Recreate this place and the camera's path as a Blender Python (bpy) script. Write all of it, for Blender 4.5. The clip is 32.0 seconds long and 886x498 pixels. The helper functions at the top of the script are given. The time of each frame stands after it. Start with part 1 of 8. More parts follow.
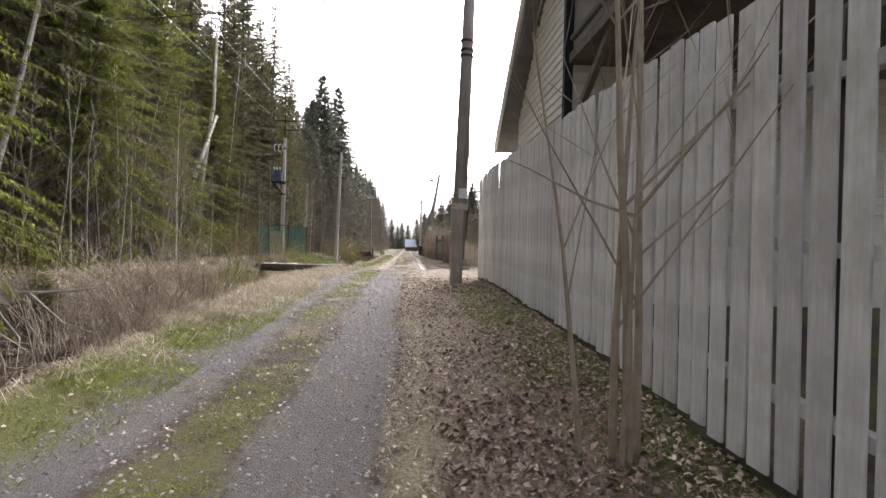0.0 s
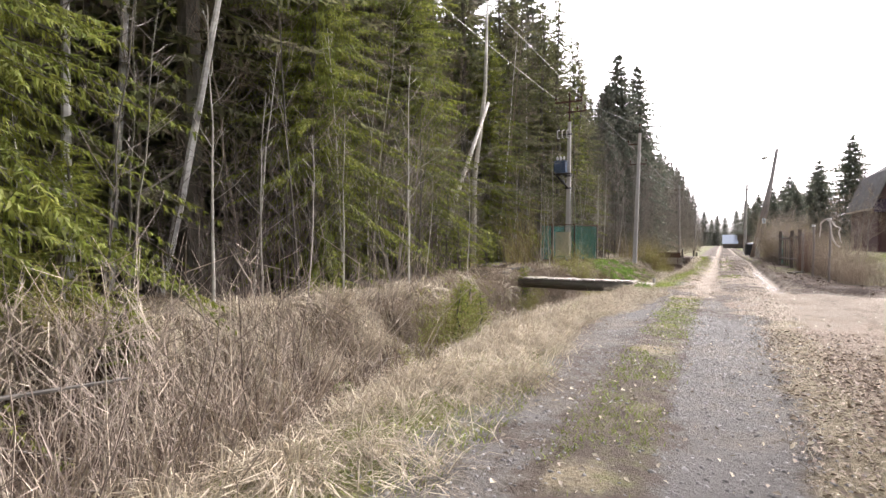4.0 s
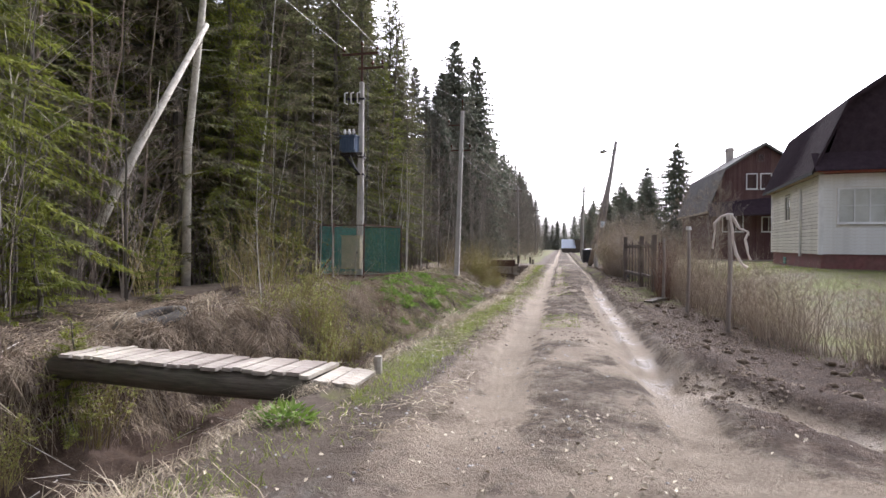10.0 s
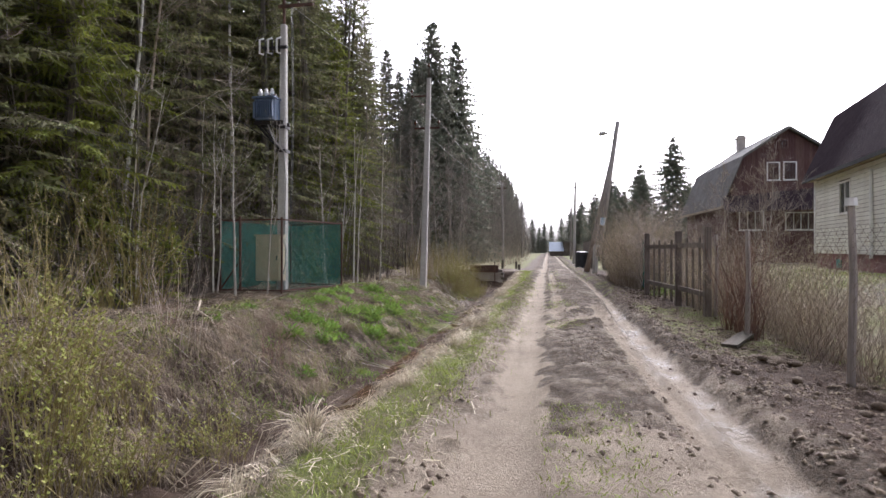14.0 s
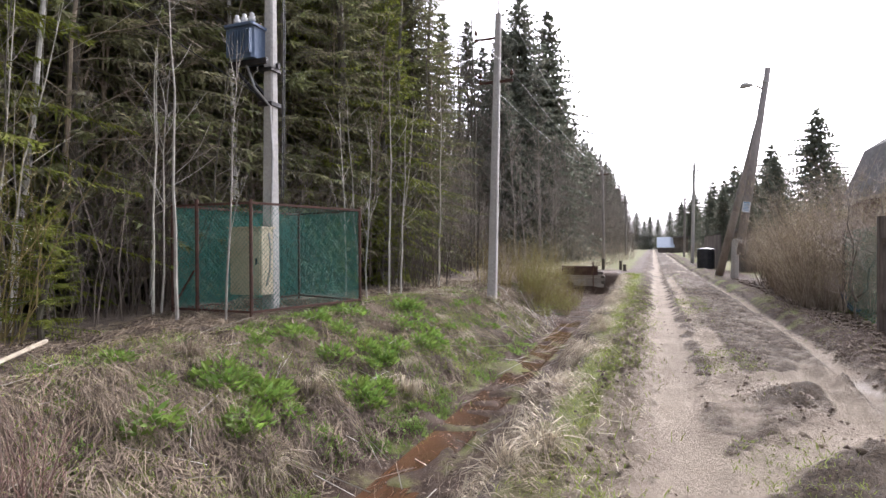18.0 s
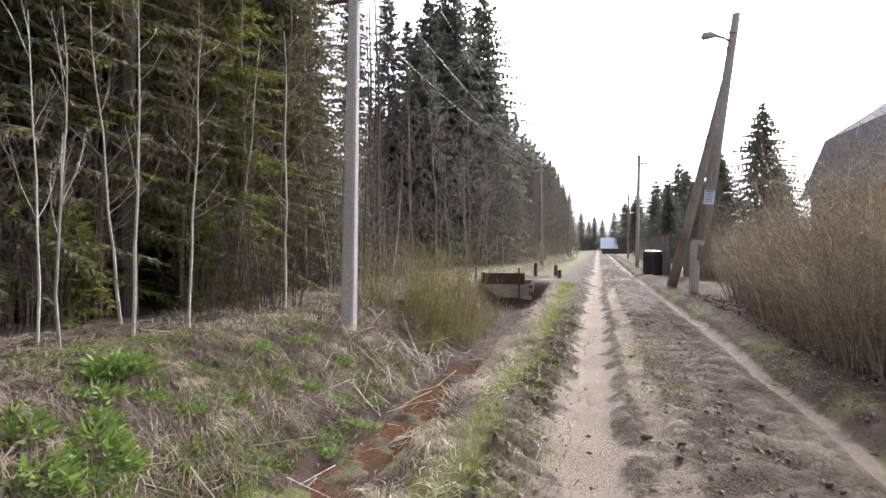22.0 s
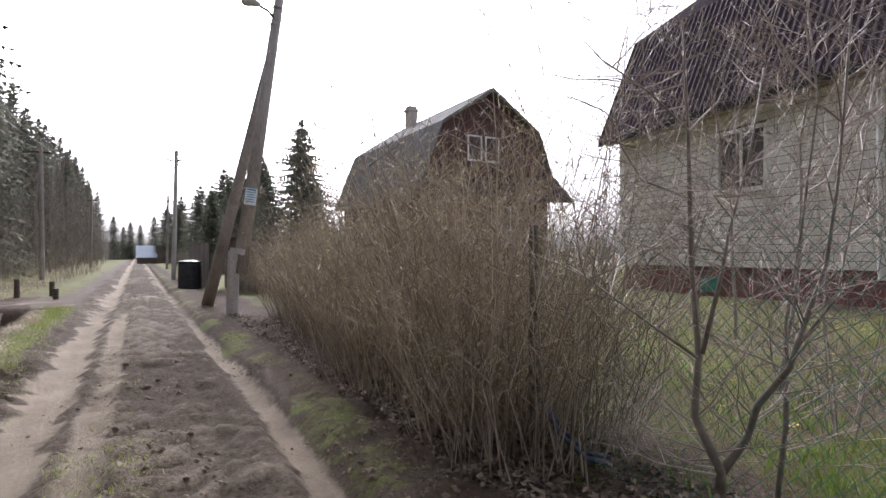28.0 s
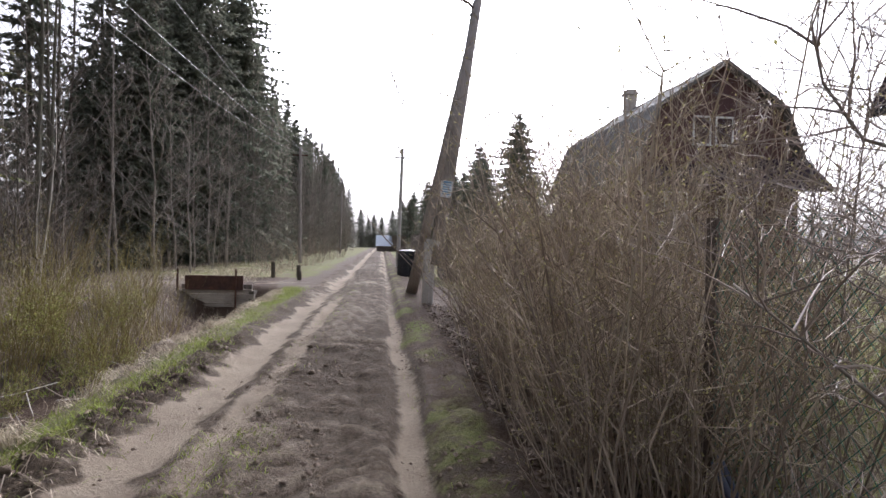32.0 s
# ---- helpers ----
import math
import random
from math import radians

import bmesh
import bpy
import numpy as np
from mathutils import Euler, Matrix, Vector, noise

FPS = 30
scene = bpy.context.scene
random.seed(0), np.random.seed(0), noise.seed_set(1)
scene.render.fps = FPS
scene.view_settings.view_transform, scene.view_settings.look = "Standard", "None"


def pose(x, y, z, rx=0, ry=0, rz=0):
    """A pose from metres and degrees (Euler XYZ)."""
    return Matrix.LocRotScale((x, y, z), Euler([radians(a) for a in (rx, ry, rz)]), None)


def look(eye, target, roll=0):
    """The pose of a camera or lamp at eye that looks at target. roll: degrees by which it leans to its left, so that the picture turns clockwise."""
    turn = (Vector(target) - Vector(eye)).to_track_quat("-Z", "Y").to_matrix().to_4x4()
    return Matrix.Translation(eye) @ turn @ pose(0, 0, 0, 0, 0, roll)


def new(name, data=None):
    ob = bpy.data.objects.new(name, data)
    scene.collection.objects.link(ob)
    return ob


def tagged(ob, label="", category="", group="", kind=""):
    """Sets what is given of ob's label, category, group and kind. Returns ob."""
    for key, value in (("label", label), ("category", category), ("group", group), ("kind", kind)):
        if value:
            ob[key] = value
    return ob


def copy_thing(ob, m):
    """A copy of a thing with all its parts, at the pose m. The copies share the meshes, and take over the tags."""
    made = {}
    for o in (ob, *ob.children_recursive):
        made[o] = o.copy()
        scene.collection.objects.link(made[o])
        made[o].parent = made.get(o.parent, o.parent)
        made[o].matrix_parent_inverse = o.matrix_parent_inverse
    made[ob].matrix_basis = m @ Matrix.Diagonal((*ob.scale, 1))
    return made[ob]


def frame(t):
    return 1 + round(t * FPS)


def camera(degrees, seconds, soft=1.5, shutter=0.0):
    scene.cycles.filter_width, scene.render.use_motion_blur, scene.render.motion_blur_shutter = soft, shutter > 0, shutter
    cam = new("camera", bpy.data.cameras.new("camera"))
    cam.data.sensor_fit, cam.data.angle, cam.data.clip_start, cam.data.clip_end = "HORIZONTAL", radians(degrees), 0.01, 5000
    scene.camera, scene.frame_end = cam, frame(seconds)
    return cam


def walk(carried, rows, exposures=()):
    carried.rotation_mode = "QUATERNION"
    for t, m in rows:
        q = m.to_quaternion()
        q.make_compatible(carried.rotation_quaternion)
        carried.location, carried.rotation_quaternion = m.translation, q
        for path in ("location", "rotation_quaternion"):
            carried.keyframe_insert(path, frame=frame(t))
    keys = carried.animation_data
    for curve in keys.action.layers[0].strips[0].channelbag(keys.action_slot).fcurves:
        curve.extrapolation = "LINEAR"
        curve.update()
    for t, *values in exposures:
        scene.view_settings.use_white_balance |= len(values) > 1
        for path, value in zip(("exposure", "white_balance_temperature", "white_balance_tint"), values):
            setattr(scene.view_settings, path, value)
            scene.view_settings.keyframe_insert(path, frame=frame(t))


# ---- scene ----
cam = camera(77.6, 32.0)
PATH = [
    (0, (0.182, -0.854, 1.035), (0.315, 1.142, 1.029), 1.4),
    (0.5, (0.035, -0.238, 1.037), (-0.369, 1.721, 1.013), 1.0),
    (1, (-0.027, 0.485, 1.046), (-0.651, 2.385, 1.016), 0.8),
    (1.5, (-0.087, 1.226, 1.074), (-0.866, 3.068, 1.041), 0.7),
    (2, (-0.104, 2.003, 1.117), (-0.938, 3.82, 1.082), 0.6),
    (2.5, (-0.106, 2.768, 1.148), (-0.976, 4.568, 1.117), 0.5),
    (4.5, (-0.382, 5.969, 1.347), (-1.285, 7.753, 1.317), 0.2),
    (5, (-0.434, 6.745, 1.387), (-1.336, 8.53, 1.356), 0.3),
    (5.5, (-0.36, 7.479, 1.404), (-1.257, 9.266, 1.374), 0.3),
    (6, (-0.34, 8.317, 1.445), (-1.232, 10.108, 1.415), 0.2),
    (6.5, (-0.269, 9.113, 1.419), (-1.144, 10.911, 1.394), 0.2),
    (7, (-0.255, 9.953, 1.439), (-1.11, 11.761, 1.413), 0.2),
    (7.5, (-0.225, 10.773, 1.462), (-1.032, 12.603, 1.437), 0.4),
    (8, (-0.203, 11.618, 1.492), (-0.908, 13.49, 1.467), 0.4),
    (8.5, (-0.146, 12.458, 1.47), (-0.683, 14.385, 1.45), 0.4),
    (9, (-0.143, 13.212, 1.486), (-0.583, 15.163, 1.466), 0.5),
    (9.5, (-0.074, 13.985, 1.484), (-0.493, 15.941, 1.466), 0.5),
    (10, (-0.05, 14.803, 1.466), (-0.472, 16.758, 1.45), 0.4),
    (10.5, (-0.038, 15.525, 1.468), (-0.458, 17.48, 1.454), 0.4),
    (11, (-0.046, 16.265, 1.447), (-0.443, 18.225, 1.435), 0.4),
    (11.5, (-0.044, 16.957, 1.433), (-0.399, 18.926, 1.423), 0.4),
    (12, (-0.08, 17.734, 1.485), (-0.424, 19.704, 1.475), 0.4),
    (12.5, (-0.065, 18.423, 1.496), (-0.368, 20.399, 1.489), 0.2),
    (13, (-0.168, 19.132, 1.484), (-0.481, 21.107, 1.479), 0.3),
    (13.5, (-0.186, 19.869, 1.454), (-0.504, 21.844, 1.449), 0.0),
    (14, (-0.327, 20.626, 1.397), (-0.702, 22.591, 1.396), 0.0),
    (14.5, (-0.194, 21.277, 1.417), (-0.611, 23.233, 1.41), 0.0),
    (16.5, (-0.299, 24.103, 1.531), (-0.885, 26.015, 1.516), -0.2),
    (17, (-0.475, 24.824, 1.502), (-1.134, 26.712, 1.493), -0.3),
    (17.5, (-0.644, 25.605, 1.437), (-1.336, 27.481, 1.423), -0.3),
    (18, (-0.786, 26.385, 1.414), (-1.498, 28.254, 1.402), -0.3),
    (18.5, (-0.809, 27.229, 1.406), (-1.523, 29.097, 1.391), -0.2),
    (19, (-0.701, 27.984, 1.377), (-1.387, 29.863, 1.365), -0.3),
    (19.5, (-0.657, 28.804, 1.336), (-1.227, 30.721, 1.328), -0.3),
    (20, (-0.64, 29.54, 1.346), (-1.15, 31.474, 1.34), -0.3),
    (20.5, (-0.527, 30.245, 1.372), (-1.04, 32.178, 1.358), -0.1),
    (21, (-0.506, 30.919, 1.387), (-1.026, 32.851, 1.378), -0.2),
    (21.5, (-0.514, 31.634, 1.383), (-1.045, 33.562, 1.372), -0.1),
    (22, (-0.543, 32.301, 1.465), (-1.085, 34.226, 1.453), -0.2),
    (22.5, (-0.532, 32.949, 1.49), (-1.098, 34.867, 1.475), -0.1),
    (23, (-0.53, 33.551, 1.465), (-1.103, 35.467, 1.459), -0.3),
    (23.5, (-0.486, 34.135, 1.46), (-1.079, 36.046, 1.451), -0.2),
    (24, (-0.383, 34.602, 1.496), (-0.952, 36.52, 1.493), -0.2),
    (24.5, (-0.289, 34.958, 1.525), (-0.847, 36.879, 1.536), -0.1),
    (26.5, (-0.074, 35.463, 1.493), (0.211, 37.442, 1.521), -0.4),
    (27, (-0.043, 35.524, 1.499), (0.438, 37.465, 1.518), -0.2),
    (27.5, (0.047, 35.628, 1.496), (0.795, 37.483, 1.514), -0.1),
    (28, (0.133, 35.665, 1.482), (1.101, 37.414, 1.497), -0.1),
    (28.5, (0.394, 35.737, 1.521), (1.512, 37.396, 1.53), -0.5),
    (29, (0.601, 35.84, 1.515), (1.744, 37.48, 1.516), -0.1),
    (29.5, (0.794, 35.916, 1.508), (1.935, 37.559, 1.505), -0.0),
    (30, (1.108, 35.984, 1.546), (2.154, 37.689, 1.553), 0.1),
    (30.5, (1.291, 36.059, 1.526), (2.101, 37.888, 1.537), -0.0),
    (31, (1.297, 36.011, 1.596), (1.997, 37.885, 1.596), 0.7),
    (31.5, (1.138, 36.084, 1.54), (1.72, 37.997, 1.544), 0.6),
    (32, (0.883, 36.091, 1.512), (1.103, 38.079, 1.493), 1.3),
]
walk(cam, [(t, look(eye, target, roll)) for t, eye, target, roll in PATH], exposures=[(0, 1.2, 6250, 17), (1.0, 1.49, 6300, 18), (2.0, 1.52, 6300, 18), (6.0, 1.5, 6200, 18), (9.0, 1.15, 6000, 19), (13.0, 1.11, 5950, 19), (18.0, 1.41, 5950, 19), (22.0, 1.38, 5950, 19), (24.5, 1.36, 5950, 19), (27.0, 1.06, 5950, 18), (32.0, .88, 5900, 18)])

# ---------------- light ----------------
SUN_AZ, SUN_EL = 16.0, 36.0
world = bpy.data.worlds.new("sky")
scene.world = world
world.use_nodes = True
wn = world.node_tree
sky = wn.nodes.new("ShaderNodeTexSky")
sky.sky_type = "NISHITA"
sky.sun_disc = False
sky.sun_elevation, sky.sun_rotation = radians(SUN_EL), radians(SUN_AZ)
sky.air_density, sky.dust_density, sky.ozone_density, sky.altitude = 1.0, 7.0, 1.0, 50
veil = wn.nodes.new("ShaderNodeHueSaturation")
veil.inputs["Saturation"].default_value = 0.22
wn.links.new(sky.outputs["Color"], veil.inputs["Color"])
wn.links.new(veil.outputs["Color"], wn.nodes["Background"].inputs["Color"])
wn.nodes["Background"].inputs["Strength"].default_value = 0.15
sun = new("sun", bpy.data.lights.new("sun", "SUN"))
sun.data.energy, sun.data.angle, sun.data.color = 1.0, radians(12), (1.0, 0.95, 0.88)
az, el = radians(SUN_AZ), radians(SUN_EL)
sun.matrix_world = look((60 * math.sin(az) * math.cos(el), 60 * math.cos(az) * math.cos(el), 60 * math.sin(el)), (0, 0, 0))

# ---------------- materials ----------------
def nodes_of(name):
    m = bpy.data.materials.new(name)
    m.use_nodes = True
    return m, m.node_tree.nodes, m.node_tree.links, m.node_tree.nodes["Principled BSDF"]


def noise_node(n, l, scale, detail=4.0, rough=0.6, vec=None):
    k = n.new("ShaderNodeTexNoise")
    k.inputs["Scale"].default_value, k.inputs["Detail"].default_value, k.inputs["Roughness"].default_value = scale, detail, rough
    if vec is not None:
        l.new(vec, k.inputs["Vector"])
    return k.outputs["Fac"]


def ramp_node(n, l, fac, a, b, lo=0.3, hi=0.7):
    r = n.new("ShaderNodeValToRGB")
    r.color_ramp.elements[0].color, r.color_ramp.elements[1].color = (*a, 1), (*b, 1)
    r.color_ramp.elements[0].position, r.color_ramp.elements[1].position = lo, hi
    l.new(fac, r.inputs["Fac"])
    return r.outputs["Color"]


def mix_node(n, l, fac, a, b, kind="MIX"):
    k = n.new("ShaderNodeMix")
    k.data_type, k.blend_type = "RGBA", kind
    for sock, v in ((k.inputs[0], fac), (k.inputs[6], a), (k.inputs[7], b)):
        if hasattr(v, "is_linked"):
            l.new(v, sock)
        elif isinstance(v, (int, float)):
            sock.default_value = v
        else:
            sock.default_value = (*v, 1)
    return k.outputs[2]


def math_node(n, l, op, a, b=0.5, clamp=False):
    k = n.new("ShaderNodeMath")
    k.operation, k.use_clamp = op, clamp
    for sock, v in ((k.inputs[0], a), (k.inputs[1], b)):
        if hasattr(v, "is_linked"):
            l.new(v, sock)
        else:
            sock.default_value = v
    return k.outputs[0]


def mat(name, a, b, scale=6.0, stain=(0, 0, 0), amount=0.0, stain_scale=1.2, rough=0.8, metal=0.0, bump=0.3, grain=None, vary=0.0, island=0.0, trans=0.0, depth=0.01, spec=0.3):
    """Two colours in a fine noise, a stain colour in a coarse one, relief, and a change from piece to piece."""
    m, n, l, p = nodes_of(name)
    co = n.new("ShaderNodeTexCoord").outputs["Object"]
    vec = co
    if grain:
        mp = n.new("ShaderNodeMapping")
        mp.inputs["Scale"].default_value = grain
        l.new(co, mp.inputs["Vector"])
        vec = mp.outputs["Vector"]
    fine = noise_node(n, l, scale, 6.0, 0.65, vec)
    col = ramp_node(n, l, fine, a, b)
    if amount > 0:
        big = noise_node(n, l, stain_scale, 5.0, 0.65, co)
        f = ramp_node(n, l, big, (0, 0, 0), (amount,) * 3, 0.42, 0.66)
        col = mix_node(n, l, f, col, stain)
    if vary or island:
        if island:
            src, amp = n.new("ShaderNodeNewGeometry").outputs["Random Per Island"], island
        else:
            src, amp = n.new("ShaderNodeObjectInfo").outputs["Random"], vary
        hsv = n.new("ShaderNodeHueSaturation")
        l.new(math_node(n, l, "ADD", math_node(n, l, "MULTIPLY", src, 2 * amp), 1 - amp), hsv.inputs["Value"])
        l.new(math_node(n, l, "ADD", math_node(n, l, "MULTIPLY", src, 0.03), 0.485), hsv.inputs["Hue"])
        l.new(col, hsv.inputs["Color"])
        col = hsv.outputs["Color"]
    l.new(col, p.inputs["Base Color"])
    p.inputs["Roughness"].default_value, p.inputs["Metallic"].default_value = rough, metal
    p.inputs["Specular IOR Level"].default_value = spec
    if bump:
        bp = n.new("ShaderNodeBump")
        bp.inputs["Strength"].default_value, bp.inputs["Distance"].default_value = bump, depth
        l.new(fine, bp.inputs["Height"])
        l.new(bp.outputs["Normal"], p.inputs["Normal"])
    if trans:
        t = n.new("ShaderNodeBsdfTranslucent")
        l.new(col, t.inputs["Color"])
        mx = n.new("ShaderNodeMixShader")
        mx.inputs[0].default_value = trans
        l.new(p.outputs["BSDF"], mx.inputs[1])
        l.new(t.outputs["BSDF"], mx.inputs[2])
        l.new(mx.outputs["Shader"], n["Material Output"].inputs["Surface"])
    return m


M_SPRUCE = mat("spruce_needles", (0.085, 0.10, 0.04), (0.22, 0.23, 0.09), 1.3, (0.19, 0.155, 0.12), 0.8, 0.7, rough=0.75, bump=0, island=0.4, trans=0.42)
M_SPRUCE_YOUNG = mat("young_spruce_needles", (0.09, 0.112, 0.022), (0.27, 0.285, 0.055), 1.6, rough=0.7, bump=0, island=0.4, trans=0.45)
# distance haze put into the needle colour: paler and greyer than spruce_needles
M_SPRUCE_HAZED = mat("hazed_spruce_needles", (0.125, 0.14, 0.108), (0.235, 0.255, 0.19), 1.0, (0.22, 0.19, 0.16), 0.6, 0.5, rough=0.8, bump=0, island=0.3, trans=0.5)
M_BARK = mat("grey_bark", (0.05, 0.042, 0.035), (0.15, 0.13, 0.11), 9, (0.10, 0.11, 0.06), 0.5, 1.5, 0.9, bump=0.8, grain=(3, 3, 0.6), vary=0.3)
M_TWIG = mat("bare_twigs", (0.17, 0.145, 0.122), (0.37, 0.325, 0.28), 5, rough=0.8, bump=0, island=0.4)
M_BRUSH = mat("dark_brushwood", (0.075, 0.06, 0.048), (0.20, 0.165, 0.132), 4, rough=0.8, bump=0, island=0.4)
M_WHIP = mat("hedge_stems", (0.225, 0.18, 0.14), (0.51, 0.425, 0.335), 4, rough=0.75, bump=0, island=0.45)
M_WILLOW = mat("willow_stems", (0.20, 0.16, 0.06), (0.36, 0.30, 0.12), 4, rough=0.75, bump=0, island=0.4)
M_PALE = mat("pale_young_bark", (0.34, 0.31, 0.26), (0.60, 0.57, 0.50), 8, (0.16, 0.14, 0.11), 0.5, 3, 0.8, bump=0.3, vary=0.25)
M_BIRCH = mat("birch_bark", (0.58, 0.55, 0.50), (0.78, 0.76, 0.72), 6, (0.06, 0.05, 0.045), 0.8, 2.5, 0.7, bump=0.3, grain=(1, 1, 3))
M_BUD = mat("yellow_green_buds", (0.18, 0.20, 0.04), (0.36, 0.37, 0.10), 9, rough=0.7, bump=0, island=0.35, trans=0.35)
M_HEDGEBUD = mat("olive_hedge_buds", (0.25, 0.23, 0.09), (0.46, 0.42, 0.19), 9, rough=0.7, bump=0, island=0.35, trans=0.35)
M_CATKIN = mat("pale_catkins", (0.5, 0.48, 0.32), (0.75, 0.72, 0.55), 9, rough=0.8, bump=0, island=0.2, trans=0.3)
M_STRAW = mat("dry_grass", (0.35, 0.29, 0.20), (0.70, 0.62, 0.48), 3, (0.17, 0.12, 0.07), 0.55, 1.1, 0.8, bump=0, island=0.4, trans=0.25)
M_DEADGRASS = mat("old_dead_grass", (0.15, 0.115, 0.08), (0.43, 0.35, 0.255), 3, (0.10, 0.075, 0.055), 0.55, 1.1, 0.85, bump=0, island=0.45, trans=0.2)
M_THATCH = mat("brown_thatch", (0.075, 0.055, 0.04), (0.29, 0.225, 0.16), 3, (0.06, 0.045, 0.035), 0.55, 1.1, 0.9, bump=0, island=0.55, trans=0.15)
M_GRASS = mat("green_grass", (0.13, 0.17, 0.03), (0.32, 0.36, 0.085), 4, rough=0.7, bump=0, island=0.4, trans=0.4)
M_HERB = mat("fresh_herbs", (0.095, 0.16, 0.03), (0.25, 0.36, 0.075), 5, rough=0.65, bump=0, island=0.35, trans=0.4)
M_LEAF_DARK = mat("damp_leaves", (0.08, 0.055, 0.042), (0.26, 0.20, 0.15), 12, rough=0.8, bump=0.2, island=0.5)
M_LEAF = mat("dead_leaves", (0.21, 0.15, 0.11), (0.52, 0.43, 0.33), 12, rough=0.75, bump=0.2, island=0.5)
M_LEAF_PALE = mat("pale_leaves", (0.34, 0.28, 0.20), (0.62, 0.55, 0.42), 12, rough=0.8, bump=0.2, island=0.4)
M_LEAF_RED = mat("red_brown_leaves", (0.13, 0.08, 0.066), (0.42, 0.305, 0.25), 14, rough=0.7, bump=0.2, island=0.5)
M_STEM = mat("young_stem_bark", (0.22, 0.18, 0.13), (0.43, 0.365, 0.27), 9, (0.30, 0.29, 0.25), 0.4, 4, 0.8, bump=0.3)
M_STONE = mat("gravel_stones", (0.13, 0.125, 0.12), (0.36, 0.345, 0.325), 20, rough=0.85, bump=0.3, island=0.5)
M_CLOD = mat("mud_clods", (0.07, 0.05, 0.034), (0.19, 0.143, 0.10), 14, rough=0.85, bump=0.6, island=0.3)
M_FENCE = mat("weathered_boards", (0.60, 0.595, 0.575), (0.83, 0.825, 0.80), 5, (0.34, 0.34, 0.30), 0.6, 2.0, 0.85, bump=0.35, grain=(7, 7, 0.5), vary=0.14)
M_FENCE_WET = mat("dark_kickboard", (0.06, 0.055, 0.045), (0.16, 0.14, 0.11), 6, (0.05, 0.07, 0.03), 0.5, 2, 0.9, bump=0.5)
M_PLANK = mat("grey_planks", (0.30, 0.265, 0.22), (0.56, 0.51, 0.44), 6, (0.16, 0.13, 0.10), 0.5, 1.5, 0.85, bump=0.5, grain=(0.6, 7, 7), vary=0.2)
M_LOG = mat("dark_log", (0.045, 0.036, 0.03), (0.14, 0.115, 0.09), 7, (0.09, 0.10, 0.06), 0.4, 2, 0.9, bump=0.8, grain=(0.5, 5, 5), vary=0.2)
M_OLDWOOD = mat("old_brown_wood", (0.12, 0.10, 0.085), (0.26, 0.22, 0.19), 6, (0.07, 0.06, 0.05), 0.6, 1.5, 0.9, bump=0.6, grain=(5, 5, 0.5), vary=0.25)
M_POLEWOOD = mat("pole_wood", (0.24, 0.21, 0.195), (0.44, 0.40, 0.37), 6, (0.09, 0.07, 0.06), 0.5, 1.0, 0.85, bump=0.6, grain=(8, 8, 0.4))
M_CONCRETE = mat("concrete", (0.36, 0.345, 0.32), (0.56, 0.54, 0.51), 18, (0.30, 0.27, 0.24), 0.5, 1.2, 0.9, bump=0.25)
M_SIDING = mat("cream_siding", (0.68, 0.66, 0.61), (0.80, 0.78, 0.73), 7, (0.46, 0.43, 0.35), 0.4, 1.2, 0.75, bump=0.2, grain=(0.7, 6, 6), vary=0.08)
M_WHITE = mat("white_paint", (0.74, 0.74, 0.72), (0.84, 0.84, 0.82), 9, (0.45, 0.44, 0.40), 0.35, 2, 0.6, bump=0.15)
M_PLINTH = mat("red_plinth", (0.14, 0.06, 0.055), (0.25, 0.11, 0.10), 8, (0.15, 0.10, 0.09), 0.5, 1.4, 0.9, bump=0.4)
M_ROOF = mat("brown_corrugated_sheet", (0.030, 0.020, 0.026), (0.056, 0.039, 0.047), 5, (0.05, 0.038, 0.044), 0.3, 0.8, 0.8, bump=0.15, spec=0.08)
M_ROOF_GREY = mat("grey_roof_sheet", (0.13, 0.125, 0.12), (0.24, 0.23, 0.22), 4, (0.10, 0.09, 0.07), 0.5, 0.7, 0.8, bump=0.3)
M_SOFFIT = mat("soffit_boards", (0.30, 0.245, 0.18), (0.46, 0.39, 0.30), 6, (0.2, 0.16, 0.11), 0.4, 1.5, 0.8, bump=0.3)
M_RED = mat("red_brown_boards", (0.085, 0.048, 0.045), (0.155, 0.09, 0.085), 5, (0.10, 0.05, 0.045), 0.5, 1.0, 0.8, bump=0.4, grain=(6, 6, 0.5), vary=0.15)
M_REDTRIM = mat("red_trim", (0.32, 0.08, 0.06), (0.45, 0.13, 0.10), 7, rough=0.6, bump=0.1)
M_DARK = mat("dark_interior", (0.012, 0.012, 0.013), (0.03, 0.03, 0.03), 4, rough=0.9, bump=0)
M_DIM = mat("dim_room", (0.05, 0.055, 0.055), (0.20, 0.205, 0.20), 3, rough=0.9, bump=0)
M_CURTAIN = mat("net_curtain", (0.40, 0.40, 0.40), (0.62, 0.62, 0.60), 14, rough=0.9, bump=0.2, grain=(5, 5, 0.3))
M_BRICK = mat("pale_brick", (0.42, 0.37, 0.33), (0.60, 0.55, 0.50), 9, (0.25, 0.22, 0.20), 0.5, 2.5, 0.9, bump=0.4)
M_GREENMESH = mat("green_wire", (0.03, 0.14, 0.11), (0.06, 0.24, 0.19), 9, rough=0.55, bump=0)
M_GREENNET = mat("green_netting", (0.03, 0.12, 0.095), (0.05, 0.19, 0.15), 5, (0.05, 0.12, 0.10), 0.4, 1, 0.7, bump=0.2)
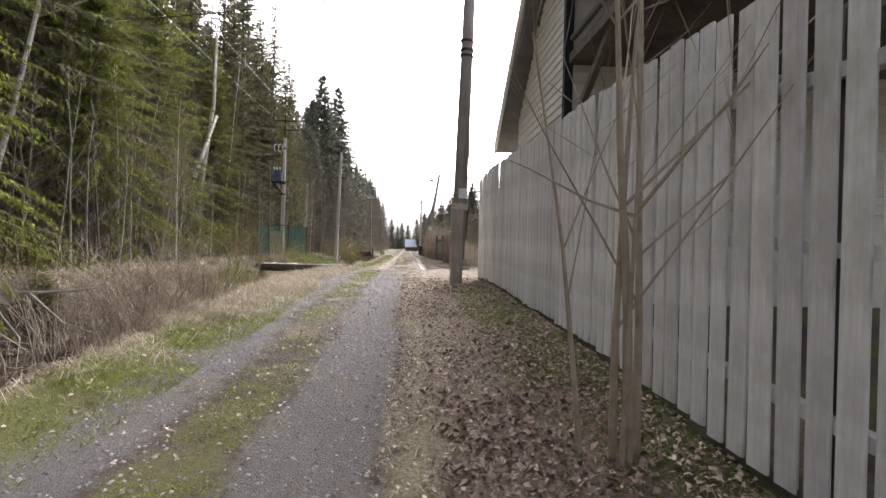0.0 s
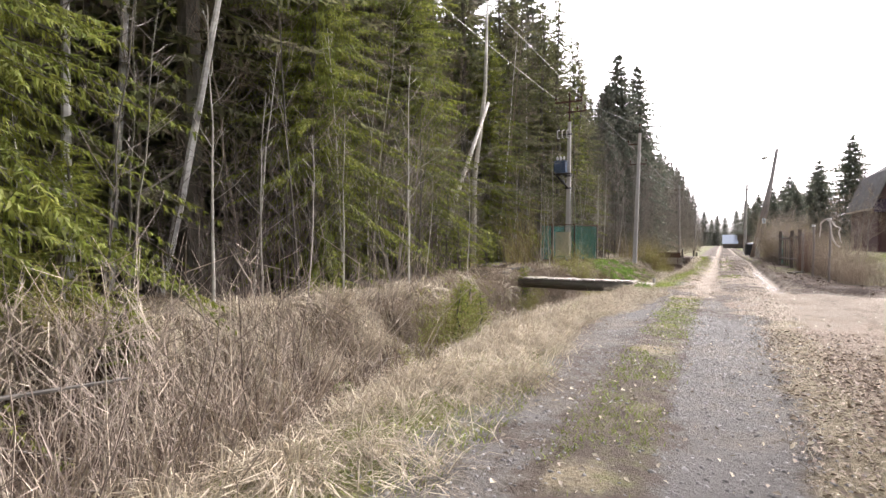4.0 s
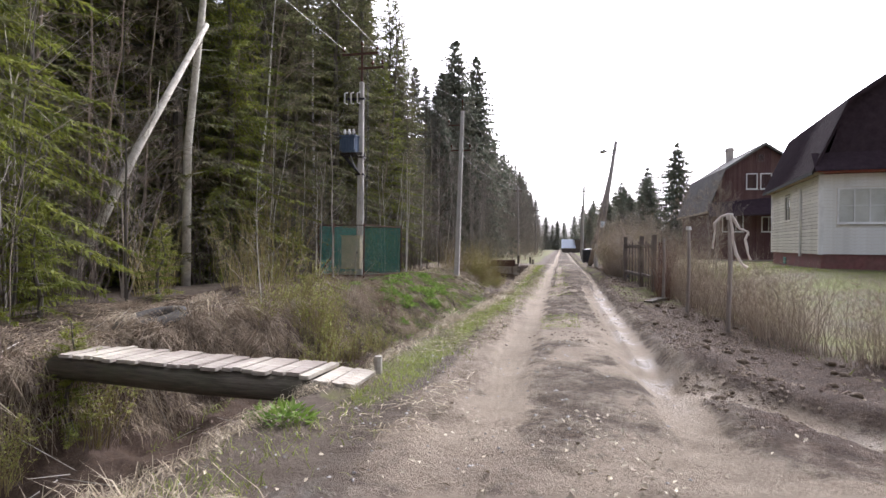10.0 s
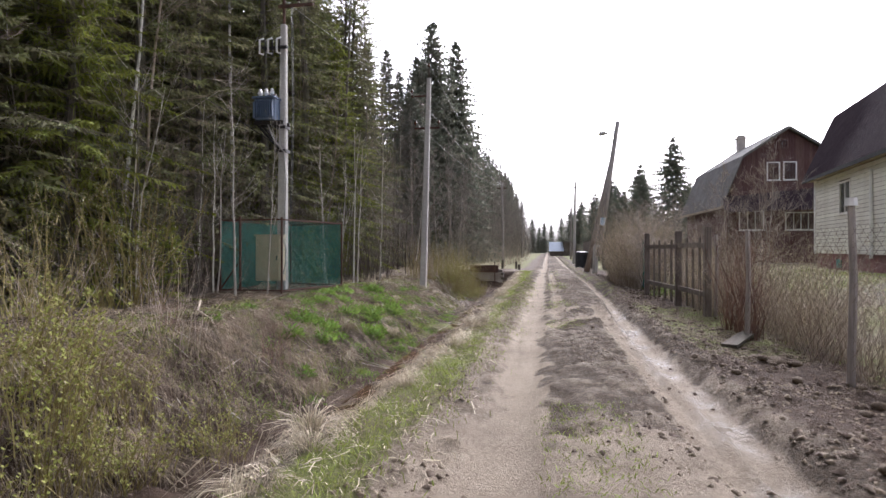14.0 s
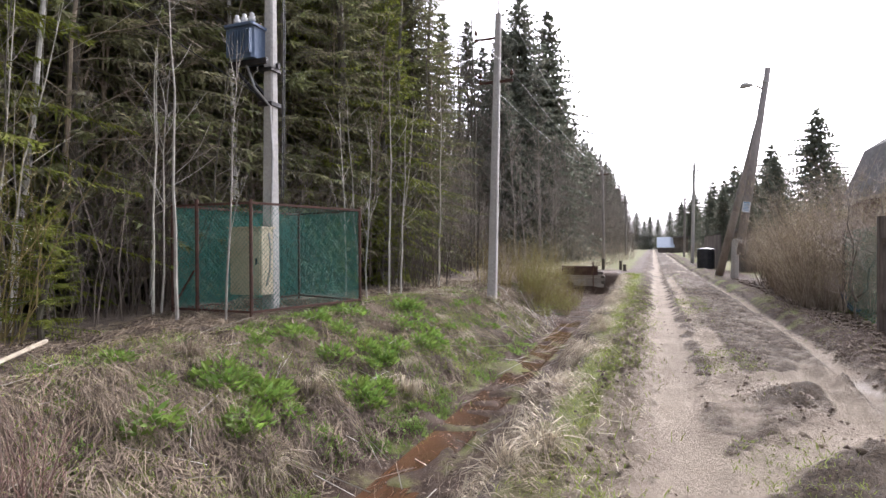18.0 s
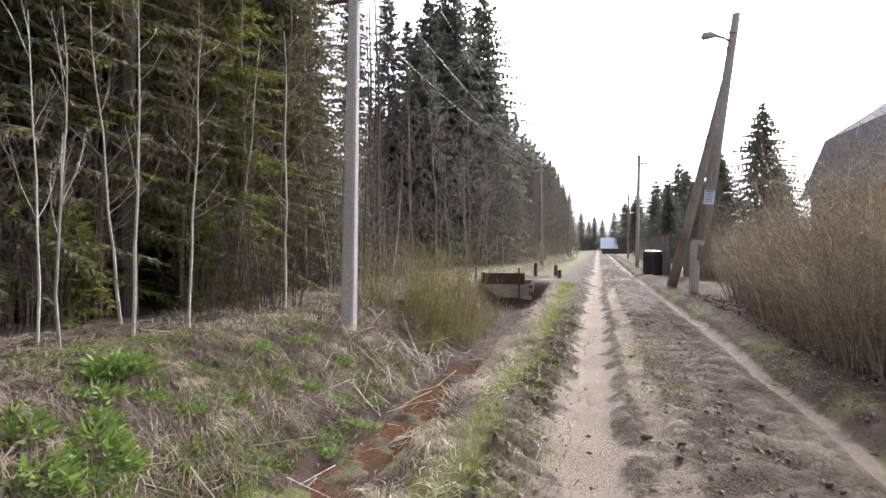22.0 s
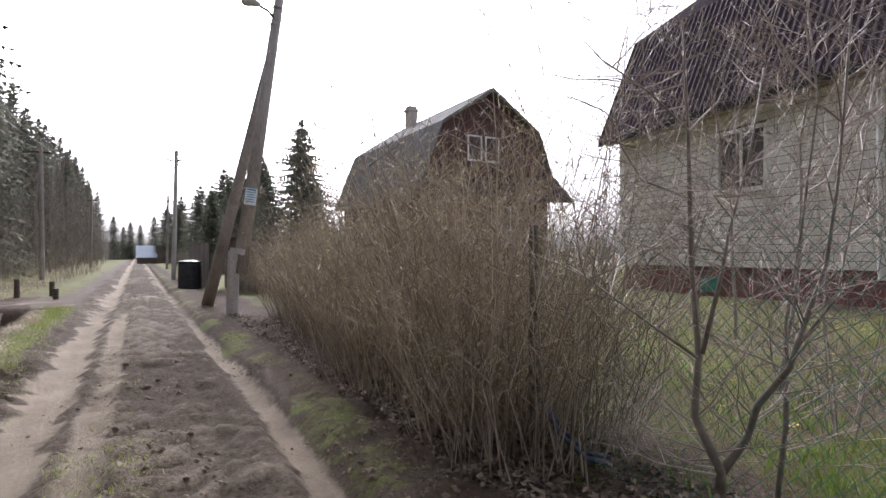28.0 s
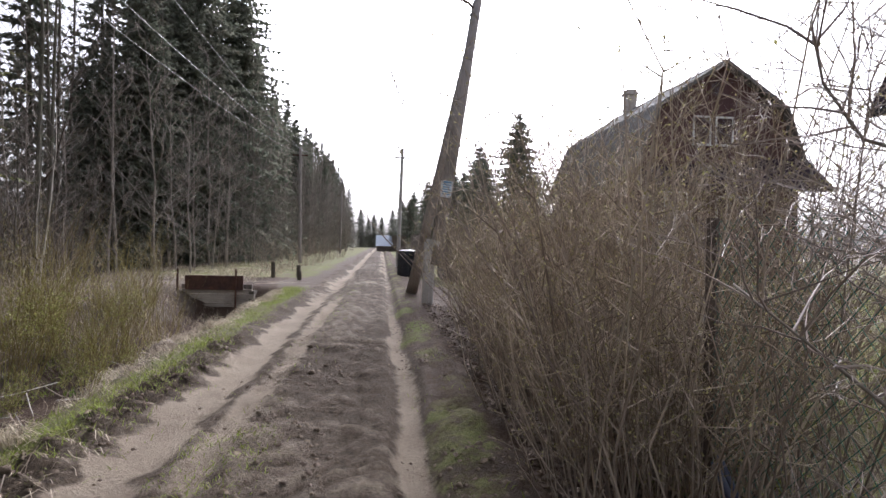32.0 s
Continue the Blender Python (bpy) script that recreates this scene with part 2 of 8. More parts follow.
M_WIRE = mat("galvanised_wire", (0.30, 0.30, 0.29), (0.5, 0.5, 0.48), 9, (0.22, 0.15, 0.10), 0.5, 3, 0.55, 0.6, bump=0)
M_RUST = mat("rusty_iron", (0.06, 0.035, 0.028), (0.17, 0.09, 0.065), 12, (0.04, 0.03, 0.03), 0.5, 3, 0.85, 0.2, bump=0.4)
M_BLACKIRON = mat("black_iron", (0.015, 0.015, 0.017), (0.045, 0.043, 0.045), 9, (0.10, 0.06, 0.04), 0.3, 2, 0.6, 0.4, bump=0.2)
M_BLUE = mat("blue_grey_paint", (0.085, 0.125, 0.20), (0.15, 0.205, 0.30), 8, (0.06, 0.07, 0.09), 0.4, 2, 0.45, 0.1, bump=0.1)
M_CABINET = mat("faded_cream_steel", (0.46, 0.39, 0.26), (0.58, 0.51, 0.36), 9, (0.36, 0.29, 0.19), 0.5, 1.7, 0.6, 0.0, bump=0.1)
M_PORCELAIN = mat("porcelain", (0.55, 0.54, 0.52), (0.75, 0.74, 0.72), 9, rough=0.25, bump=0)
M_BROWNPORC = mat("brown_insulator", (0.06, 0.03, 0.02), (0.12, 0.06, 0.04), 9, rough=0.25, bump=0)
M_CABLE = mat("black_cable", (0.02, 0.02, 0.02), (0.05, 0.05, 0.05), 9, rough=0.6, bump=0)
M_ALU = mat("aluminium_wire", (0.26, 0.255, 0.25), (0.38, 0.375, 0.37), 9, rough=0.5, metal=0.5, bump=0)
M_RUBBER = mat("old_rubber", (0.025, 0.025, 0.026), (0.10, 0.098, 0.095), 9, (0.13, 0.12, 0.10), 0.5, 3, 0.9, bump=0.5)
M_RIBBON = mat("pale_rag", (0.62, 0.57, 0.53), (0.80, 0.77, 0.73), 8, (0.45, 0.32, 0.28), 0.4, 6, 0.9, bump=0.3, trans=0.2)
M_HOSE = mat("blue_grey_hose", (0.06, 0.075, 0.13), (0.15, 0.17, 0.24), 12, rough=0.5, bump=0.1)
M_SIGN = mat("blue_white_plate", (0.62, 0.68, 0.74), (0.76, 0.80, 0.84), 6, rough=0.5, bump=0)
M_SIGNBLUE = mat("sign_blue", (0.05, 0.22, 0.42), (0.09, 0.30, 0.52), 6, rough=0.5, bump=0)
M_YELLOW = mat("yellow_petals", (0.62, 0.52, 0.06), (0.80, 0.72, 0.15), 8, rough=0.6, bump=0, trans=0.3)
M_TANK = mat("black_plastic", (0.02, 0.022, 0.026), (0.05, 0.053, 0.06), 6, (0.08, 0.08, 0.08), 0.3, 2, 0.5, bump=0.1)
M_SHEET = mat("pale_blue_sheet_roof", (0.45, 0.52, 0.62), (0.60, 0.66, 0.74), 4, rough=0.4, bump=0)
M_WATER, wnn, wll, wpp = nodes_of("rusty_water")
wpp.inputs["Roughness"].default_value = 0.06
wll.new(ramp_node(wnn, wll, noise_node(wnn, wll, 1.6), (0.05, 0.027, 0.015), (0.11, 0.056, 0.03)), wpp.inputs["Base Color"])
wb = wnn.new("ShaderNodeBump")
wb.inputs["Strength"].default_value, wb.inputs["Distance"].default_value = 0.15, 0.02
wll.new(noise_node(wnn, wll, 7.0), wb.inputs["Height"])
wll.new(wb.outputs["Normal"], wpp.inputs["Normal"])
M_GLASS, gn_, gl_, gp_ = nodes_of("window_glass")
gp_.inputs["Base Color"].default_value, gp_.inputs["Roughness"].default_value = (0.9, 0.95, 0.95, 1), 0.02
gp_.inputs["Transmission Weight"].default_value, gp_.inputs["IOR"].default_value = 1.0, 1.2

# ---------------- tools ----------------
RNG = np.random.default_rng(7)
rnd = random.Random(11)


class Geo:
    """Collects faces of one mesh."""

    def __init__(self):
        self.v, self.f = [], []

    def quad(self, *p):
        k = len(self.v)
        self.v.extend(tuple(q) for q in p)
        self.f.append(tuple(range(k, k + len(p))))
        return self

    def box(self, x0, y0, z0, x1, y1, z1, m=None, ch=0.0):
        """A box, with its upright and top edges cut by ch."""
        k = len(self.v)
        if ch > 0:
            c = min(ch, (x1 - x0) * 0.4, (y1 - y0) * 0.4)
            ring = [(x0 + c, y0), (x1 - c, y0), (x1, y0 + c), (x1, y1 - c), (x1 - c, y1), (x0 + c, y1), (x0, y1 - c), (x0, y0 + c)]
        else:
            ring = [(x0, y0), (x1, y0), (x1, y1), (x0, y1)]
        pts = [(x, y, z) for z in (z0, z1) for x, y in ring]
        if m is not None:
            pts = [tuple(m @ Vector(p)) for p in pts]
        self.v.extend(pts)
        n = len(ring)
        self.f.append(tuple(k + i for i in reversed(range(n))))
        self.f.append(tuple(k + n + i for i in range(n)))
        for i in range(n):
            j = (i + 1) % n
            self.f.append((k + i, k + j, k + n + j, k + n + i))
        return self

    def tube(self, pts, radii, n=6, cap=True, m=None):
        pts = [Vector(p) for p in pts]
        if m is not None:
            pts = [m @ p for p in pts]
        if not hasattr(radii, "__len__"):
            radii = [radii] * len(pts)
        k0 = len(self.v)
        side = None
        for i, p in enumerate(pts):
            d = pts[min(i + 1, len(pts) - 1)] - pts[max(i - 1, 0)]
            if d.length < 1e-9:
                d = Vector((0, 0, 1))
            d.normalize()
            if side is None:
                side = d.orthogonal().normalized()
            else:
                side = side - d * side.dot(d)
                side = side.normalized() if side.length > 1e-6 else d.orthogonal().normalized()
            up = d.cross(side)
            for a in range(n):
                w = 2 * math.pi * a / n
                q = p + (side * math.cos(w) + up * math.sin(w)) * radii[i]
                self.v.append((q.x, q.y, q.z))
        for i in range(len(pts) - 1):
            for a in range(n):
                b = (a + 1) % n
                self.f.append((k0 + i * n + a, k0 + i * n + b, k0 + (i + 1) * n + b, k0 + (i + 1) * n + a))
        if cap and n > 2:
            self.f.append(tuple(k0 + a for a in reversed(range(n))))
            e = k0 + (len(pts) - 1) * n
            self.f.append(tuple(e + a for a in range(n)))
        return self

    def kite(self, p, d, l, w, s):
        """A flat pointed twig or leaf: from p along d, l long, w wide across s."""
        k = len(self.v)
        x, y, z = p
        mx, my, mz = x + d[0] * l * 0.45, y + d[1] * l * 0.45, z + d[2] * l * 0.45
        h = w * 0.5
        self.v.extend(((x, y, z), (mx + s[0] * h, my + s[1] * h, mz + s[2] * h), (x + d[0] * l, y + d[1] * l, z + d[2] * l), (mx - s[0] * h, my - s[1] * h, mz - s[2] * h)))
        self.f.append((k, k + 1, k + 2, k + 3))

    def spike(self, p, d, l, w, s):
        """A pointed needle spray: one slim triangle."""
        k = len(self.v)
        x, y, z = p
        h = w * 0.5
        self.v.extend(((x - s[0] * h, y - s[1] * h, z - s[2] * h), (x + s[0] * h, y + s[1] * h, z + s[2] * h), (x + d[0] * l, y + d[1] * l, z + d[2] * l)))
        self.f.append((k, k + 1, k + 2))

    def mesh(self, name, material, smooth=False):
        me = bpy.data.meshes.new(name)
        me.from_pydata(self.v, [], self.f)
        me.materials.append(material)
        if smooth:
            me.polygons.foreach_set("use_smooth", [True] * len(me.polygons))
        me.update()
        return me


def thing(name, label, category, m=None, group="", kind=""):
    ob = new(name)
    if m is not None:
        ob.matrix_world = m
    return tagged(ob, label, category, group, kind)


def part(name, geo, material, parent=None, label="", m=None, smooth=False):
    """Links a Geo (or a finished mesh) as one mesh object under a thing or a part."""
    me = geo if isinstance(geo, bpy.types.Mesh) else geo.mesh(name, material, smooth)
    ob = new(name, me)
    if parent is not None:
        ob.parent = parent
    if m is not None:
        ob.matrix_basis = m
    return tagged(ob, label)


def arrays_mesh(name, v, f, material):
    """A mesh from numpy arrays of points and equal faces."""
    me = bpy.data.meshes.new(name)
    v, f = np.asarray(v, np.float32).reshape(-1, 3), np.asarray(f, np.int32)
    me.vertices.add(len(v))
    me.vertices.foreach_set("co", v.ravel())
    n = f.shape[1]
    me.loops.add(f.size)
    me.loops.foreach_set("vertex_index", f.ravel())
    me.polygons.add(len(f))
    me.polygons.foreach_set("loop_start", np.arange(0, f.size, n, dtype=np.int32))
    me.materials.append(material)
    me.update(calc_edges=True)
    me.validate()
    return me


def lattice(ix, iy, seed):
    h = (ix.astype(np.int64) * 374761393 + iy.astype(np.int64) * 668265263 + seed * 144665) & 0x7FFFFFFF
    h = ((h ^ (h >> 13)) * 1274126177) & 0x7FFFFFFF
    return ((h ^ (h >> 16)) & 0xFFFF) / 65535.0


def vnoise(x, y, scale, seed=0):
    """Smooth noise from 0 to 1 over the plan."""
    x, y = np.asarray(x, float) * scale, np.asarray(y, float) * scale
    ix, iy = np.floor(x), np.floor(y)
    fx, fy = x - ix, y - iy
    fx, fy = fx * fx * (3 - 2 * fx), fy * fy * (3 - 2 * fy)
    a, b = lattice(ix, iy, seed), lattice(ix + 1, iy, seed)
    c, d = lattice(ix, iy + 1, seed), lattice(ix + 1, iy + 1, seed)
    return (a * (1 - fx) + b * fx) * (1 - fy) + (c * (1 - fx) + d * fx) * fy


def smooth01(t):
    t = np.clip(t, 0, 1)
    return t * t * (3 - 2 * t)


def band(v, lo, hi, soft):
    return smooth01((v - lo) / soft + 0.5) * smooth01((hi - v) / soft + 0.5)


# ---------------- lie of the land ----------------
def road_z(y):
    return np.interp(y, [-3, 1, 4, 8, 12, 16, 20, 25, 30, 34, 40, 48, 60, 100], [-.2, -.14, .05, .2, .27, .27, .22, .18, .15, .19, .17, .12, 0, 0])


def ditch_near(y):
    return np.interp(y, [-5, 3, 6, 10, 12, 14, 18, 22, 25, 28, 33, 40, 47, 52, 56], [-2.6, -2.5, -2.35, -2.5, -2.75, -2.4, -2.05, -1.9, -1.72, -1.58, -1.52, -1.58, -1.8, -1.95, -2.6])


def ditch_far(y):
    """Lip of the bank on the forest side."""
    return np.interp(y, [-5, 4, 7, 10, 13, 17, 20, 24, 28, 32, 36, 40, 44, 50], [-6.4, -7.1, -7.2, -5.9, -5.65, -5.5, -5.6, -5.3, -5.7, -6.2, -6.2, -6.0, -5.6, -5.3])


def ditch_foot(y):
    """Foot of the bank on the forest side."""
    return np.interp(y, [-5, 4, 7, 10, 13, 17, 20, 24, 28, 32, 36, 40, 44, 50], [-5.8, -6.3, -6.5, -5.3, -5.0, -4.9, -5.0, -4.5, -4.0, -3.85, -3.95, -3.95, -4.1, -4.3])


def ditch_bed(y):
    """Middle of the ditch floor."""
    return np.interp(y, [-5, 10, 13, 17, 20, 24, 28, 32, 36, 40, 44, 50], [-3.9, -3.9, -3.8, -3.6, -3.5, -3.35, -3.25, -3.2, -3.1, -3.05, -3.1, -3.3])


def ditch_deep(y):
    return np.interp(y, [0, 5, 10, 13, 17, 20, 24, 28, 34, 40, 46, 52], [0.75, 0.8, 0.85, 0.88, 0.98, 1.08, 1.15, 1.2, 1.16, 1.12, 1.05, 0.95])


EDGE_Y = [-10, 4, 9, 13, 16, 20, 23, 30, 34, 38, 42, 46, 50, 62, 80, 110, 160]
EDGE_X = [-8.4, -8.0, -8.2, -8.8, -9.2, -9.5, -10.9, -10.8, -10.8, -10.4, -9.6, -9.2, -9.4, -10.2, -8.8, -7.5, -6.5]


def forest_edge(y):
    return float(np.interp(y, EDGE_Y, EDGE_X))


def mud_relief(x, y):
    """Clods and tread marks in the churned mud, about -0.06 to 0.06."""
    c_, s_ = 0.8, 0.6
    xr, yr = c_ * x - s_ * y, s_ * x + c_ * y
    a = vnoise(xr + 0.25 * vnoise(x, y, 4.0, 63), yr, 4.6, 61) - 0.5
    b = 1 - 2 * np.abs(vnoise(yr, xr, 9.0, 62) - 0.5)
    return 0.06 * a + 0.04 * (b - 0.7) + 0.04 * (vnoise(x, y, 15.0, 64) - 0.5)


def right_rut(y):
    return np.interp(y, [20, 27, 33, 36, 60], [.88, .9, 1.02, 1.12, 1.12])


def cross_tracks(x, y):
    """Two wheel tracks that swing over from one rut to the other."""
    a = np.exp(-((y - (30.25 + 1.42 * x)) / 0.30) ** 4) * band(x, -0.3, 1.0, 0.25)
    b = np.exp(-((y - (31.95 + 0.83 * x)) / 0.24) ** 4) * band(x, -0.5, 1.0, 0.25)
    ridge = np.exp(-((y - (29.65 + 1.42 * x)) / 0.22) ** 2) * band(x, 0.05, 0.75, 0.3) + np.exp(-((y - (31.35 + 0.95 * x)) / 0.2) ** 2) * band(x, 0.1, 0.85, 0.3)
    return np.clip(a + b, 0, 1), ridge


def land(x, y):
    """Height of the ground."""
    x, y = np.asarray(x, float), np.asarray(y, float)
    g = road_z(y)
    near, far = ditch_near(y) + 0.16 * (vnoise(x * 0, y, 1.3, 3) - 0.5) + 0.10 * (vnoise(x * 0, y, 4.0, 4) - 0.5), ditch_far(y)
    late = smooth01((y - 16) / 5)
    z = g + 0 * x
    # ruts and the ridge between them
    z = z - late * (0.07 * np.exp(-((x + 0.6) / 0.22) ** 4) + 0.10 * np.exp(-((x - right_rut(y)) / np.interp(y, [27, 34], [.2, .14])) ** 4) + 0.03 * np.exp(-((x + 0.17) / 0.12) ** 4) * band(y, 29, 52, 4))
    z = z + late * (0.035 * np.exp(-((x - 0.15) / 0.4) ** 2) + 0.07 * np.exp(-((x - right_rut(y) - 0.52) / 0.3) ** 2) + 0.03 * np.exp(-((x + 1.15) / 0.2) ** 2))
    z = z - (1 - late) * 0.02 * (np.exp(-((x + 1.45) / 0.3) ** 2) + np.exp(-((x + 0.25) / 0.35) ** 2))
    z = z - late * band(y, 21, 33, 2) * (0.05 * np.exp(-((x - 0.66) / 0.11) ** 4) - 0.045 * np.exp(-((x - 0.8) / 0.05) ** 2))
    # the rut that swings out to the side
    sx = 0.95 + 1.9 * smooth01((21.0 - y) / 4.0)
    z = z - band(y, 16.0, 21.5, 1.0) * 0.09 * np.exp(-((x - sx) / 0.25) ** 2) + band(y, 16.0, 21.5, 1.0) * 0.10 * np.exp(-((x - sx - 0.5) / 0.3) ** 2)
    # churned mud between and beside the ruts
    off_rut = smooth01((np.abs(x + 0.6) - 0.16) / 0.16) * (0.35 + 0.65 * smooth01((np.abs(x - right_rut(y)) - 0.13) / 0.14))
    mud = band(x, -1.3, 2.9 + 3.0 * band(y, 18, 24, 2), 0.4) * late * (0.45 + 0.55 * smooth01((y - 22) / 6)) * off_rut
    press, ridge = cross_tracks(x, y)
    z = z + mud * mud_relief(x, y) * (1 - 0.8 * press) - 0.05 * press + ridge * (0.06 + 0.7 * mud_relief(1.6 * x, 1.6 * y))
    z = z + 0.45 * mud_relief(0.6 * x, 1.6 * y) * band(x, -1.4, 7, 0.6) * band(y, 12.5, 19, 2)
    # lugs pressed by a tractor tyre
    z = z + band(x, -1.25, -0.9, 0.12) * band(y, 30, 44, 4) * 0.04 * np.sin((y + 0.5 * x) * 26)
    # spoil thrown up where the side track leaves, and hummocks further on
    z = z + 0.08 * band(x, 2.4, 9, 0.9) * band(y, 19.2, 21.6, 1.2) * (0.5 + vnoise(x, y, 1.2, 18))
    z = z + 0.16 * (vnoise(x, y, 0.55, 19) - 0.5) * smooth01((y - 50) / 5) * band(x, -14, 14, 6)
    # verge under the board fence
    z = z + smooth01((x - 0.5) / 1.3) * (1 - smooth01((y - 10) / 4)) * 0.10
    z = z + 0.05 * (vnoise(x, y, 0.7, 7) - 0.5) + 0.02 * (vnoise(x, y, 5.0, 8) - 0.5)
    # the garden rises towards the houses
    z = z + 0.5 * smooth01((x - 3.2) / 5.0) * band(y, 27, 75, 8)
    # ditch
    open_ = 1 - smooth01((y - 52.6) / 1.2)
    deep, bed, foot = ditch_deep(y), ditch_bed(y), ditch_foot(y)
    bank = np.interp(y, [0, 6, 10, 13, 17, 22, 28, 33, 38, 42, 46, 60], [.12, .1, .08, -.1, -.08, -.05, .02, -.03, -.05, -.2, -.12, .1])
    u = near - x
    toe = bed + 0.28
    tn = np.clip(u / np.maximum(near - toe, 0.2), 0, 1)
    zin = g - deep * (0.42 * smooth01(tn / 0.22) + 0.58 * smooth01(tn))
    sf = np.clip((toe - x) / np.maximum(toe - foot, 0.2), 0, 1)
    sb = np.clip((foot - x) / np.maximum(foot - far, 0.2), 0, 1)
    soft = smooth01((y - 26) / 4)
    face = soft * (1 - (1 - sb) ** 1.35) + (1 - soft) * (0.3 * sb + 0.7 * smooth01(sb))
    zout = g - deep + 0.1 * smooth01((sf - 0.45) / 0.55) + (deep + bank - 0.1) * face
    zd = np.where(x > toe, zin, zout)
    inside = band(x, far - 0.3, near - 0.1, 0.5)
    zd = zd + (0.10 * (vnoise(x, y, 1.4, 9) - 0.5) + 0.09 * (vnoise(x, y, 4.2, 10) - 0.5)) * smooth01(u / 0.8)
    zd = zd + (0.20 * (vnoise(x, y, 2.0, 15) - 0.5) + 0.13 * (vnoise(x, y, 5.0, 16) - 0.5)) * inside * smooth01((toe + 0.2 - x) / 0.5) * np.where(y < 27, 1.0, 0.6)
    # washed-out hollows in the bare bank at the start
    zd = zd - 0.22 * smooth01((vnoise(x, y * 0.7, 1.1, 14) - 0.45) / 0.2) * band(x, far + 0.1, foot + 0.8, 0.6) * (1 - smooth01((y - 8) / 2))
    back = np.clip((far - x) / 12.0, 0, 1)
    zd = zd + 0.5 * back * vnoise(x, y, 0.35, 12)
    z = np.where(u > 0, open_ * zd + (1 - open_) * (g + 0.05 * back), z)
    away = smooth01((np.hypot(x, y - 30) - 130) / 300)
    return z * (1 - away)


def spot(x, y, dz=0.0):
    return float(land(np.array([x]), np.array([y]))[0]) + dz

# ---------------- ground ----------------
def graded(parts):
    out = []
    for a, b, step in parts:
        out.extend(np.arange(a, b - 1e-6, step))
    return np.array(out + [parts[-1][1]])


GX = graded([(-2000, -400, 400), (-400, -100, 60), (-100, -30, 10), (-30, -12, 1.5), (-12, -7.6, 0.35), (-7.6, -1.4, 0.095), (-1.4, 2.5, 0.05), (2.5, 6, 0.25), (6, 16, 1.0), (16, 40, 6), (40, 100, 20), (100, 400, 75), (400, 2000, 400)])
GYS = graded([(-2000, -200, 450), (-200, -20, 30), (-20, -3, 1.5), (-3, 0, 0.15), (0, 16, 0.09), (16, 44, 0.06), (44, 62, 0.16), (62, 100, 1.0), (100, 200, 10), (200, 500, 60), (500, 2000, 500)])
X, Y = np.meshgrid(GX, GYS)
Z = land(X, Y)
nx, ny = len(GX), len(GYS)
idx = np.arange(nx * ny).reshape(ny, nx)
faces = np.stack([idx[:-1, :-1], idx[:-1, 1:], idx[1:, 1:], idx[1:, :-1]], -1).reshape(-1, 4)

mg, n, l, p = nodes_of("track_and_banks")
co = n.new("ShaderNodeTexCoord").outputs["Object"]


def zone(name, fine, soft=0.75):
    """A zone's own mask, frayed by a noise."""
    k = n.new("ShaderNodeAttribute")
    k.attribute_name = name
    s = math_node(n, l, "ADD", k.outputs["Fac"], math_node(n, l, "MULTIPLY", math_node(n, l, "SUBTRACT", fine, 0.5), soft * 2))
    r = n.new("ShaderNodeMapRange")
    r.interpolation_type = "SMOOTHSTEP"
    r.inputs["From Min"].default_value, r.inputs["From Max"].default_value = 0.3, 0.7
    l.new(s, r.inputs["Value"])
    both = math_node(n, l, "MULTIPLY", r.outputs["Result"], math_node(n, l, "MULTIPLY", k.outputs["Fac"], 6.0, True), True)
    return both


N1, N2, N3, N4 = noise_node(n, l, 1.1, 5, 0.65, co), noise_node(n, l, 6.0, 6, 0.7, co), noise_node(n, l, 38.0, 5, 0.7, co), noise_node(n, l, 130.0, 3, 0.7, co)
vor = n.new("ShaderNodeTexVoronoi")
vor.inputs["Scale"].default_value = 42.0
l.new(co, vor.inputs["Vector"])
litter = mix_node(n, l, N3, ramp_node(n, l, N2, (0.075, 0.058, 0.045), (0.20, 0.16, 0.125)), (0.13, 0.105, 0.08))
straw = ramp_node(n, l, N3, (0.16, 0.13, 0.08), (0.47, 0.40, 0.27), 0.28, 0.75)
grass = mix_node(n, l, ramp_node(n, l, N1, (0, 0, 0), (0.9, 0.9, 0.9), 0.42, 0.64), ramp_node(n, l, N3, (0.085, 0.10, 0.03), (0.24, 0.25, 0.085), 0.25, 0.75), (0.15, 0.12, 0.075))
dark_leaves = ramp_node(n, l, vor.outputs["Color"], (0.05, 0.037, 0.03), (0.20, 0.155, 0.12), 0.1, 0.9)
leaves = mix_node(n, l, N2, ramp_node(n, l, vor.outputs["Color"], (0.18, 0.13, 0.098), (0.48, 0.40, 0.31), 0.1, 0.9), (0.25, 0.195, 0.14))
gravel = mix_node(n, l, 0.55, ramp_node(n, l, N4, (0.115, 0.108, 0.10), (0.30, 0.285, 0.265), 0.3, 0.72), ramp_node(n, l, N3, (0.125, 0.117, 0.108), (0.24, 0.225, 0.205), 0.3, 0.7))
gravel = mix_node(n, l, ramp_node(n, l, N1, (0, 0, 0), (0.55, 0.55, 0.55), 0.5, 0.7), gravel, ramp_node(n, l, N3, (0.17, 0.14, 0.10), (0.36, 0.31, 0.23), 0.3, 0.7))
sand = mix_node(n, l, N2, ramp_node(n, l, N3, (0.195, 0.15, 0.107), (0.43, 0.355, 0.268), 0.2, 0.8), ramp_node(n, l, N1, (0.19, 0.155, 0.12), (0.36, 0.30, 0.23), 0.35, 0.62))
dry_at = n.new("ShaderNodeAttribute")
dry_at.attribute_name = "dry"
dry = math_node(n, l, "ADD", dry_at.outputs["Fac"], math_node(n, l, "MULTIPLY", math_node(n, l, "SUBTRACT", N2, 0.5), 0.9), True)
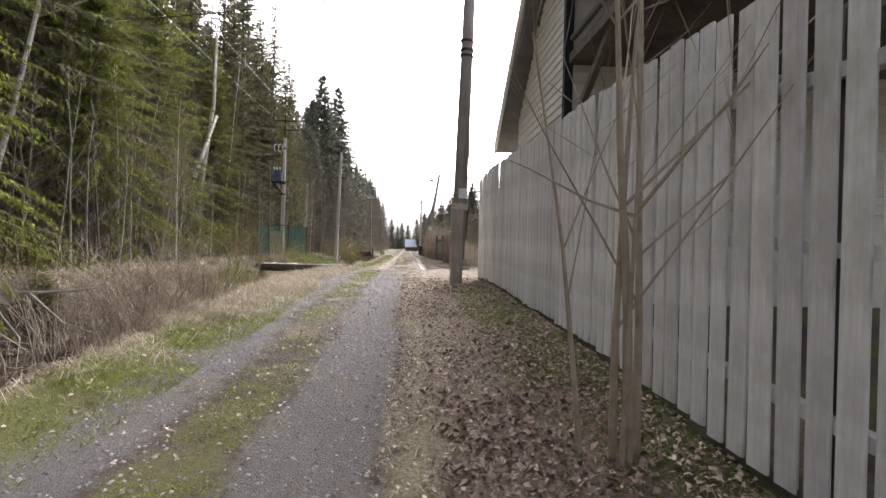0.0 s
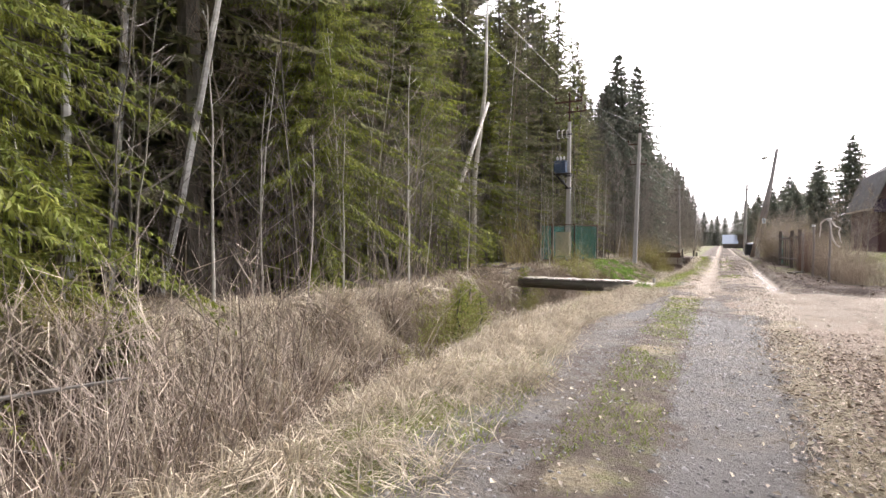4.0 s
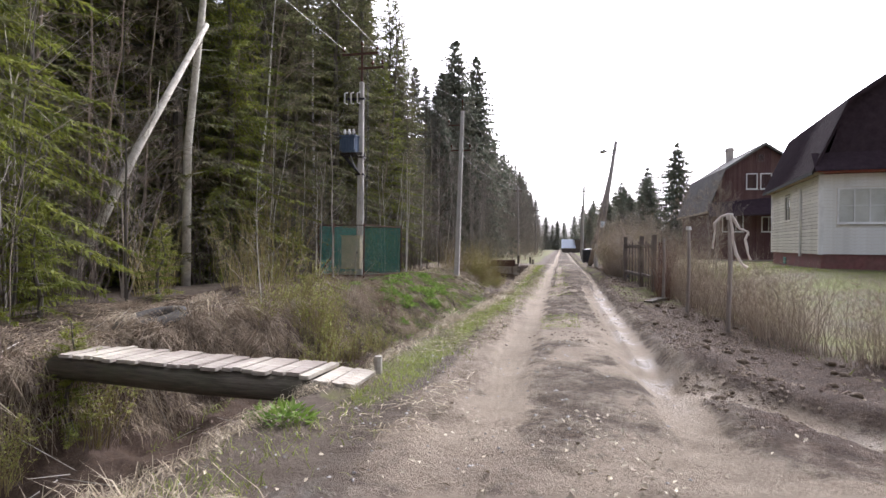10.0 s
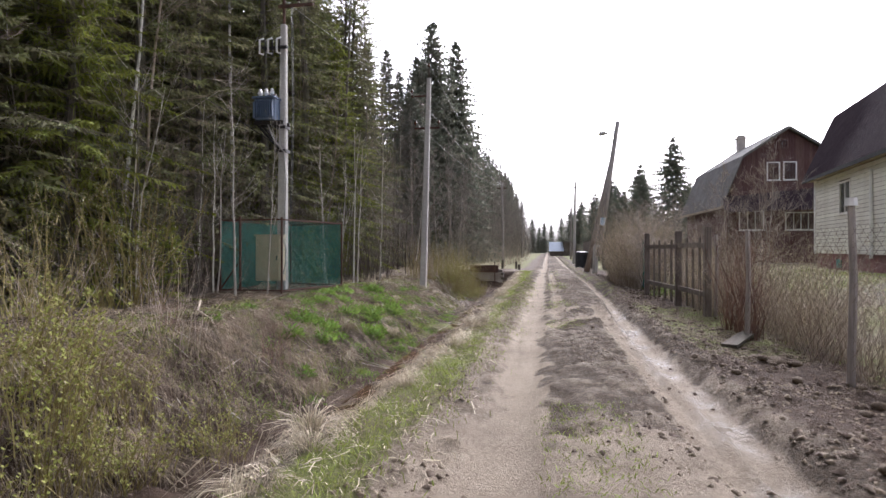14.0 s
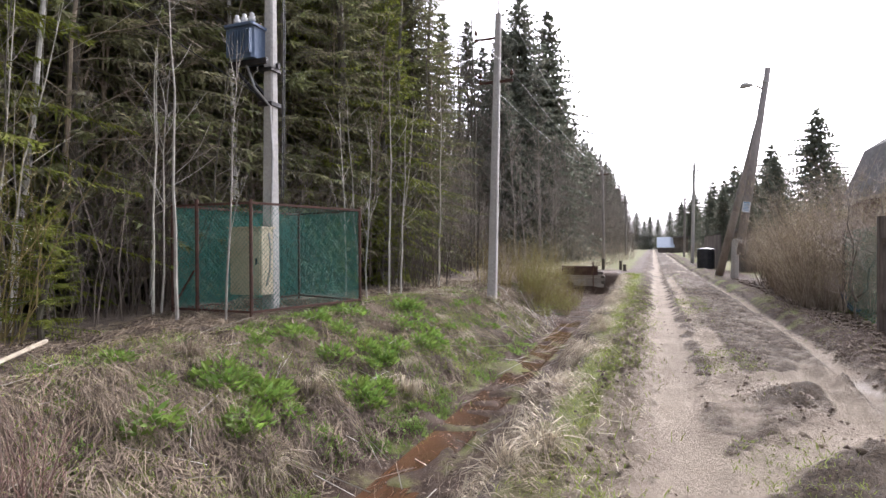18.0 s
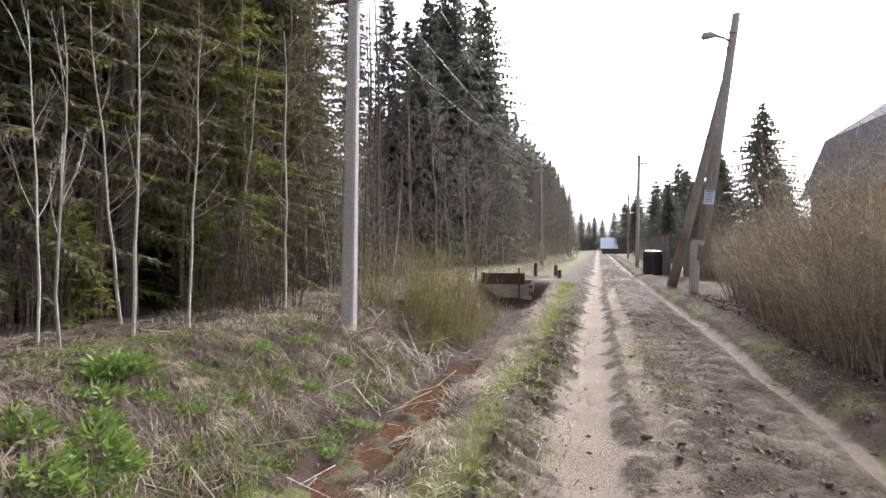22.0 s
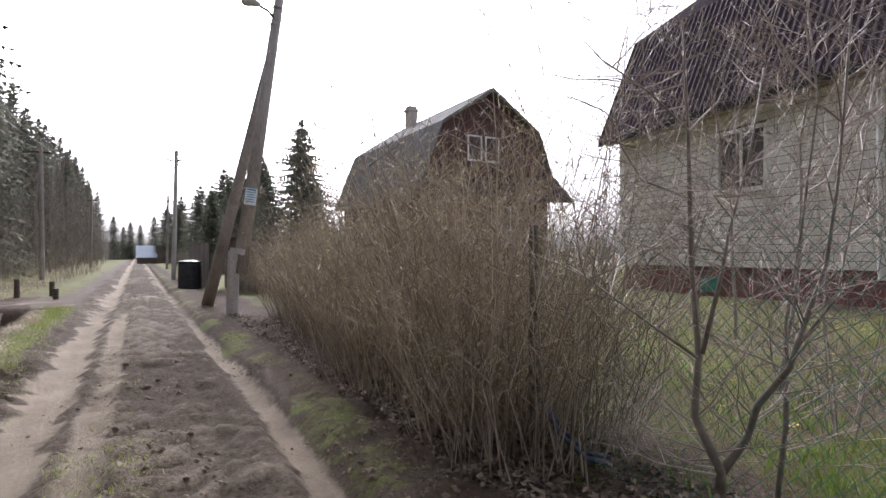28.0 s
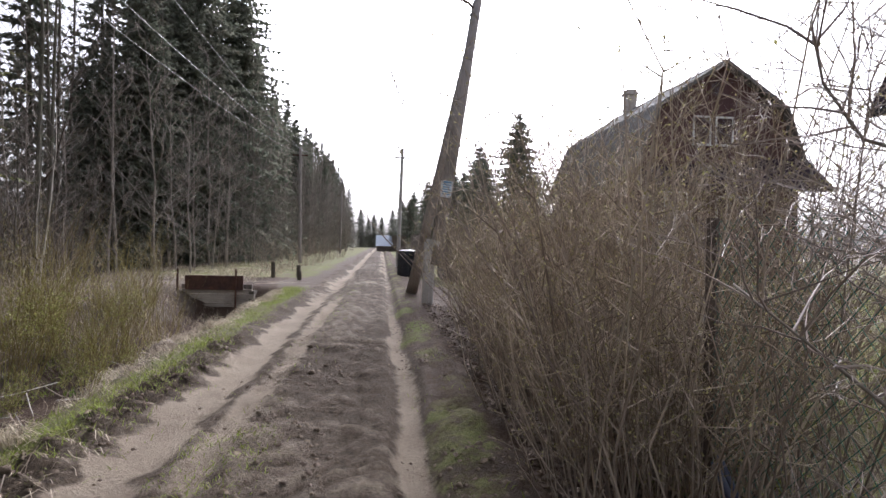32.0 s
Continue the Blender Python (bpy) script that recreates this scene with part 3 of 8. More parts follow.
mud = mix_node(n, l, ramp_node(n, l, dry, (0, 0, 0), (1, 1, 1), 0.3, 0.78), ramp_node(n, l, N3, (0.036, 0.027, 0.019), (0.13, 0.098, 0.068), 0.3, 0.7), ramp_node(n, l, N3, (0.15, 0.118, 0.086), (0.34, 0.28, 0.215), 0.25, 0.75))
needle = ramp_node(n, l, N3, (0.028, 0.021, 0.015), (0.085, 0.066, 0.047), 0.3, 0.7)
earth = mix_node(n, l, 0.5, ramp_node(n, l, N2, (0.032, 0.021, 0.015), (0.115, 0.078, 0.054), 0.3, 0.72), ramp_node(n, l, N3, (0.032, 0.021, 0.015), (0.135, 0.095, 0.068), 0.3, 0.7))
c = litter
for nm, colr, nz, soft in (("straw", straw, N2, 0.5), ("earth", earth, N2, 0.5), ("needle", needle, N2, 0.3), ("grass", grass, N2, 0.55), ("leaf", leaves, N2, 0.5), ("damp", dark_leaves, N2, 0.5), ("moss", grass, N2, 0.5), ("mud", mud, N1, 0.35), ("gravel", gravel, N2, 0.6), ("sand", sand, N2, 0.45)):
    c = mix_node(n, l, zone(nm, nz, soft), c, colr)
wet = n.new("ShaderNodeAttribute")
wet.attribute_name = "wet"
wetf = math_node(n, l, "MULTIPLY", wet.outputs["Fac"], ramp_node(n, l, N1, (0, 0, 0), (1, 1, 1), 0.45, 0.58), True)
c = mix_node(n, l, math_node(n, l, "MULTIPLY", wetf, 0.35), c, (0.12, 0.09, 0.065))
l.new(c, p.inputs["Base Color"])
l.new(math_node(n, l, "SUBTRACT", 0.88, math_node(n, l, "MULTIPLY", wetf, 0.62)), p.inputs["Roughness"])
p.inputs["Specular IOR Level"].default_value = 0.15
b1 = n.new("ShaderNodeBump")
b1.inputs["Strength"].default_value, b1.inputs["Distance"].default_value = 1.0, 0.035
l.new(math_node(n, l, "ADD", N3, math_node(n, l, "MULTIPLY", N4, 0.5)), b1.inputs["Height"])
l.new(b1.outputs["Normal"], p.inputs["Normal"])

ground = tagged(new("ground", arrays_mesh("ground", np.stack([X, Y, Z], -1), faces, mg)), "rutted dirt track with gravel, mud, dry grass banks and ditch", "ground", kind="structure")
ground.data.polygons.foreach_set("use_smooth", [True] * len(ground.data.polygons))

late = smooth01((Y - 15) / 5)
early = 1 - smooth01((Y - 12) / 5)
dn, df = ditch_near(Y), ditch_far(Y)
w1, w2 = vnoise(X, Y, 0.8, 21) - 0.5, vnoise(X, Y, 2.2, 22) - 0.5
wob = 0.25 * w1 + 0.15 * w2
near_side = X - dn
swing = 0.95 + 1.9 * smooth01((21.0 - Y) / 4.0)
cross, ridge_ = cross_tracks(X, Y)
zones = {
    "straw": np.clip(band(near_side, -0.6, 0.9, 0.5) * 0.9 * early + band(X, -9, -1, 1.5) * (0.30 - 0.16 * smooth01((Y - 13) / 3) + 0.9 * w1) * (near_side < -0.5) + 0.75 * band(X + wob, 0.1, 0.9, 0.5) * early + band(X + wob, -1.15, -0.55, 0.3) * (0.42 + 0.6 * w2) * early, 0, 1),
    "earth": np.clip(band(X, 1.6, 9, 0.8) * band(Y, 18.8, 22.2, 0.8) + 0.8 * band(X + 2 * wob, -1.5, 1.8, 0.8) * smooth01((Y - 57) / 3) * (0.8 + w1) + band(X + wob, 1.1, 3.1, 0.5) * late * (1.25 + 0.4 * w2) * (1 - 0.5 * smooth01((Y - 33) / 3)) + band(X, ditch_foot(Y) - 0.1, dn - 0.12, 0.3) * 0.95 + band(X, df - 0.1, dn - 0.3, 0.4) * (1 - 0.5 * smooth01((Y - 26) / 4)) * (0.9 + 0.5 * w2), 0, 1),
    "grass": np.clip(band(near_side, 0.0, 0.66, 0.3) * (0.8 + 0.5 * w2) * band(Y, 19, 53, 4) + band(X + wob, -1.15, -0.6, 0.3) * (0.5 + 0.7 * w1) * early + band(near_side, 0.1, 0.95, 0.4) * (0.62 + 0.25 * (Y < 7)) * early
                     + band(X + wob, -0.42, 0.2, 0.3) * (0.48 + 1.1 * w1) * smooth01((Y - 21) / 4) * (1 - 0.6 * smooth01((Y - 46) / 6)) + band(X + wob, 1.15, 1.7, 0.4) * (0.45 + 0.7 * w2) * smooth01((Y - 33) / 4) + 0.7 * band(X + 0.5 * wob, 0.0, 0.16, 0.1) * band(Y, 33, 48, 4) + band(X + 2 * wob, 2.8, 70, 1.0) * (0.62 * smooth01((Y - 20.5) / 1.5) + (0.45 + 0.9 * w1) * (1 - smooth01((Y - 13) / 2)) + 0.5 * w1)
                     + band(X, -6.4, -2.6, 0.6) * band(Y, 26, 44, 2) * (0.28 + 0.9 * w2) + (band(X + 2 * wob, -9, -1.9, 1) + band(X + 2 * wob, 2.0, 4, 0.8)) * smooth01((Y - 57.5) / 2) * 0.62 + band(X, 1.3, 2.6, 0.4) * band(Y, 27, 33, 2) * 0.6, 0, 1),
    "leaf": np.clip(band(X + 1.6 * wob, 0.5, 1.35, 0.5) * early * 0.9 + band(X, 1.2, 3, 0.4) * early * (0.3 + 0.9 * w2), 0, 1),
    "moss": np.clip(band(X + wob, 1.05, 2.2, 0.5) * early * (0.5 + 0.9 * w1), 0, 1),
    "damp": np.clip(band(X + wob, 1.9, 3.4, 0.5) * band(Y, 33, 50, 3) * 0.95, 0, 1),
    "mud": np.clip(band(X + wob, -1.2, 1.28 - 0.1 * smooth01((Y - 31) / 3), 0.35) * late * 0.95, 0, 1),
    "gravel": np.clip((band(X + 0.9 * wob, -1.85, -1.15, 0.5) * (0.75 + 0.5 * w2) + band(X + 0.9 * wob, -0.6, 0.12, 0.4) * (0.95 + 0.3 * w2)) * early * (1 - 0.45 * smooth01((Y - 5) / 6)) + band(X, -1.6, 0.6, 0.8) * band(Y, 9, 18, 5) * (0.36 + 0.7 * w1), 0, 1),
    "sand": np.clip(band(X + 0.4 * wob, -1.2, 0.95, 0.6) * band(Y, 13.5, 25, 4) * (0.42 + 0.8 * w2 + 0.6 * w1) + band(X + wob, 0.0, 6, 0.8) * band(Y, 13.0, 18.4, 1.6) * (0.7 + 0.5 * w2)
                    + late * band(Y, 21, 33, 2) * band(X + 0.2 * wob, 0.54, 0.76, 0.1) * (0.7 + 0.5 * w2) + late * (1 - 0.55 * smooth01((Y - 44) / 8)) * (band(X + 0.75 * wob + 0.22 * (vnoise(X, Y, 5.0, 24) - 0.5), -0.80, -0.44, 0.2) * (0.85 + 0.5 * w2) + band(X + 0.3 * wob - right_rut(Y), -np.interp(Y, [27, 34], [.16, .1]), np.interp(Y, [27, 34], [.14, .1]), 0.12) * (0.6 + 0.6 * w2)) + np.exp(-((X - swing) / 0.3) ** 2) * band(Y, 16, 21, 1) * 0.7
                    + 1.3 * cross + late * band(X + wob, -1.1, 1.2, 0.4) * (0.16 + 0.9 * w2 * w2) + (0.5 + 0.7 * w2) * band(X + 0.3 * wob, -0.28, -0.02, 0.12) * band(Y, 31, 50, 4) + band(X, -20, 1.2, 1.5) * band(Y, 54.5, 57.0, 1.2) * (0.3 + 0.6 * w2) + (band(X, -0.8, -0.3, 0.3) + band(X, 0.7, 1.1, 0.3)) * smooth01((Y - 56) / 6) * (0.35 + 0.8 * w1), 0, 1),
    "needle": np.clip(smooth01((np.interp(Y, EDGE_Y, EDGE_X) + 0.6 - X) / 1.2 + 0.5 * w1) * (X > -60) * (Y > -60) * (Y < 190), 0, 1),
    "dry": np.clip(0.52 - 0.24 * smooth01((Y - 35) / 4) + 0.5 * band(X + wob, -1.4, -0.75, 0.25) * band(Y, 18, 36, 4) - 0.9 * ridge_ + 7.0 * mud_relief(X, Y) + 0.5 * w1, 0, 1),
    "wet": np.clip(late * band(X - right_rut(Y), -0.16, 0.14, 0.15) * band(Y, 20, 33, 3) + 0.8 * np.exp(-((X - swing) / 0.2) ** 2) * band(Y, 17, 21, 1), 0, 1),
}
for nm, val in zones.items():
    at = ground.data.attributes.new(nm, "FLOAT", "POINT")
    at.data.foreach_set("value", np.asarray(val, np.float32).ravel())

wy = np.arange(26.5, 43.6, 0.4)
wl, wr = ditch_bed(wy) - 0.24, ditch_bed(wy) + 0.3
wz = road_z(wy) - ditch_deep(wy) + 0.03
wv = np.stack([np.stack([wl, wy, wz], -1), np.stack([wr, wy, wz], -1)], 1).reshape(-1, 3)
wi = np.arange(len(wy) - 1) * 2
tagged(new("water", arrays_mesh("water", wv, np.stack([wi, wi + 1, wi + 3, wi + 2], -1), M_WATER)), "rusty orange standing water in the ditch", "water", kind="structure")

# ---------------- trees ----------------
def spruce(name, H, R, z0, step, spacing, width, material, label, seed, droop=0.35, ragged=0.25, long=1.0, subs=1, more=0, hang=1, cone=0.8):
    r = random.Random(seed)
    root = thing(name, label, "spruce tree", group="forest spruces")
    trunk, crown = Geo(), Geo()
    bend = [(r.uniform(-.12, .12), r.uniform(-.12, .12), H * k / 5) for k in range(6)]
    bend[0] = (0, 0, -0.5)
    rad = H * 0.0085 + 0.03
    trunk.tube(bend, [rad * (1.1 - k / 5.0) + 0.004 for k in range(6)], 7)
    h = z0
    while h < H - 0.1:
        f = (h - z0) / (H - z0)
        L0 = R * ((1 - f) ** cone * 0.94 + 0.06 * (1 - f)) * min(1.0, 0.6 + f * 4) + 0.1
        a0 = r.uniform(0, 6.28)
        nb = 4 if f > 0.92 else r.choice((5, 6, 6)) + more
        for b in range(nb):
            a = a0 + 6.283 * b / nb + r.uniform(-.35, .35)
            L = max(0.18, L0 * r.uniform(1 - ragged * 1.6, 1 + ragged))
            rise = (0.55 * f - 0.15) + r.uniform(-.1, .1)
            dx, dy = math.cos(a), math.sin(a)
            nseg = max(3, int(L / spacing))
            px, py = -dy, dx
            hb = h + r.uniform(-.2, .2)
            last = None
            for i in range(nseg + 1):
                u = i / nseg
                d = L * u
                zz = hb + rise * d - droop * L * u * u * 0.55 + 0.12 * L * max(0, u - 0.75)
                pt = (dx * d, dy * d, zz)
                last = pt
                if u < 0.12:
                    continue
                tl = (0.12 + 0.34 * (1 - u)) * min(1.0, 0.45 + L * 0.34) * r.uniform(.7, 1.25) * long
                wd = width * r.uniform(.8, 1.2)
                for sgn in (1, -1):
                    g1, g2 = r.uniform(.55, .95), r.uniform(.45, .85)
                    fx, fy = dx * g1 + sgn * px * g2, dy * g1 + sgn * py * g2
                    fz = -r.uniform(0.05, 1.0) * droop * 1.7
                    q = math.sqrt(fx * fx + fy * fy + fz * fz)
                    dd = (fx / q, fy / q, fz / q)
                    tw = r.uniform(-1.0, 1.0)
                    s = (-dd[1] * math.cos(tw), dd[0] * math.cos(tw), math.sin(tw))
                    crown.spike(pt, dd, tl, wd, s)
                    for k in range(subs):
                        v = (k + r.uniform(.3, 1.0)) / (subs + .6) * tl
                        q2 = (pt[0] + dd[0] * v, pt[1] + dd[1] * v, pt[2] + dd[2] * v)
                        sd = 1 if k % 2 else -1
                        e = (dd[0] * .8 + sd * s[0] * .7, dd[1] * .8 + sd * s[1] * .7, dd[2] * .8 - r.uniform(.05, .7))
                        el = math.sqrt(e[0] ** 2 + e[1] ** 2 + e[2] ** 2)
                        e = (e[0] / el, e[1] / el, e[2] / el)
                        crown.spike(q2, e, tl * r.uniform(.28, .5), wd * .85, (-e[1], e[0], .4 * sd))
                for k in range(hang):
                    w = r.uniform(0, 6.28)
                    v = r.uniform(-.5, .5) * tl if k else 0.0
                    crown.spike((pt[0] + px * v, pt[1] + py * v, pt[2] - .1 * abs(v)), (0.3 * math.cos(w) + .2 * dx, 0.3 * math.sin(w) + .2 * dy, -0.9), tl * r.uniform(.5, 1.0), wd, (math.cos(w + 1.57), math.sin(w + 1.57), 0))
            crown.spike((last[0] - dx * 0.1, last[1] - dy * 0.1, last[2]), (dx * .95, dy * .95, 0.1), 0.26 * long, width, (px, py, 0))
            if L > 0.8 and spacing < 0.2:
                trunk.tube([(0, 0, hb), (dx * L * .5, dy * L * .5, hb + rise * L * .5 - droop * L * 0.14), (dx * L * .95, dy * L * .95, hb + rise * L * .95 - droop * L * .5)], [0.02, 0.012, 0.004], 3, False)
        h += step * r.uniform(.75, 1.25) * (0.55 + 0.5 * (1 - f))
    crown.kite((0, 0, H - 0.5), (0, 0, 1), 0.7, width * .6, (1, 0, 0))
    crown.kite((0, 0, H - 0.5), (0, 0, 1), 0.7, width * .6, (0, 1, 0))
    for k in range(int(z0 * 6)):
        a, hh = r.uniform(0, 6.28), r.uniform(0.6, max(0.8, z0))
        L = r.uniform(.4, 1.5)
        trunk.tube([(0, 0, hh), (math.cos(a) * L * .6, math.sin(a) * L * .6, hh - L * .1), (math.cos(a + .3) * L, math.sin(a + .3) * L, hh - L * .3)], [0.012, 0.007, 0.003], 3, False)
    part("trunk", trunk, M_BARK, root, "grey-brown bark")
    tagged(part("crown", crown, material, root), kind="stuff")
    return root


def grow(geo, tips, p, d, L, r0, depth, r, n, kink=0.18, up=0.05, spread=0.7, kids=(3, 5), minr=0.0022):
    """One limb with its side limbs."""
    if depth == 0:
        d = Vector(d).normalized()
        for k in range(2):
            d2 = (d + Vector((r.uniform(-kink, kink), r.uniform(-kink, kink), up)) * (1 + k)).normalized()
            geo.kite(p, d2, L * (1 - .3 * k), max(r0 * 1.6, minr * 1.4), d2.cross(Vector((r.uniform(-1, 1), .4, r.uniform(-1, 1)))).normalized())
        return
    segs = 4 if depth > 1 else 3
    pts, rad = [Vector(p)], [r0]
    d = Vector(d).normalized()
    for i in range(segs):
        d = (d + Vector((r.uniform(-kink, kink), r.uniform(-kink, kink), r.uniform(-kink, kink) + up))).normalized()
        pts.append(pts[-1] + d * (L / segs))
        rad.append(max(minr, r0 * (1 - 0.8 * (i + 1) / segs)))
    geo.tube(pts, rad, n, False)
    if depth > 0:
        for k in range(r.randint(*kids)):
            u = r.uniform(0.25, 0.98) * segs
            i = min(int(u), segs - 1)
            q = pts[i].lerp(pts[i + 1], u - i)
            side = Vector((r.uniform(-1, 1), r.uniform(-1, 1), r.uniform(-.25, .6))).normalized()
            dd = ((pts[i + 1] - pts[i]).normalized() * (1 - spread * 0.5) + side * spread).normalized()
            grow(geo, tips, q, dd, L * r.uniform(.35, .62), max(minr, rad[i] * 0.5), depth - 1, r, 3, kink, up, spread, kids, minr)
    tips.append((pts[-1], d))


def bare_tree(name, H, rad, material, label, seed, z0=0.35, limbs=16, depth=2, lean=0.02, category="bare tree", group="bare forest trees", limb=0.28, n=6, twig_mat=None, kids=(3, 4), minr=0.004, up=0.08):
    r = random.Random(seed)
    root = thing(name, label, category, group=group)
    trunk, twigs, tips = Geo(), Geo(), []
    pts, x, y = [], 0, 0
    for k in range(9):
        pts.append(Vector((x, y, H * k / 8 - (0.4 if k == 0 else 0))))
        x += r.uniform(-lean, lean) * H / 4
        y += r.uniform(-lean, lean) * H / 4
    trunk.tube(pts, [max(0.006, rad * (1.12 - k / 8)) for k in range(9)], n)
    for k in range(limbs):
        u = (z0 + (1 - z0) * (k + r.random()) / limbs) * 8
        i = min(int(u), 7)
        q = pts[i].lerp(pts[i + 1], u - i)
        a = r.uniform(0, 6.28)
        L = H * limb * (1.15 - u / 8) * r.uniform(.6, 1.2) + 0.15
        grow(twigs, tips, q, (math.cos(a) * .8, math.sin(a) * .8, r.uniform(.3, .9)), L, max(minr, rad * 0.34 * (1.1 - u / 8)), depth - 1, r, 4, 0.16, up, 0.65, kids, minr)
    part("trunk", trunk, material, root)
    tagged(part("crown", twigs, twig_mat or M_TWIG, root), kind="stuff")
    return root


def bush(name, label, H, spread, stems, seed, material, buds=None, bud_n=3, category="bush", group="", twig=5, rad=0.006, bud_size=0.03, fan=0.35):
    r = random.Random(seed)
    root = thing(name, label, category, group=group)
    g, b = Geo(), Geo()
    for k in range(stems):
        a, q = r.uniform(0, 6.28), spread * math.sqrt(r.random())
        x, y = q * math.cos(a), q * math.sin(a)
        h = H * r.choice((r.uniform(.35, .9), r.uniform(.7, 1.15)))
        ox, oy = (x / max(spread, .01)) * fan * h * r.uniform(.2, 1.2) + r.gauss(0, .13) * h, (y / max(spread, .01)) * fan * h * r.uniform(.2, 1.2) + r.gauss(0, .13) * h
        wx, wy_ = r.gauss(0, .05) * h, r.gauss(0, .05) * h
        pts = [Vector((x * .75 + ox * (i / 4) ** 1.2 + wx * math.sin(i * 1.6) + r.gauss(0, .018), y * .75 + oy * (i / 4) ** 1.2 + wy_ * math.sin(i * 1.6) + r.gauss(0, .018), h * i / 4 - (0.1 if i == 0 else 0))) for i in range(5)]
        g.tube(pts, [rad * r.uniform(.7, 1.4) * (1.1 - 0.22 * i) for i in range(5)], 3, False)
        for j in range(twig):
            u = r.uniform(1.0, 3.95)
            i = int(u)
            p0 = pts[i].lerp(pts[i + 1], u - i)
            w = r.uniform(0, 6.28)
            L = r.uniform(.12, .42) * min(1.0, H / 1.6)
            p1 = p0 + Vector((math.cos(w) * L * r.uniform(.4, .95), math.sin(w) * L * r.uniform(.4, .95), L * r.uniform(.15, .8)))
            pm = p0.lerp(p1, .5) + Vector((math.cos(w) * .02, math.sin(w) * .02, -.01))
            dv = (p1 - p0)
            ln = dv.length
            dv = dv / ln
            sv = dv.cross(Vector((r.uniform(-1, 1), r.uniform(-1, 1), .3))).normalized()
            g.spike(p0, dv, ln, rad * 1.2, sv)
            if True:
                e = p0.lerp(p1, r.uniform(.3, .8))
                d2 = (dv + Vector((r.uniform(-.7, .7), r.uniform(-.7, .7), r.uniform(-.1, .4)))).normalized()
                g.spike(e, d2, ln * .45, rad * .9, d2.cross(Vector((.3, r.uniform(-1, 1), 1))).normalized())
            if buds:
                for c in range(bud_n if bud_n > 1 else r.choice((0, 1))):
                    v = r.random()
                    e = p0.lerp(p1, v)
                    ww = r.uniform(0, 6.28)
                    b.kite(e, (math.cos(ww) * .6, math.sin(ww) * .6, .5), bud_size * r.uniform(.6, 1.4), bud_size * .55, (-math.sin(ww), math.cos(ww), 0))
    tagged(part("brushwood", g, material, root), kind="stuff")
    if buds:
        tagged(part("bud_growth", b, buds, root), kind="stuff")
    return root


def hide_at(ob, x, y, turn=0.0, sc=1.0, dz=-0.05):
    """Sets a thing down on the ground."""
    ob.matrix_world = pose(x, y, spot(x, y, dz), 0, 0, turn) @ Matrix.Diagonal((sc, sc, sc, 1))
    return ob


def copy_at(ob, x, y, turn=0.0, sc=1.0, dz=-0.05, tilt=(0, 0)):
    c = copy_thing(ob, pose(x, y, spot(x, y, dz), tilt[0], tilt[1], turn))
    c.scale = (sc, sc, sc)
    return c


# spruces of the forest edge, seen from near
FULL = [spruce("spruce_tree", 17, 3.1, 0.6, 0.46, 0.15, 0.085, M_SPRUCE, "tall dark green spruce at the forest edge", 1, long=1.25, subs=1),
        spruce("spruce_tree", 13, 3.1, 0.15, 0.36, 0.125, 0.07, M_SPRUCE_YOUNG, "bright green spruce with low drooping branches", 2, droop=0.45, long=1.25, subs=2),
        spruce("spruce_tree", 20, 2.9, 2.2, 0.48, 0.15, 0.09, M_SPRUCE, "tall spruce with bare lower trunk at the forest edge", 3, ragged=0.35, long=1.3, subs=1)]
NEAR = [spruce("spruce_tree", 12, 3.0, 0.1, 0.33, 0.095, 0.036, M_SPRUCE_YOUNG, "bright green spruce with low drooping branches", 12, droop=0.62, ragged=.4, long=.85, subs=1, more=4, hang=4)]
# spruces further off, their haze painted into the needles
FAR = [spruce("spruce_tree", 19, 3.6, 0.8, 0.42, 0.36, 0.32, M_SPRUCE_HAZED, "tall dark spruce deep in the forest", 4, long=2.0, subs=0),
       spruce("spruce_tree", 22, 3.2, 2.5, 0.46, 0.36, 0.32, M_SPRUCE_HAZED, "slim dark spruce rising above the forest", 5, ragged=0.35, long=2.0, subs=0),
       spruce("spruce_tree", 15, 4.1, 0.3, 0.34, 0.36, 0.28, M_SPRUCE_HAZED, "dense dark spruce beside the track", 6, long=1.9, subs=0, more=1)]
SKY = [spruce("spruce_tree", 19, 4.4, 0.8, 0.46, 0.3, 0.24, M_SPRUCE_HAZED, "tall dark spruce standing over the forest", 104, droop=.5, ragged=.25, long=1.9, subs=0, more=3, hang=2, cone=0.72),
       spruce("spruce_tree", 15, 5.2, 0.3, 0.4, 0.3, 0.24, M_SPRUCE_HAZED, "broad dark spruce across the track", 106, droop=.5, ragged=.25, long=1.9, subs=0, more=3, hang=2, cone=0.75)]
SMALL = spruce("young_spruce", 2.4, 0.8, 0.1, 0.2, 0.06, 0.03, M_SPRUCE_YOUNG, "small bright green spruce in dry grass", 8, droop=0.1)
BARE = [bare_tree("bare_tree", 15, 0.085, M_BARK, "slim leafless grey forest tree", 21, 0.15, 26, 3, 0.03, twig_mat=M_BRUSH),
        bare_tree("bare_tree", 11, 0.065, M_BARK, "leafless alder with fine upright twigs", 22, 0.1, 28, 3, 0.035, twig_mat=M_BRUSH),
        bare_tree("birch_tree", 15, 0.075, M_BIRCH, "leafless birch with white bark", 23, 0.4, 18, 3, 0.02, "birch tree"),
        bare_tree("bare_tree", 17, 0.10, M_BARK, "tall leafless aspen with grey trunk", 24, 0.4, 20, 3, 0.02, twig_mat=M_BRUSH)]
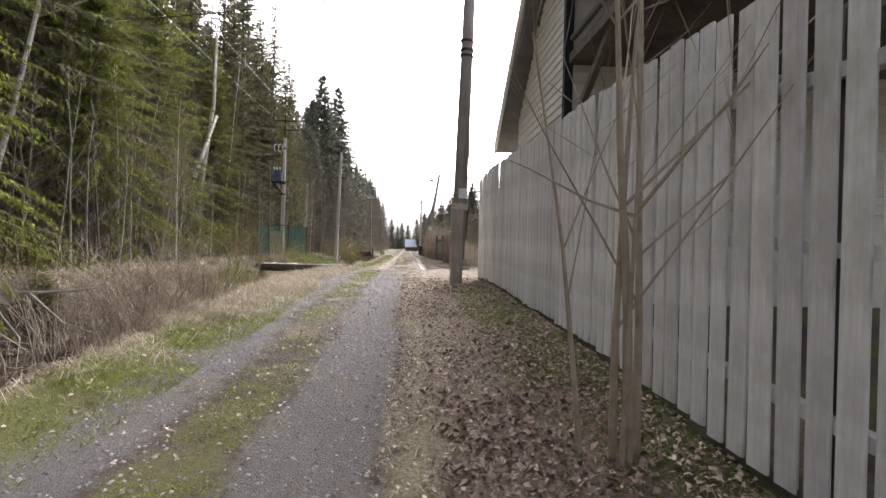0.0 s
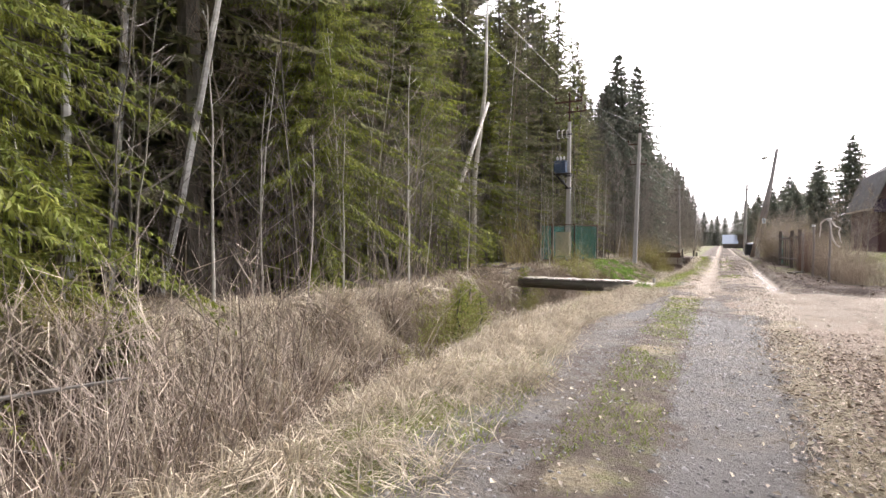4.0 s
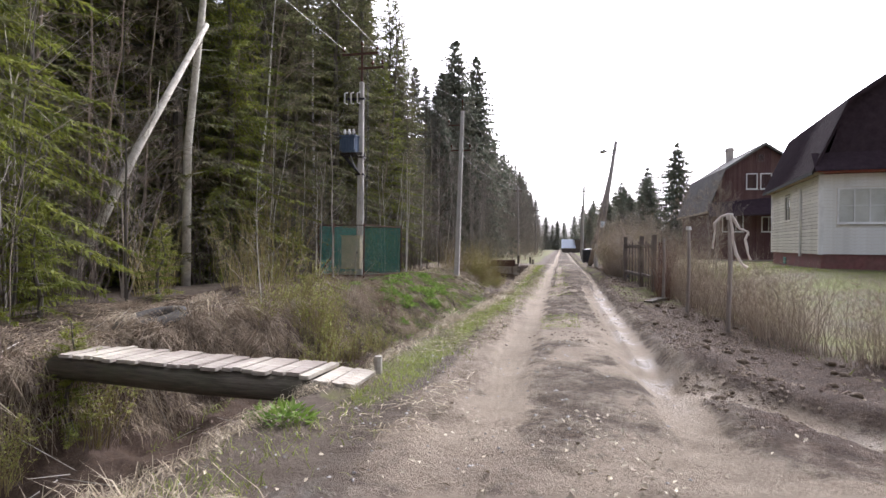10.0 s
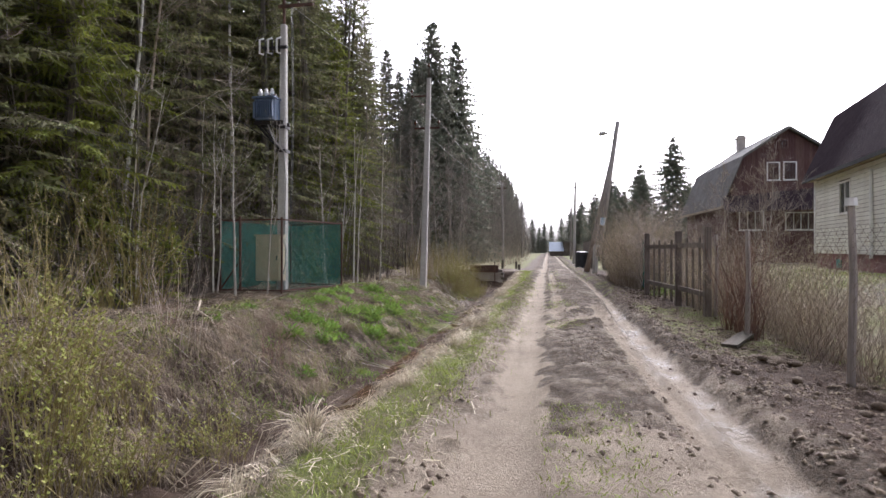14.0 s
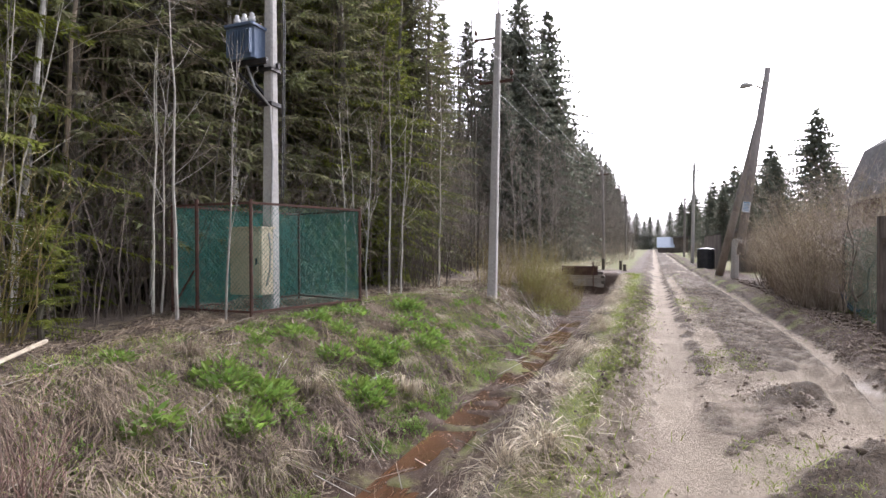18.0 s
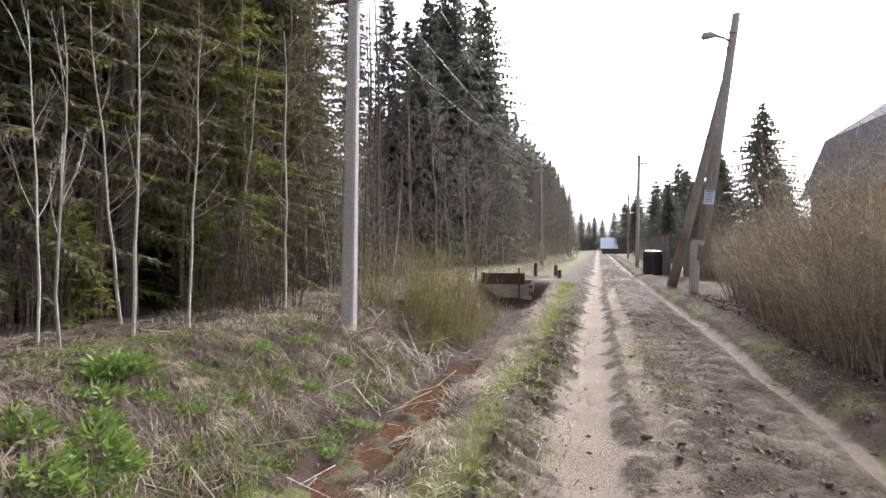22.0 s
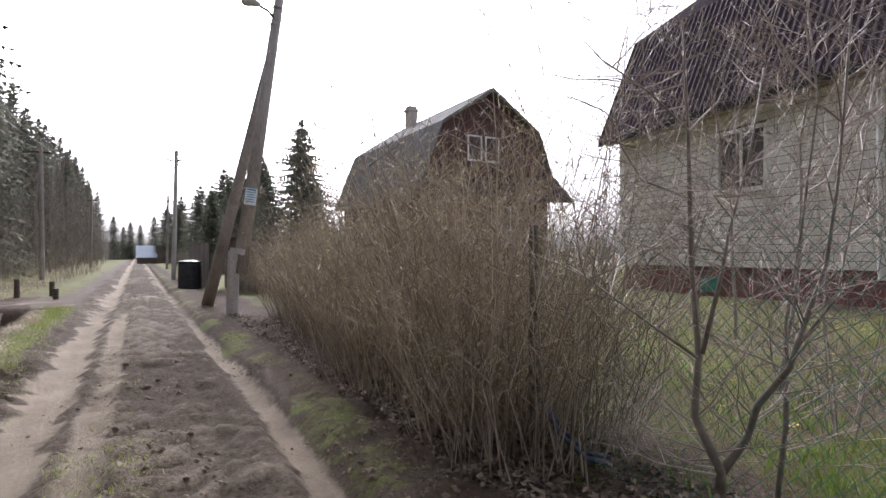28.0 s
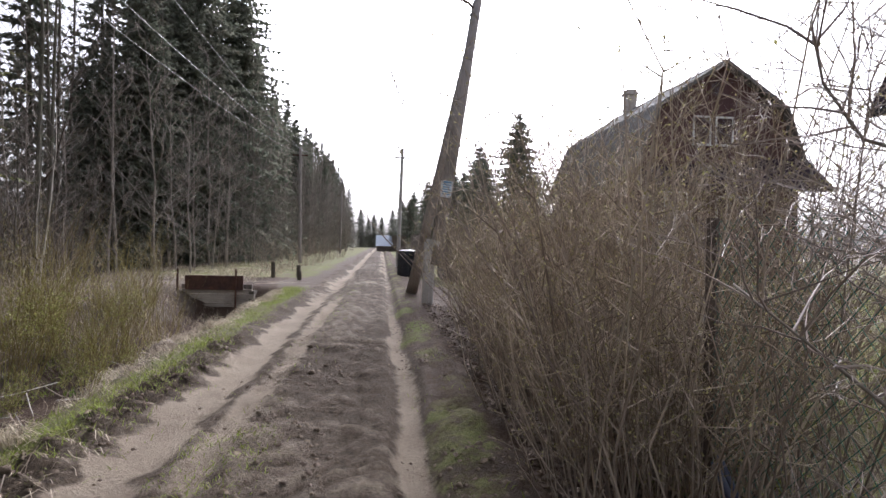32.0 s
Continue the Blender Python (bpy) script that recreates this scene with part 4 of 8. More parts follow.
THIN = [bare_tree("bare_tree", 12, 0.06, M_TWIG, "leafless grey-brown tree further along the track", 25, 0.05, 24, 3, 0.03, limb=0.24, kids=(2, 3), minr=0.013),
        bare_tree("bare_tree", 10, 0.05, M_TWIG, "leafless young aspen further along the track", 26, 0.1, 24, 3, 0.035, kids=(2, 3), minr=0.013)]
SAPLING = [bare_tree("sapling", 4.2, 0.022, M_PALE, "thin pale leafless sapling", 31, 0.3, 9, 2, 0.03, "sapling", "saplings", 0.2, 5, M_PALE, (1, 2), 0.003, 0.16),
           bare_tree("sapling", 3.0, 0.016, M_PALE, "thin pale leafless sapling", 32, 0.25, 8, 2, 0.04, "sapling", "saplings", 0.22, 5, M_PALE, (1, 2), 0.003, 0.16),
           bare_tree("sapling", 3.4, 0.018, M_BARK, "thin brown leafless sapling", 33, 0.2, 12, 2, 0.05, "sapling", "saplings", 0.24, 5, M_TWIG, (2, 3), 0.003, 0.12)]
THICKET = [bush("thicket", "brown leafless undergrowth at the forest edge", 2.6, 0.9, 34, 41, M_BRUSH, None, 0, "undergrowth", "undergrowth", 8, 0.007),
           bush("thicket", "tangled reddish-brown brushwood in dry grass", 1.5, 0.8, 40, 42, M_WHIP, None, 0, "undergrowth", "undergrowth", 6, 0.005, fan=0.6)]
WILLOW = bush("willow_bush", "yellow-brown willow bush with pale catkins", 3.4, 0.9, 70, 43, M_WILLOW, M_CATKIN, 2, "willow bush", "willow bushes", 7, 0.009, 0.035, 0.45)
GREENBUSH = bush("green_bush", "low bush with fresh yellow-green buds", 1.0, 0.5, 60, 44, M_WILLOW, M_BUD, 4, "bush", "budding bushes", 5, 0.004, 0.04, 0.5)


tr = random.Random(5)
used = set()


def in_gap(x, y):
    """The thin place in the wood where the sky shows through."""
    a = math.degrees(math.atan2(-.4 - x, y - 34.6))
    return 46 < y < 90 and 23.6 < a < 26.8


def plant(kind, i, x, y, sc, tilt=(0, 0)):
    if kind is FAR and in_gap(x, y):
        return None
    ob = kind[i]
    key = (ob.name)
    if key not in used:
        used.add(key)
        ob.matrix_world = pose(x, y, spot(x, y, -0.05), tilt[0], tilt[1], tr.uniform(0, 360)) @ Matrix.Diagonal((sc, sc, sc, 1))
        return ob
    return copy_at(ob, x, y, tr.uniform(0, 360), sc, -0.05, tilt)


# first row: the ones that stand out, then the rest
for x, y, sc in ((-7.4, 7.0, 1.0), (-8.9, 8.6, 1.05), (-8.8, 3.6, .95), (-8.3, 14.7, .85), (-9.9, 17.0, 1.0), (-9.6, 20.9, 1.0)):
    plant(NEAR, 0, x, y, sc)
for x, y, i, sc in ((-9.9, 12.8, 2, 1.25), (-10.6, 18.6, 2, 1.0), (-10.6, 22.6, 1, 1.1), (-11.4, 36.0, 0, 1.1), (-11.2, 33.8, 0, 1.0), (-10.9, 31.2, 1, .95), (-10.5, 39.2, 0, 1.0), (-10.2, 41.8, 2, .95), (-9.9, 44.4, 1, .9), (-10.6, 47.5, 0, 1.0), (-11.5, 29.5, 0, 1.0)):
    plant(FULL, i, x, y, sc)
y = -9.0
while y < 52:
    e = forest_edge(y)
    if tr.random() < (0.34 if y < 24 else 0.6):
        plant(FULL, tr.choice((0, 2, 2) if y < 24 else (0, 1, 0)), e - tr.uniform(0.8, 2.4), y, tr.uniform(.85, 1.15))
    if not 10.5 < y < 17 and (y < 24 or tr.random() < .45):
        plant(BARE, tr.choice((0, 1, 1, 2, 3)), e - tr.uniform(0, 1.8), y + tr.uniform(-.5, .5), tr.uniform(.7, 1.1), (tr.uniform(-4, 4), tr.uniform(-4, 4)))
    if tr.random() < (0.4 if y < 24 else .2) and not 11 < y < 16:
        plant(BARE, tr.choice((0, 1, 3)), e - tr.uniform(.5, 3), y + tr.uniform(-.8, .8), tr.uniform(.8, 1.1), (tr.uniform(-4, 4), tr.uniform(-4, 4)))
    y += tr.uniform(1.3, 2.2)
for x, y, sc, tl in ((-9.6, 10.4, 1.0, (0, 0)), (-10.3, 11.4, 1.05, (2, 1)), (-9.2, 11.6, .95, (-3, 9)), (-10.8, 9.4, 1.0, (0, -2)), (-11.2, 38.2, 1.0, (0, 2))):
    plant(BARE, 2, x, y, sc, tl)
DEEP = [spruce("spruce_tree", 15, 3.0, 1.2, 0.5, 0.27, 0.20, M_SPRUCE, "dense dark spruce close behind the forest edge", 7, long=1.9, subs=0, more=1)]
y = -6.0
while y < 50:
    plant(DEEP, 0, forest_edge(y) - tr.uniform(2.2, 3.4), y, tr.uniform(.8, 1.15))
    y += tr.uniform(1.9, 2.7)
BACK = [spruce("spruce_tree", 17, 3.6, 0.1, 0.55, 0.6, 0.55, M_SPRUCE, "dark spruce deep inside the forest", 9, long=2.4, subs=0)]
for dist in (9.5, 13.5, 18.0):
    y = -12.0 + dist * .1
    while y < 62:
        if not in_gap(forest_edge(y) - dist, y):
            plant(BACK, 0, forest_edge(y) - dist + tr.uniform(-.8, .8), y, tr.uniform(.85, 1.1))
        y += tr.uniform(2.0, 2.8)
for row, (a, b) in enumerate(((4.4, 6.2),)):
    y = -10 + row * 0.7
    while y < 60:
        plant(FAR, tr.choice((0, 1, 2) if row < 1 else (0, 1)), forest_edge(y) - tr.uniform(a, b), y, tr.uniform(.9, 1.2))
        y += tr.uniform(3.4, 4.6) * (1.0 if y < 44 else 1.4)
y = 60.0
while y < 175:
    e = forest_edge(y)
    if tr.random() < .5:
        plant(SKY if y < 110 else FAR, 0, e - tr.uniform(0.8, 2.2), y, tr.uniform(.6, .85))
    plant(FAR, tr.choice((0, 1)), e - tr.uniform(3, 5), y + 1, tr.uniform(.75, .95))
    y += tr.uniform(2.4, 3.6)
y = 60.0
while y < 140:
    plant(THIN, tr.choice((0, 1)), forest_edge(y) + tr.uniform(-.4, 1.2), y, tr.uniform(.85, 1.2), (tr.uniform(-3, 3), tr.uniform(-3, 3)))
    plant(THIN, tr.choice((0, 1)), forest_edge(y) + tr.uniform(1.2, 3.0), y + .7, tr.uniform(.5, .8), (tr.uniform(-3, 3), tr.uniform(-3, 3)))
    y += tr.uniform(1.6, 2.4)
for k in range(9):
    plant(BARE, tr.choice((0, 3)), -9.5 - k * 1.1, 54 + k * 2.4, tr.uniform(.8, 1.0))
for k in range(14):
    plant(THIN, tr.choice((0, 1)), -9.6 - tr.uniform(0, 4.5), 49.5 + k * .9, tr.uniform(.6, 1.0), (tr.uniform(-4, 4), tr.uniform(-4, 4)))
for x, y, sc in ((-12.2, 70, 1.0), (-13.0, 76, 1.1), (-11.6, 66, .8), (-11.2, 82, 1.0), (-14.6, 80, 1.1), (-12.4, 64, .55), (-14.5, 66, .55), (-15.5, 60, .5)):
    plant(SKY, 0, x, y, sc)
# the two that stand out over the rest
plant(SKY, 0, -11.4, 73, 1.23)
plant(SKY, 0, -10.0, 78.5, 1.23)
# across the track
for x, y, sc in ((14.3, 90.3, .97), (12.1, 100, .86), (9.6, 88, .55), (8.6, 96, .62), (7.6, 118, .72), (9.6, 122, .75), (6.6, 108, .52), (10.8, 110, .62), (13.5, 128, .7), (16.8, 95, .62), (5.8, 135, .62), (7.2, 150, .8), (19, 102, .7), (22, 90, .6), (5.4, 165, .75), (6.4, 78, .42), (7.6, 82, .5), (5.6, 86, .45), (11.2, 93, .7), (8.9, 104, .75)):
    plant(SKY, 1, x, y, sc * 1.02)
for x, y, sc in ((-1.5, 190, .62), (-3, 192, .55), (0.6, 196, .6), (-5, 188, .7), (3.5, 185, .7)):
    plant(FAR, 2, x, y, sc)

# ---------------- poles and wires ----------------
def taper_pole(geo, p0, p1, w0, w1, d0, d1, ch=0.03):
    """A concrete pole of rectangular section with cut corners."""
    p0, p1 = Vector(p0), Vector(p1)
    k = len(geo.v)
    for p, w, d in ((p0, w0, d0), (p1, w1, d1)):
        for x, y in ((w - ch, -d), (w, -d + ch), (w, d - ch), (w - ch, d), (-w + ch, d), (-w, d - ch), (-w, -d + ch), (-w + ch, -d)):
            geo.v.append((p.x + x, p.y + y, p.z))
    for i in range(8):
        j = (i + 1) % 8
        geo.f.append((k + i, k + j, k + 8 + j, k + 8 + i))
    geo.f.append(tuple(k + 8 + i for i in range(8)))


def insulator(parent, x, y, z, material, sc=1.0, name="insulator"):
    g = Geo()
    g.tube([(0, 0, -.10), (0, 0, 0)], 0.012, 5)
    g.tube([(0, 0, 0), (0, 0, .03), (0, 0, .035), (0, 0, .07), (0, 0, .075), (0, 0, .12), (0, 0, .14)], [.03, .065, .04, .055, .03, .035, .015], 9)
    return part(name, g, material, parent, "", pose(x, y, z) @ Matrix.Diagonal((sc, sc, sc, 1)), True)


def wire(name, a, b, sag, rad, material, label, seg=14):
    a, b = Vector(a), Vector(b)
    pts = [a.lerp(b, i / seg) - Vector((0, 0, sag * 4 * (i / seg) * (1 - i / seg))) for i in range(seg + 1)]
    ob = new(name, Geo().tube(pts, rad, 4).mesh(name, material, True))
    return tagged(ob, label, "power line", "overhead wires")


# transformer pole
TX, TY = -7.85, 35.35
TZ = spot(TX, TY)
tp = thing("transformer_pole", "grey concrete power pole carrying a blue transformer", "power pole", pose(TX, TY, TZ))
g = Geo()
taper_pole(g, (0, 0, -.5), (0.055, 0, 7.65), .14, .085, .13, .08)
part("shaft", g, M_CONCRETE, tp)
g = Geo()
g.tube([(0.055, 0, 7.6), (0.06, 0, 9.0)], .045, 8)
part("iron_extension", g, M_RUST, tp, "rusty iron extension")
part("crossarm", Geo().box(-.75, -.04, 8.72, .75, .04, 8.80), M_RUST, tp, "rusty iron crossarm")
part("crossarm", Geo().box(-.1, -.05, 8.15, .95, .03, 8.22), M_RUST, tp, "rusty iron crossarm")
for x, z in ((-.7, 8.9), (.06, 9.1), (.7, 8.9), (.5, 8.32), (.9, 8.32)):
    insulator(tp, x, 0, z, M_BROWNPORC, 1.2)
g = Geo()
for x in (-.42, -.2, .02):
    g.tube([(x, -.2, 7.2), (x, -.2, 6.7)], .018, 6)
part("switch_frame", g.box(-.5, -.24, 6.93, .25, -.12, 6.98), M_BLACKIRON, tp)
for x in (-.42, -.16, .10):
    g = Geo()
    g.tube([(x, -.28, 6.74), (x - .1, -.34, 6.76), (x - .1, -.34, 7.14), (x, -.28, 7.19)], [.03, .03, .03, .03], 7)
    part("fuse", g, M_PORCELAIN, tp, "white porcelain fuse", None, True)
tank = part("transformer_tank", Geo().box(-.62, -.45, 4.85, -.02, .15, 5.45, None, .05), M_BLUE, tp, "blue-grey finned transformer tank")
for k in range(9):
    x = -.58 + k * .065
    part("fin", Geo().box(x, -.53, 4.92, x + .018, -.45, 5.38), M_BLUE, tank)
for k in range(7):
    yy = -.40 + k * .08
    part("fin", Geo().box(-.70, yy, 4.92, -.62, yy + .018, 5.38), M_BLUE, tank)
part("lid", Geo().box(-.68, -.52, 5.45, .02, .2, 5.50, None, .04), M_BLUE, tank)
for x in (-.52, -.34, -.16):
    insulator(tank, x, -.3, 5.58, M_PORCELAIN, 1.3, "bushing")
for x in (-.42, -.24):
    insulator(tank, x, 0.02, 5.56, M_BROWNPORC, 1.0, "bushing")
g = Geo()
g.box(-.7, -.35, 4.74, .2, -.28, 4.84).box(-.7, .02, 4.74, .2, .09, 4.84)
g.tube([(-.62, -.31, 4.76), (.02, -.2, 4.05)], .035, 5).tube([(-.62, .05, 4.76), (.02, .1, 4.05)], .035, 5)
part("bracket", g, M_BLACKIRON, tp, "dark iron bracket")
part("band", Geo().box(-.16, -.15, 3.98, .17, .15, 4.06), M_BLACKIRON, tp)
part("band", Geo().box(-.16, -.15, 4.66, .17, .15, 4.73), M_BLACKIRON, tp)
g = Geo()
g.tube([(-.3, -.3, 4.78), (-.1, -.3, 4.3), (.15, -.17, 3.95), (.19, -.16, 3.0), (.17, -.17, 2.2), (.17, -.2, 1.5)], .022, 6)
part("cable", g, M_WIRE, tp, "pale cable")
g = Geo()
for dx in (.25, .29):
    g.tube([(dx, .05, 8.2), (dx + .02, .1, 5.5), (dx - .05, .1, 2.2)], .01, 4)
part("cable", g, M_CABLE, tp, "thin black down cables")
# cabinet on the pole
cb = thing("electric_cabinet", "faded cream steel meter cabinet on the power pole", "electric cabinet", pose(TX, TY, TZ))
body = part("body", Geo().box(-.55, -.52, .32, .20, -.16, 1.58, None, .02), M_CABINET, cb)
part("door", Geo().box(-.51, -.535, .36, .16, -.52, 1.54), M_CABINET, cb)
part("handle", Geo().box(.09, -.56, .9, .12, -.535, 1.02), M_BLACKIRON, cb)
part("top_cap", Geo().box(-.58, -.55, 1.58, .23, -.14, 1.615), M_CABINET, cb)
g = Geo()
g.tube([(.2, -.3, 1.5), (.28, -.35, 1.2), (.3, -.4, .8), (.24, -.42, .5)], .018, 5)
part("cable", g, M_WIRE, cb)

# slim concrete pole
P2 = Vector((-5.27, 42.2, spot(-5.27, 42.2)))
p2 = thing("concrete_pole", "slim grey concrete power pole on the ditch bank", "power pole", pose(P2.x, P2.y, P2.z))
g = Geo()
taper_pole(g, (0, 0, -.5), (.30, -.2, 8.35), .135, .085, .12, .08)
part("shaft", g, M_CONCRETE, p2)
part("pin", Geo().tube([(.30, -.2, 8.3), (.30, -.2, 8.75)], .02, 5), M_RUST, p2)
insulator(p2, .30, -.2, 8.8, M_BROWNPORC, 1.1)
part("crossarm", Geo().box(-.30, -.20, 6.35, .72, -.14, 6.42), M_RUST, p2)
for x in (-.26, .68):
    insulator(p2, x, -.17, 6.55, M_BROWNPORC, 1.1)
part("crossarm", Geo().box(-.42, -.25, 7.62, .3, -.19, 7.68), M_RUST, p2)
insulator(p2, -.38, -.22, 7.8, M_BROWNPORC, 1.1)

# leaning lamp pole with its strut
lp = thing("lamp_pole", "leaning brown wooden lamp pole with a strut", "street lamp", pose(1.98, 48.1, spot(1.98, 48.1)))
part("shaft", Geo().tube([(0.05, 0, .9), (.50, .15, 4), (1.01, .38, 7.42)], [.15, .135, .10], 12), M_POLEWOOD, lp, "", None, True)
part("footing", Geo().tube([(-.1, 0, -.5), (-.06, 0, 1.4)], [.13, .12], 8), M_CONCRETE, lp, "grey concrete footing")
part("strut", Geo().tube([(-.36, 3.1, -.4), (.08, 2.0, 2), (.72, .36, 5.6)], [.16, .14, .10], 10), M_POLEWOOD, lp, "", None, True)
part("band", Geo().tube([(.02, 0, 1.32), (.04, 0, 1.44)], .17, 12), M_CONCRETE, lp, "pale band")
for z in (6.5, 6.9):
    part("band", Geo().tube([(.85 + (z - 6.5) * .15, .31, z), (.855 + (z - 6.5) * .15, .31, z + .03)], .115, 10), M_WIRE, lp)
part("lamp_arm", Geo().tube([(.93, .33, 6.62), (.68, .2, 6.76), (.42, .05, 6.79)], .03, 6), M_RUST, lp)
part("lamp_head", Geo().tube([(.48, .08, 6.80), (.32, 0, 6.80), (.15, -.08, 6.75), (.08, -.1, 6.71)], [.05, .10, .105, .03], 9), M_CONCRETE, lp, "pale grey lamp head", None, True)
sg = part("notice_plate", Geo().box(.12, -.17, 2.42, .36, -.155, 2.78, pose(-.30, 0, 0, 0, 7, 0)), M_SIGN, lp, "small blue and white notice plate")
for k in range(5):
    z = 2.48 + k * .05
    part("print_bar", Geo().box(.15, -.174, z, .33 - .02 * (k % 2), -.170, z + .02, pose(-.30, 0, 0, 0, 7, 0)), M_SIGNBLUE, sg)
part("print_bar", Geo().box(.15, -.174, 2.73, .33, -.170, 2.765, pose(-.30, 0, 0, 0, 7, 0)), M_SIGNBLUE, sg)

# wooden pole by the board fence
p0 = thing("wooden_pole", "brown wooden power pole on a concrete footing beside the fence", "power pole", pose(1.22, 10.3, spot(1.22, 10.3)))
part("shaft", Geo().tube([(0, 0, .5), (.08, 0, 4), (.20, .05, 9)], [.145, .125, .095], 12), M_POLEWOOD, p0, "", None, True)
part("footing", Geo().box(-.14, -.14, -.5, .10, .12, 1.5, None, .02), M_POLEWOOD, p0)
part("band", Geo().tube([(.02, 0, 1.50), (.025, 0, 1.62)], .17, 12), M_CONCRETE, p0, "pale wire band")
part("notice", Geo().box(-.02, -.165, 1.72, .15, -.15, 1.92), M_SIGN, p0, "small pale notice")
for z in (4.6, 4.72, 4.9):
    part("band", Geo().tube([(.095, 0, z), (.097, 0, z + .035)], .14, 10), M_BLACKIRON, p0)
part("cable", Geo().tube([(.15, .05, 4.6), (.2, .1, 2.6), (.28, .08, 2.0), (.2, .05, 1.6), (.17, .02, .9)], .012, 5), M_CABLE, p0)
part("guy_wire", Geo().tube([(.16, 0, 2.2), (.46, .3, 1.4), (.2, .1, 1.2)], .012, 5), M_CABLE, p0)

# far poles
for k, (x, y, hgt, lean) in enumerate(((1.85, 69.8, 7.2, .15), (-4.6, 74, 7.8, -.1), (2.6, 96, 7.2, .1), (-4.2, 104, 7.6, .1))):
    q = thing("far_pole", "grey power pole further along the track", "power pole", pose(x, y, spot(x, y)), "far poles")
    part("shaft", Geo().tube([(0, 0, -.3), (lean, 0, hgt)], [.13, .09], 8), M_CONCRETE if k == 0 else M_POLEWOOD, q)
    part("crossarm", Geo().box(-.5 + lean, -.04, hgt - .6, .5 + lean, .04, hgt - .52), M_RUST, q)

for dx, z in ((-.7, 8.98), (.7, 8.98)):
    wire("power_line", (TX + dx, TY, TZ + z), (-7.4 + dx, -14, 9.6), .5, .007, M_ALU, "overhead wire along the forest edge")
wire("power_line", (TX + .7, TY, TZ + 8.98), (P2.x + .68, P2.y, P2.z + 6.65), .1, .006, M_ALU, "wire between two power poles")
wire("power_line", (TX + .06, TY, TZ + 9.2), (P2.x + .3, P2.y, P2.z + 8.9), .1, .006, M_ALU, "wire between two power poles")
wire("power_line", (TX - .7, TY, TZ + 8.98), (P2.x - .38, P2.y, P2.z + 7.9), .1, .006, M_ALU, "wire between two power poles")
for dx, z in ((.68, 6.65), (.3, 8.9), (-.26, 6.65)):
    wire("power_line", (P2.x + dx, P2.y, P2.z + z), (-4.6 + dx * .7, 74, 7.4), .5, .006, M_ALU, "wire along the track")
wire("power_line", (TX - .1, TY - .3, TZ + 4.2), (-13.5, 33, 8.6), .1, .012, M_CABLE, "black stay cable running into the trees")
wire("power_line", (1.5, 10.3, 6.6), (-9.5, 14.5, 6.8), .25, .011, M_CABLE, "black wire crossing the track")

# ---------------- green wire enclosure round the pole ----------------
def chainlink(x0, z0, x1, z1, cell, rad):
    """Crossed wires in the plane y = 0."""
    g = Geo()
    W, Hh = x1 - x0, z1 - z0
    for sgn in (1, -1):
        k = -Hh
        while k < W:
            a, b = max(k, 0.0), min(k + Hh, W)
            if b - a > .01:
                za, zb = a - k, b - k
                if sgn > 0:
                    p, q = (x0 + a, 0, z0 + za), (x0 + b, 0, z0 + zb)
                else:
                    p, q = (x0 + a, 0.003, z1 - za), (x0 + b, 0.003, z1 - zb)
                g.tube([p, q], rad, 3, False)
            k += cell
    return g


EN = thing("wire_enclosure", "rusty-framed enclosure of dark green wire mesh on the bank", "wire enclosure")
corners = [(-8.95, 34.0), (-7.15, 33.95), (-6.5, 36.5), (-8.5, 37.2)]
cz = [spot(x, y) for x, y in corners]
top = TZ + 1.98
for i in range(4):
    a, b = Vector((*corners[i], 0)), Vector((*corners[(i + 1) % 4], 0))
    d = b - a
    ang = math.degrees(math.atan2(d.y, d.x))
    zb = min(cz[i], cz[(i + 1) % 4]) + .12
    m = pose(a.x, a.y, 0, 0, 0, ang)
    pan = part("mesh_panel", chainlink(.03, zb, d.length - .03, top, .085, .0036), M_GREENMESH, EN, "dark green wire mesh", m)
    part("rail", Geo().box(0, -.02, top - .02, d.length, .02, top + .02), M_RUST, EN, "", m)
    part("rail", Geo().box(0, -.02, zb - .03, d.length, .02, zb + .01), M_RUST, EN, "", m)
    part("post", Geo().tube([(0, 0, cz[i] - .4), (0, 0, top + .06)], .03, 7), M_RUST, EN, "", pose(a.x, a.y, 0))
    if i in (2, 3):
        part("netting", chainlink(.06, zb + .03, d.length - .05, top - .03, .05, .0046), M_GREENNET, EN, "dark green netting", m)
part("gate_post", Geo().tube([(-8.35, 33.97, cz[0] - .3), (-8.35, 33.97, top + .1)], .035, 7), M_RUST, EN)
part("brace", Geo().tube([(-8.9, 33.97, cz[0] + .1), (-8.4, 33.95, cz[0] + .75)], .02, 5), M_RUST, EN)

# ---------------- board fence at the start ----------------
bf = thing("board_fence", "tall weathered grey-white board fence", "fence", pose(1.86, 0, 0))
pr = random.Random(3)
yy = -1.6
pick_mesh = []
for k in range(6):
    w = .128 + .005 * k
    g = Geo().box(-.011, -w / 2, 0, .011, w / 2, 2.2, None, .006)
    pick_mesh.append((w, g.mesh("picket", M_FENCE)))
while yy < 11.5:
    w, me = pick_mesh[pr.randrange(6)]
    gap = pr.choice((.018, .024, .03, .036)) if yy > 3.2 else pr.choice((.03, .036, .044))
    yc = yy + w / 2
    part("picket", me, None, bf, "", pose(-.032 + pr.uniform(-.004, .004), yc, spot(1.86, yc) + .06 + pr.uniform(-.02, .02), pr.uniform(-.5, .5), pr.uniform(-.4, .4), pr.uniform(-1.5, 1.5)))
    yy += w + gap
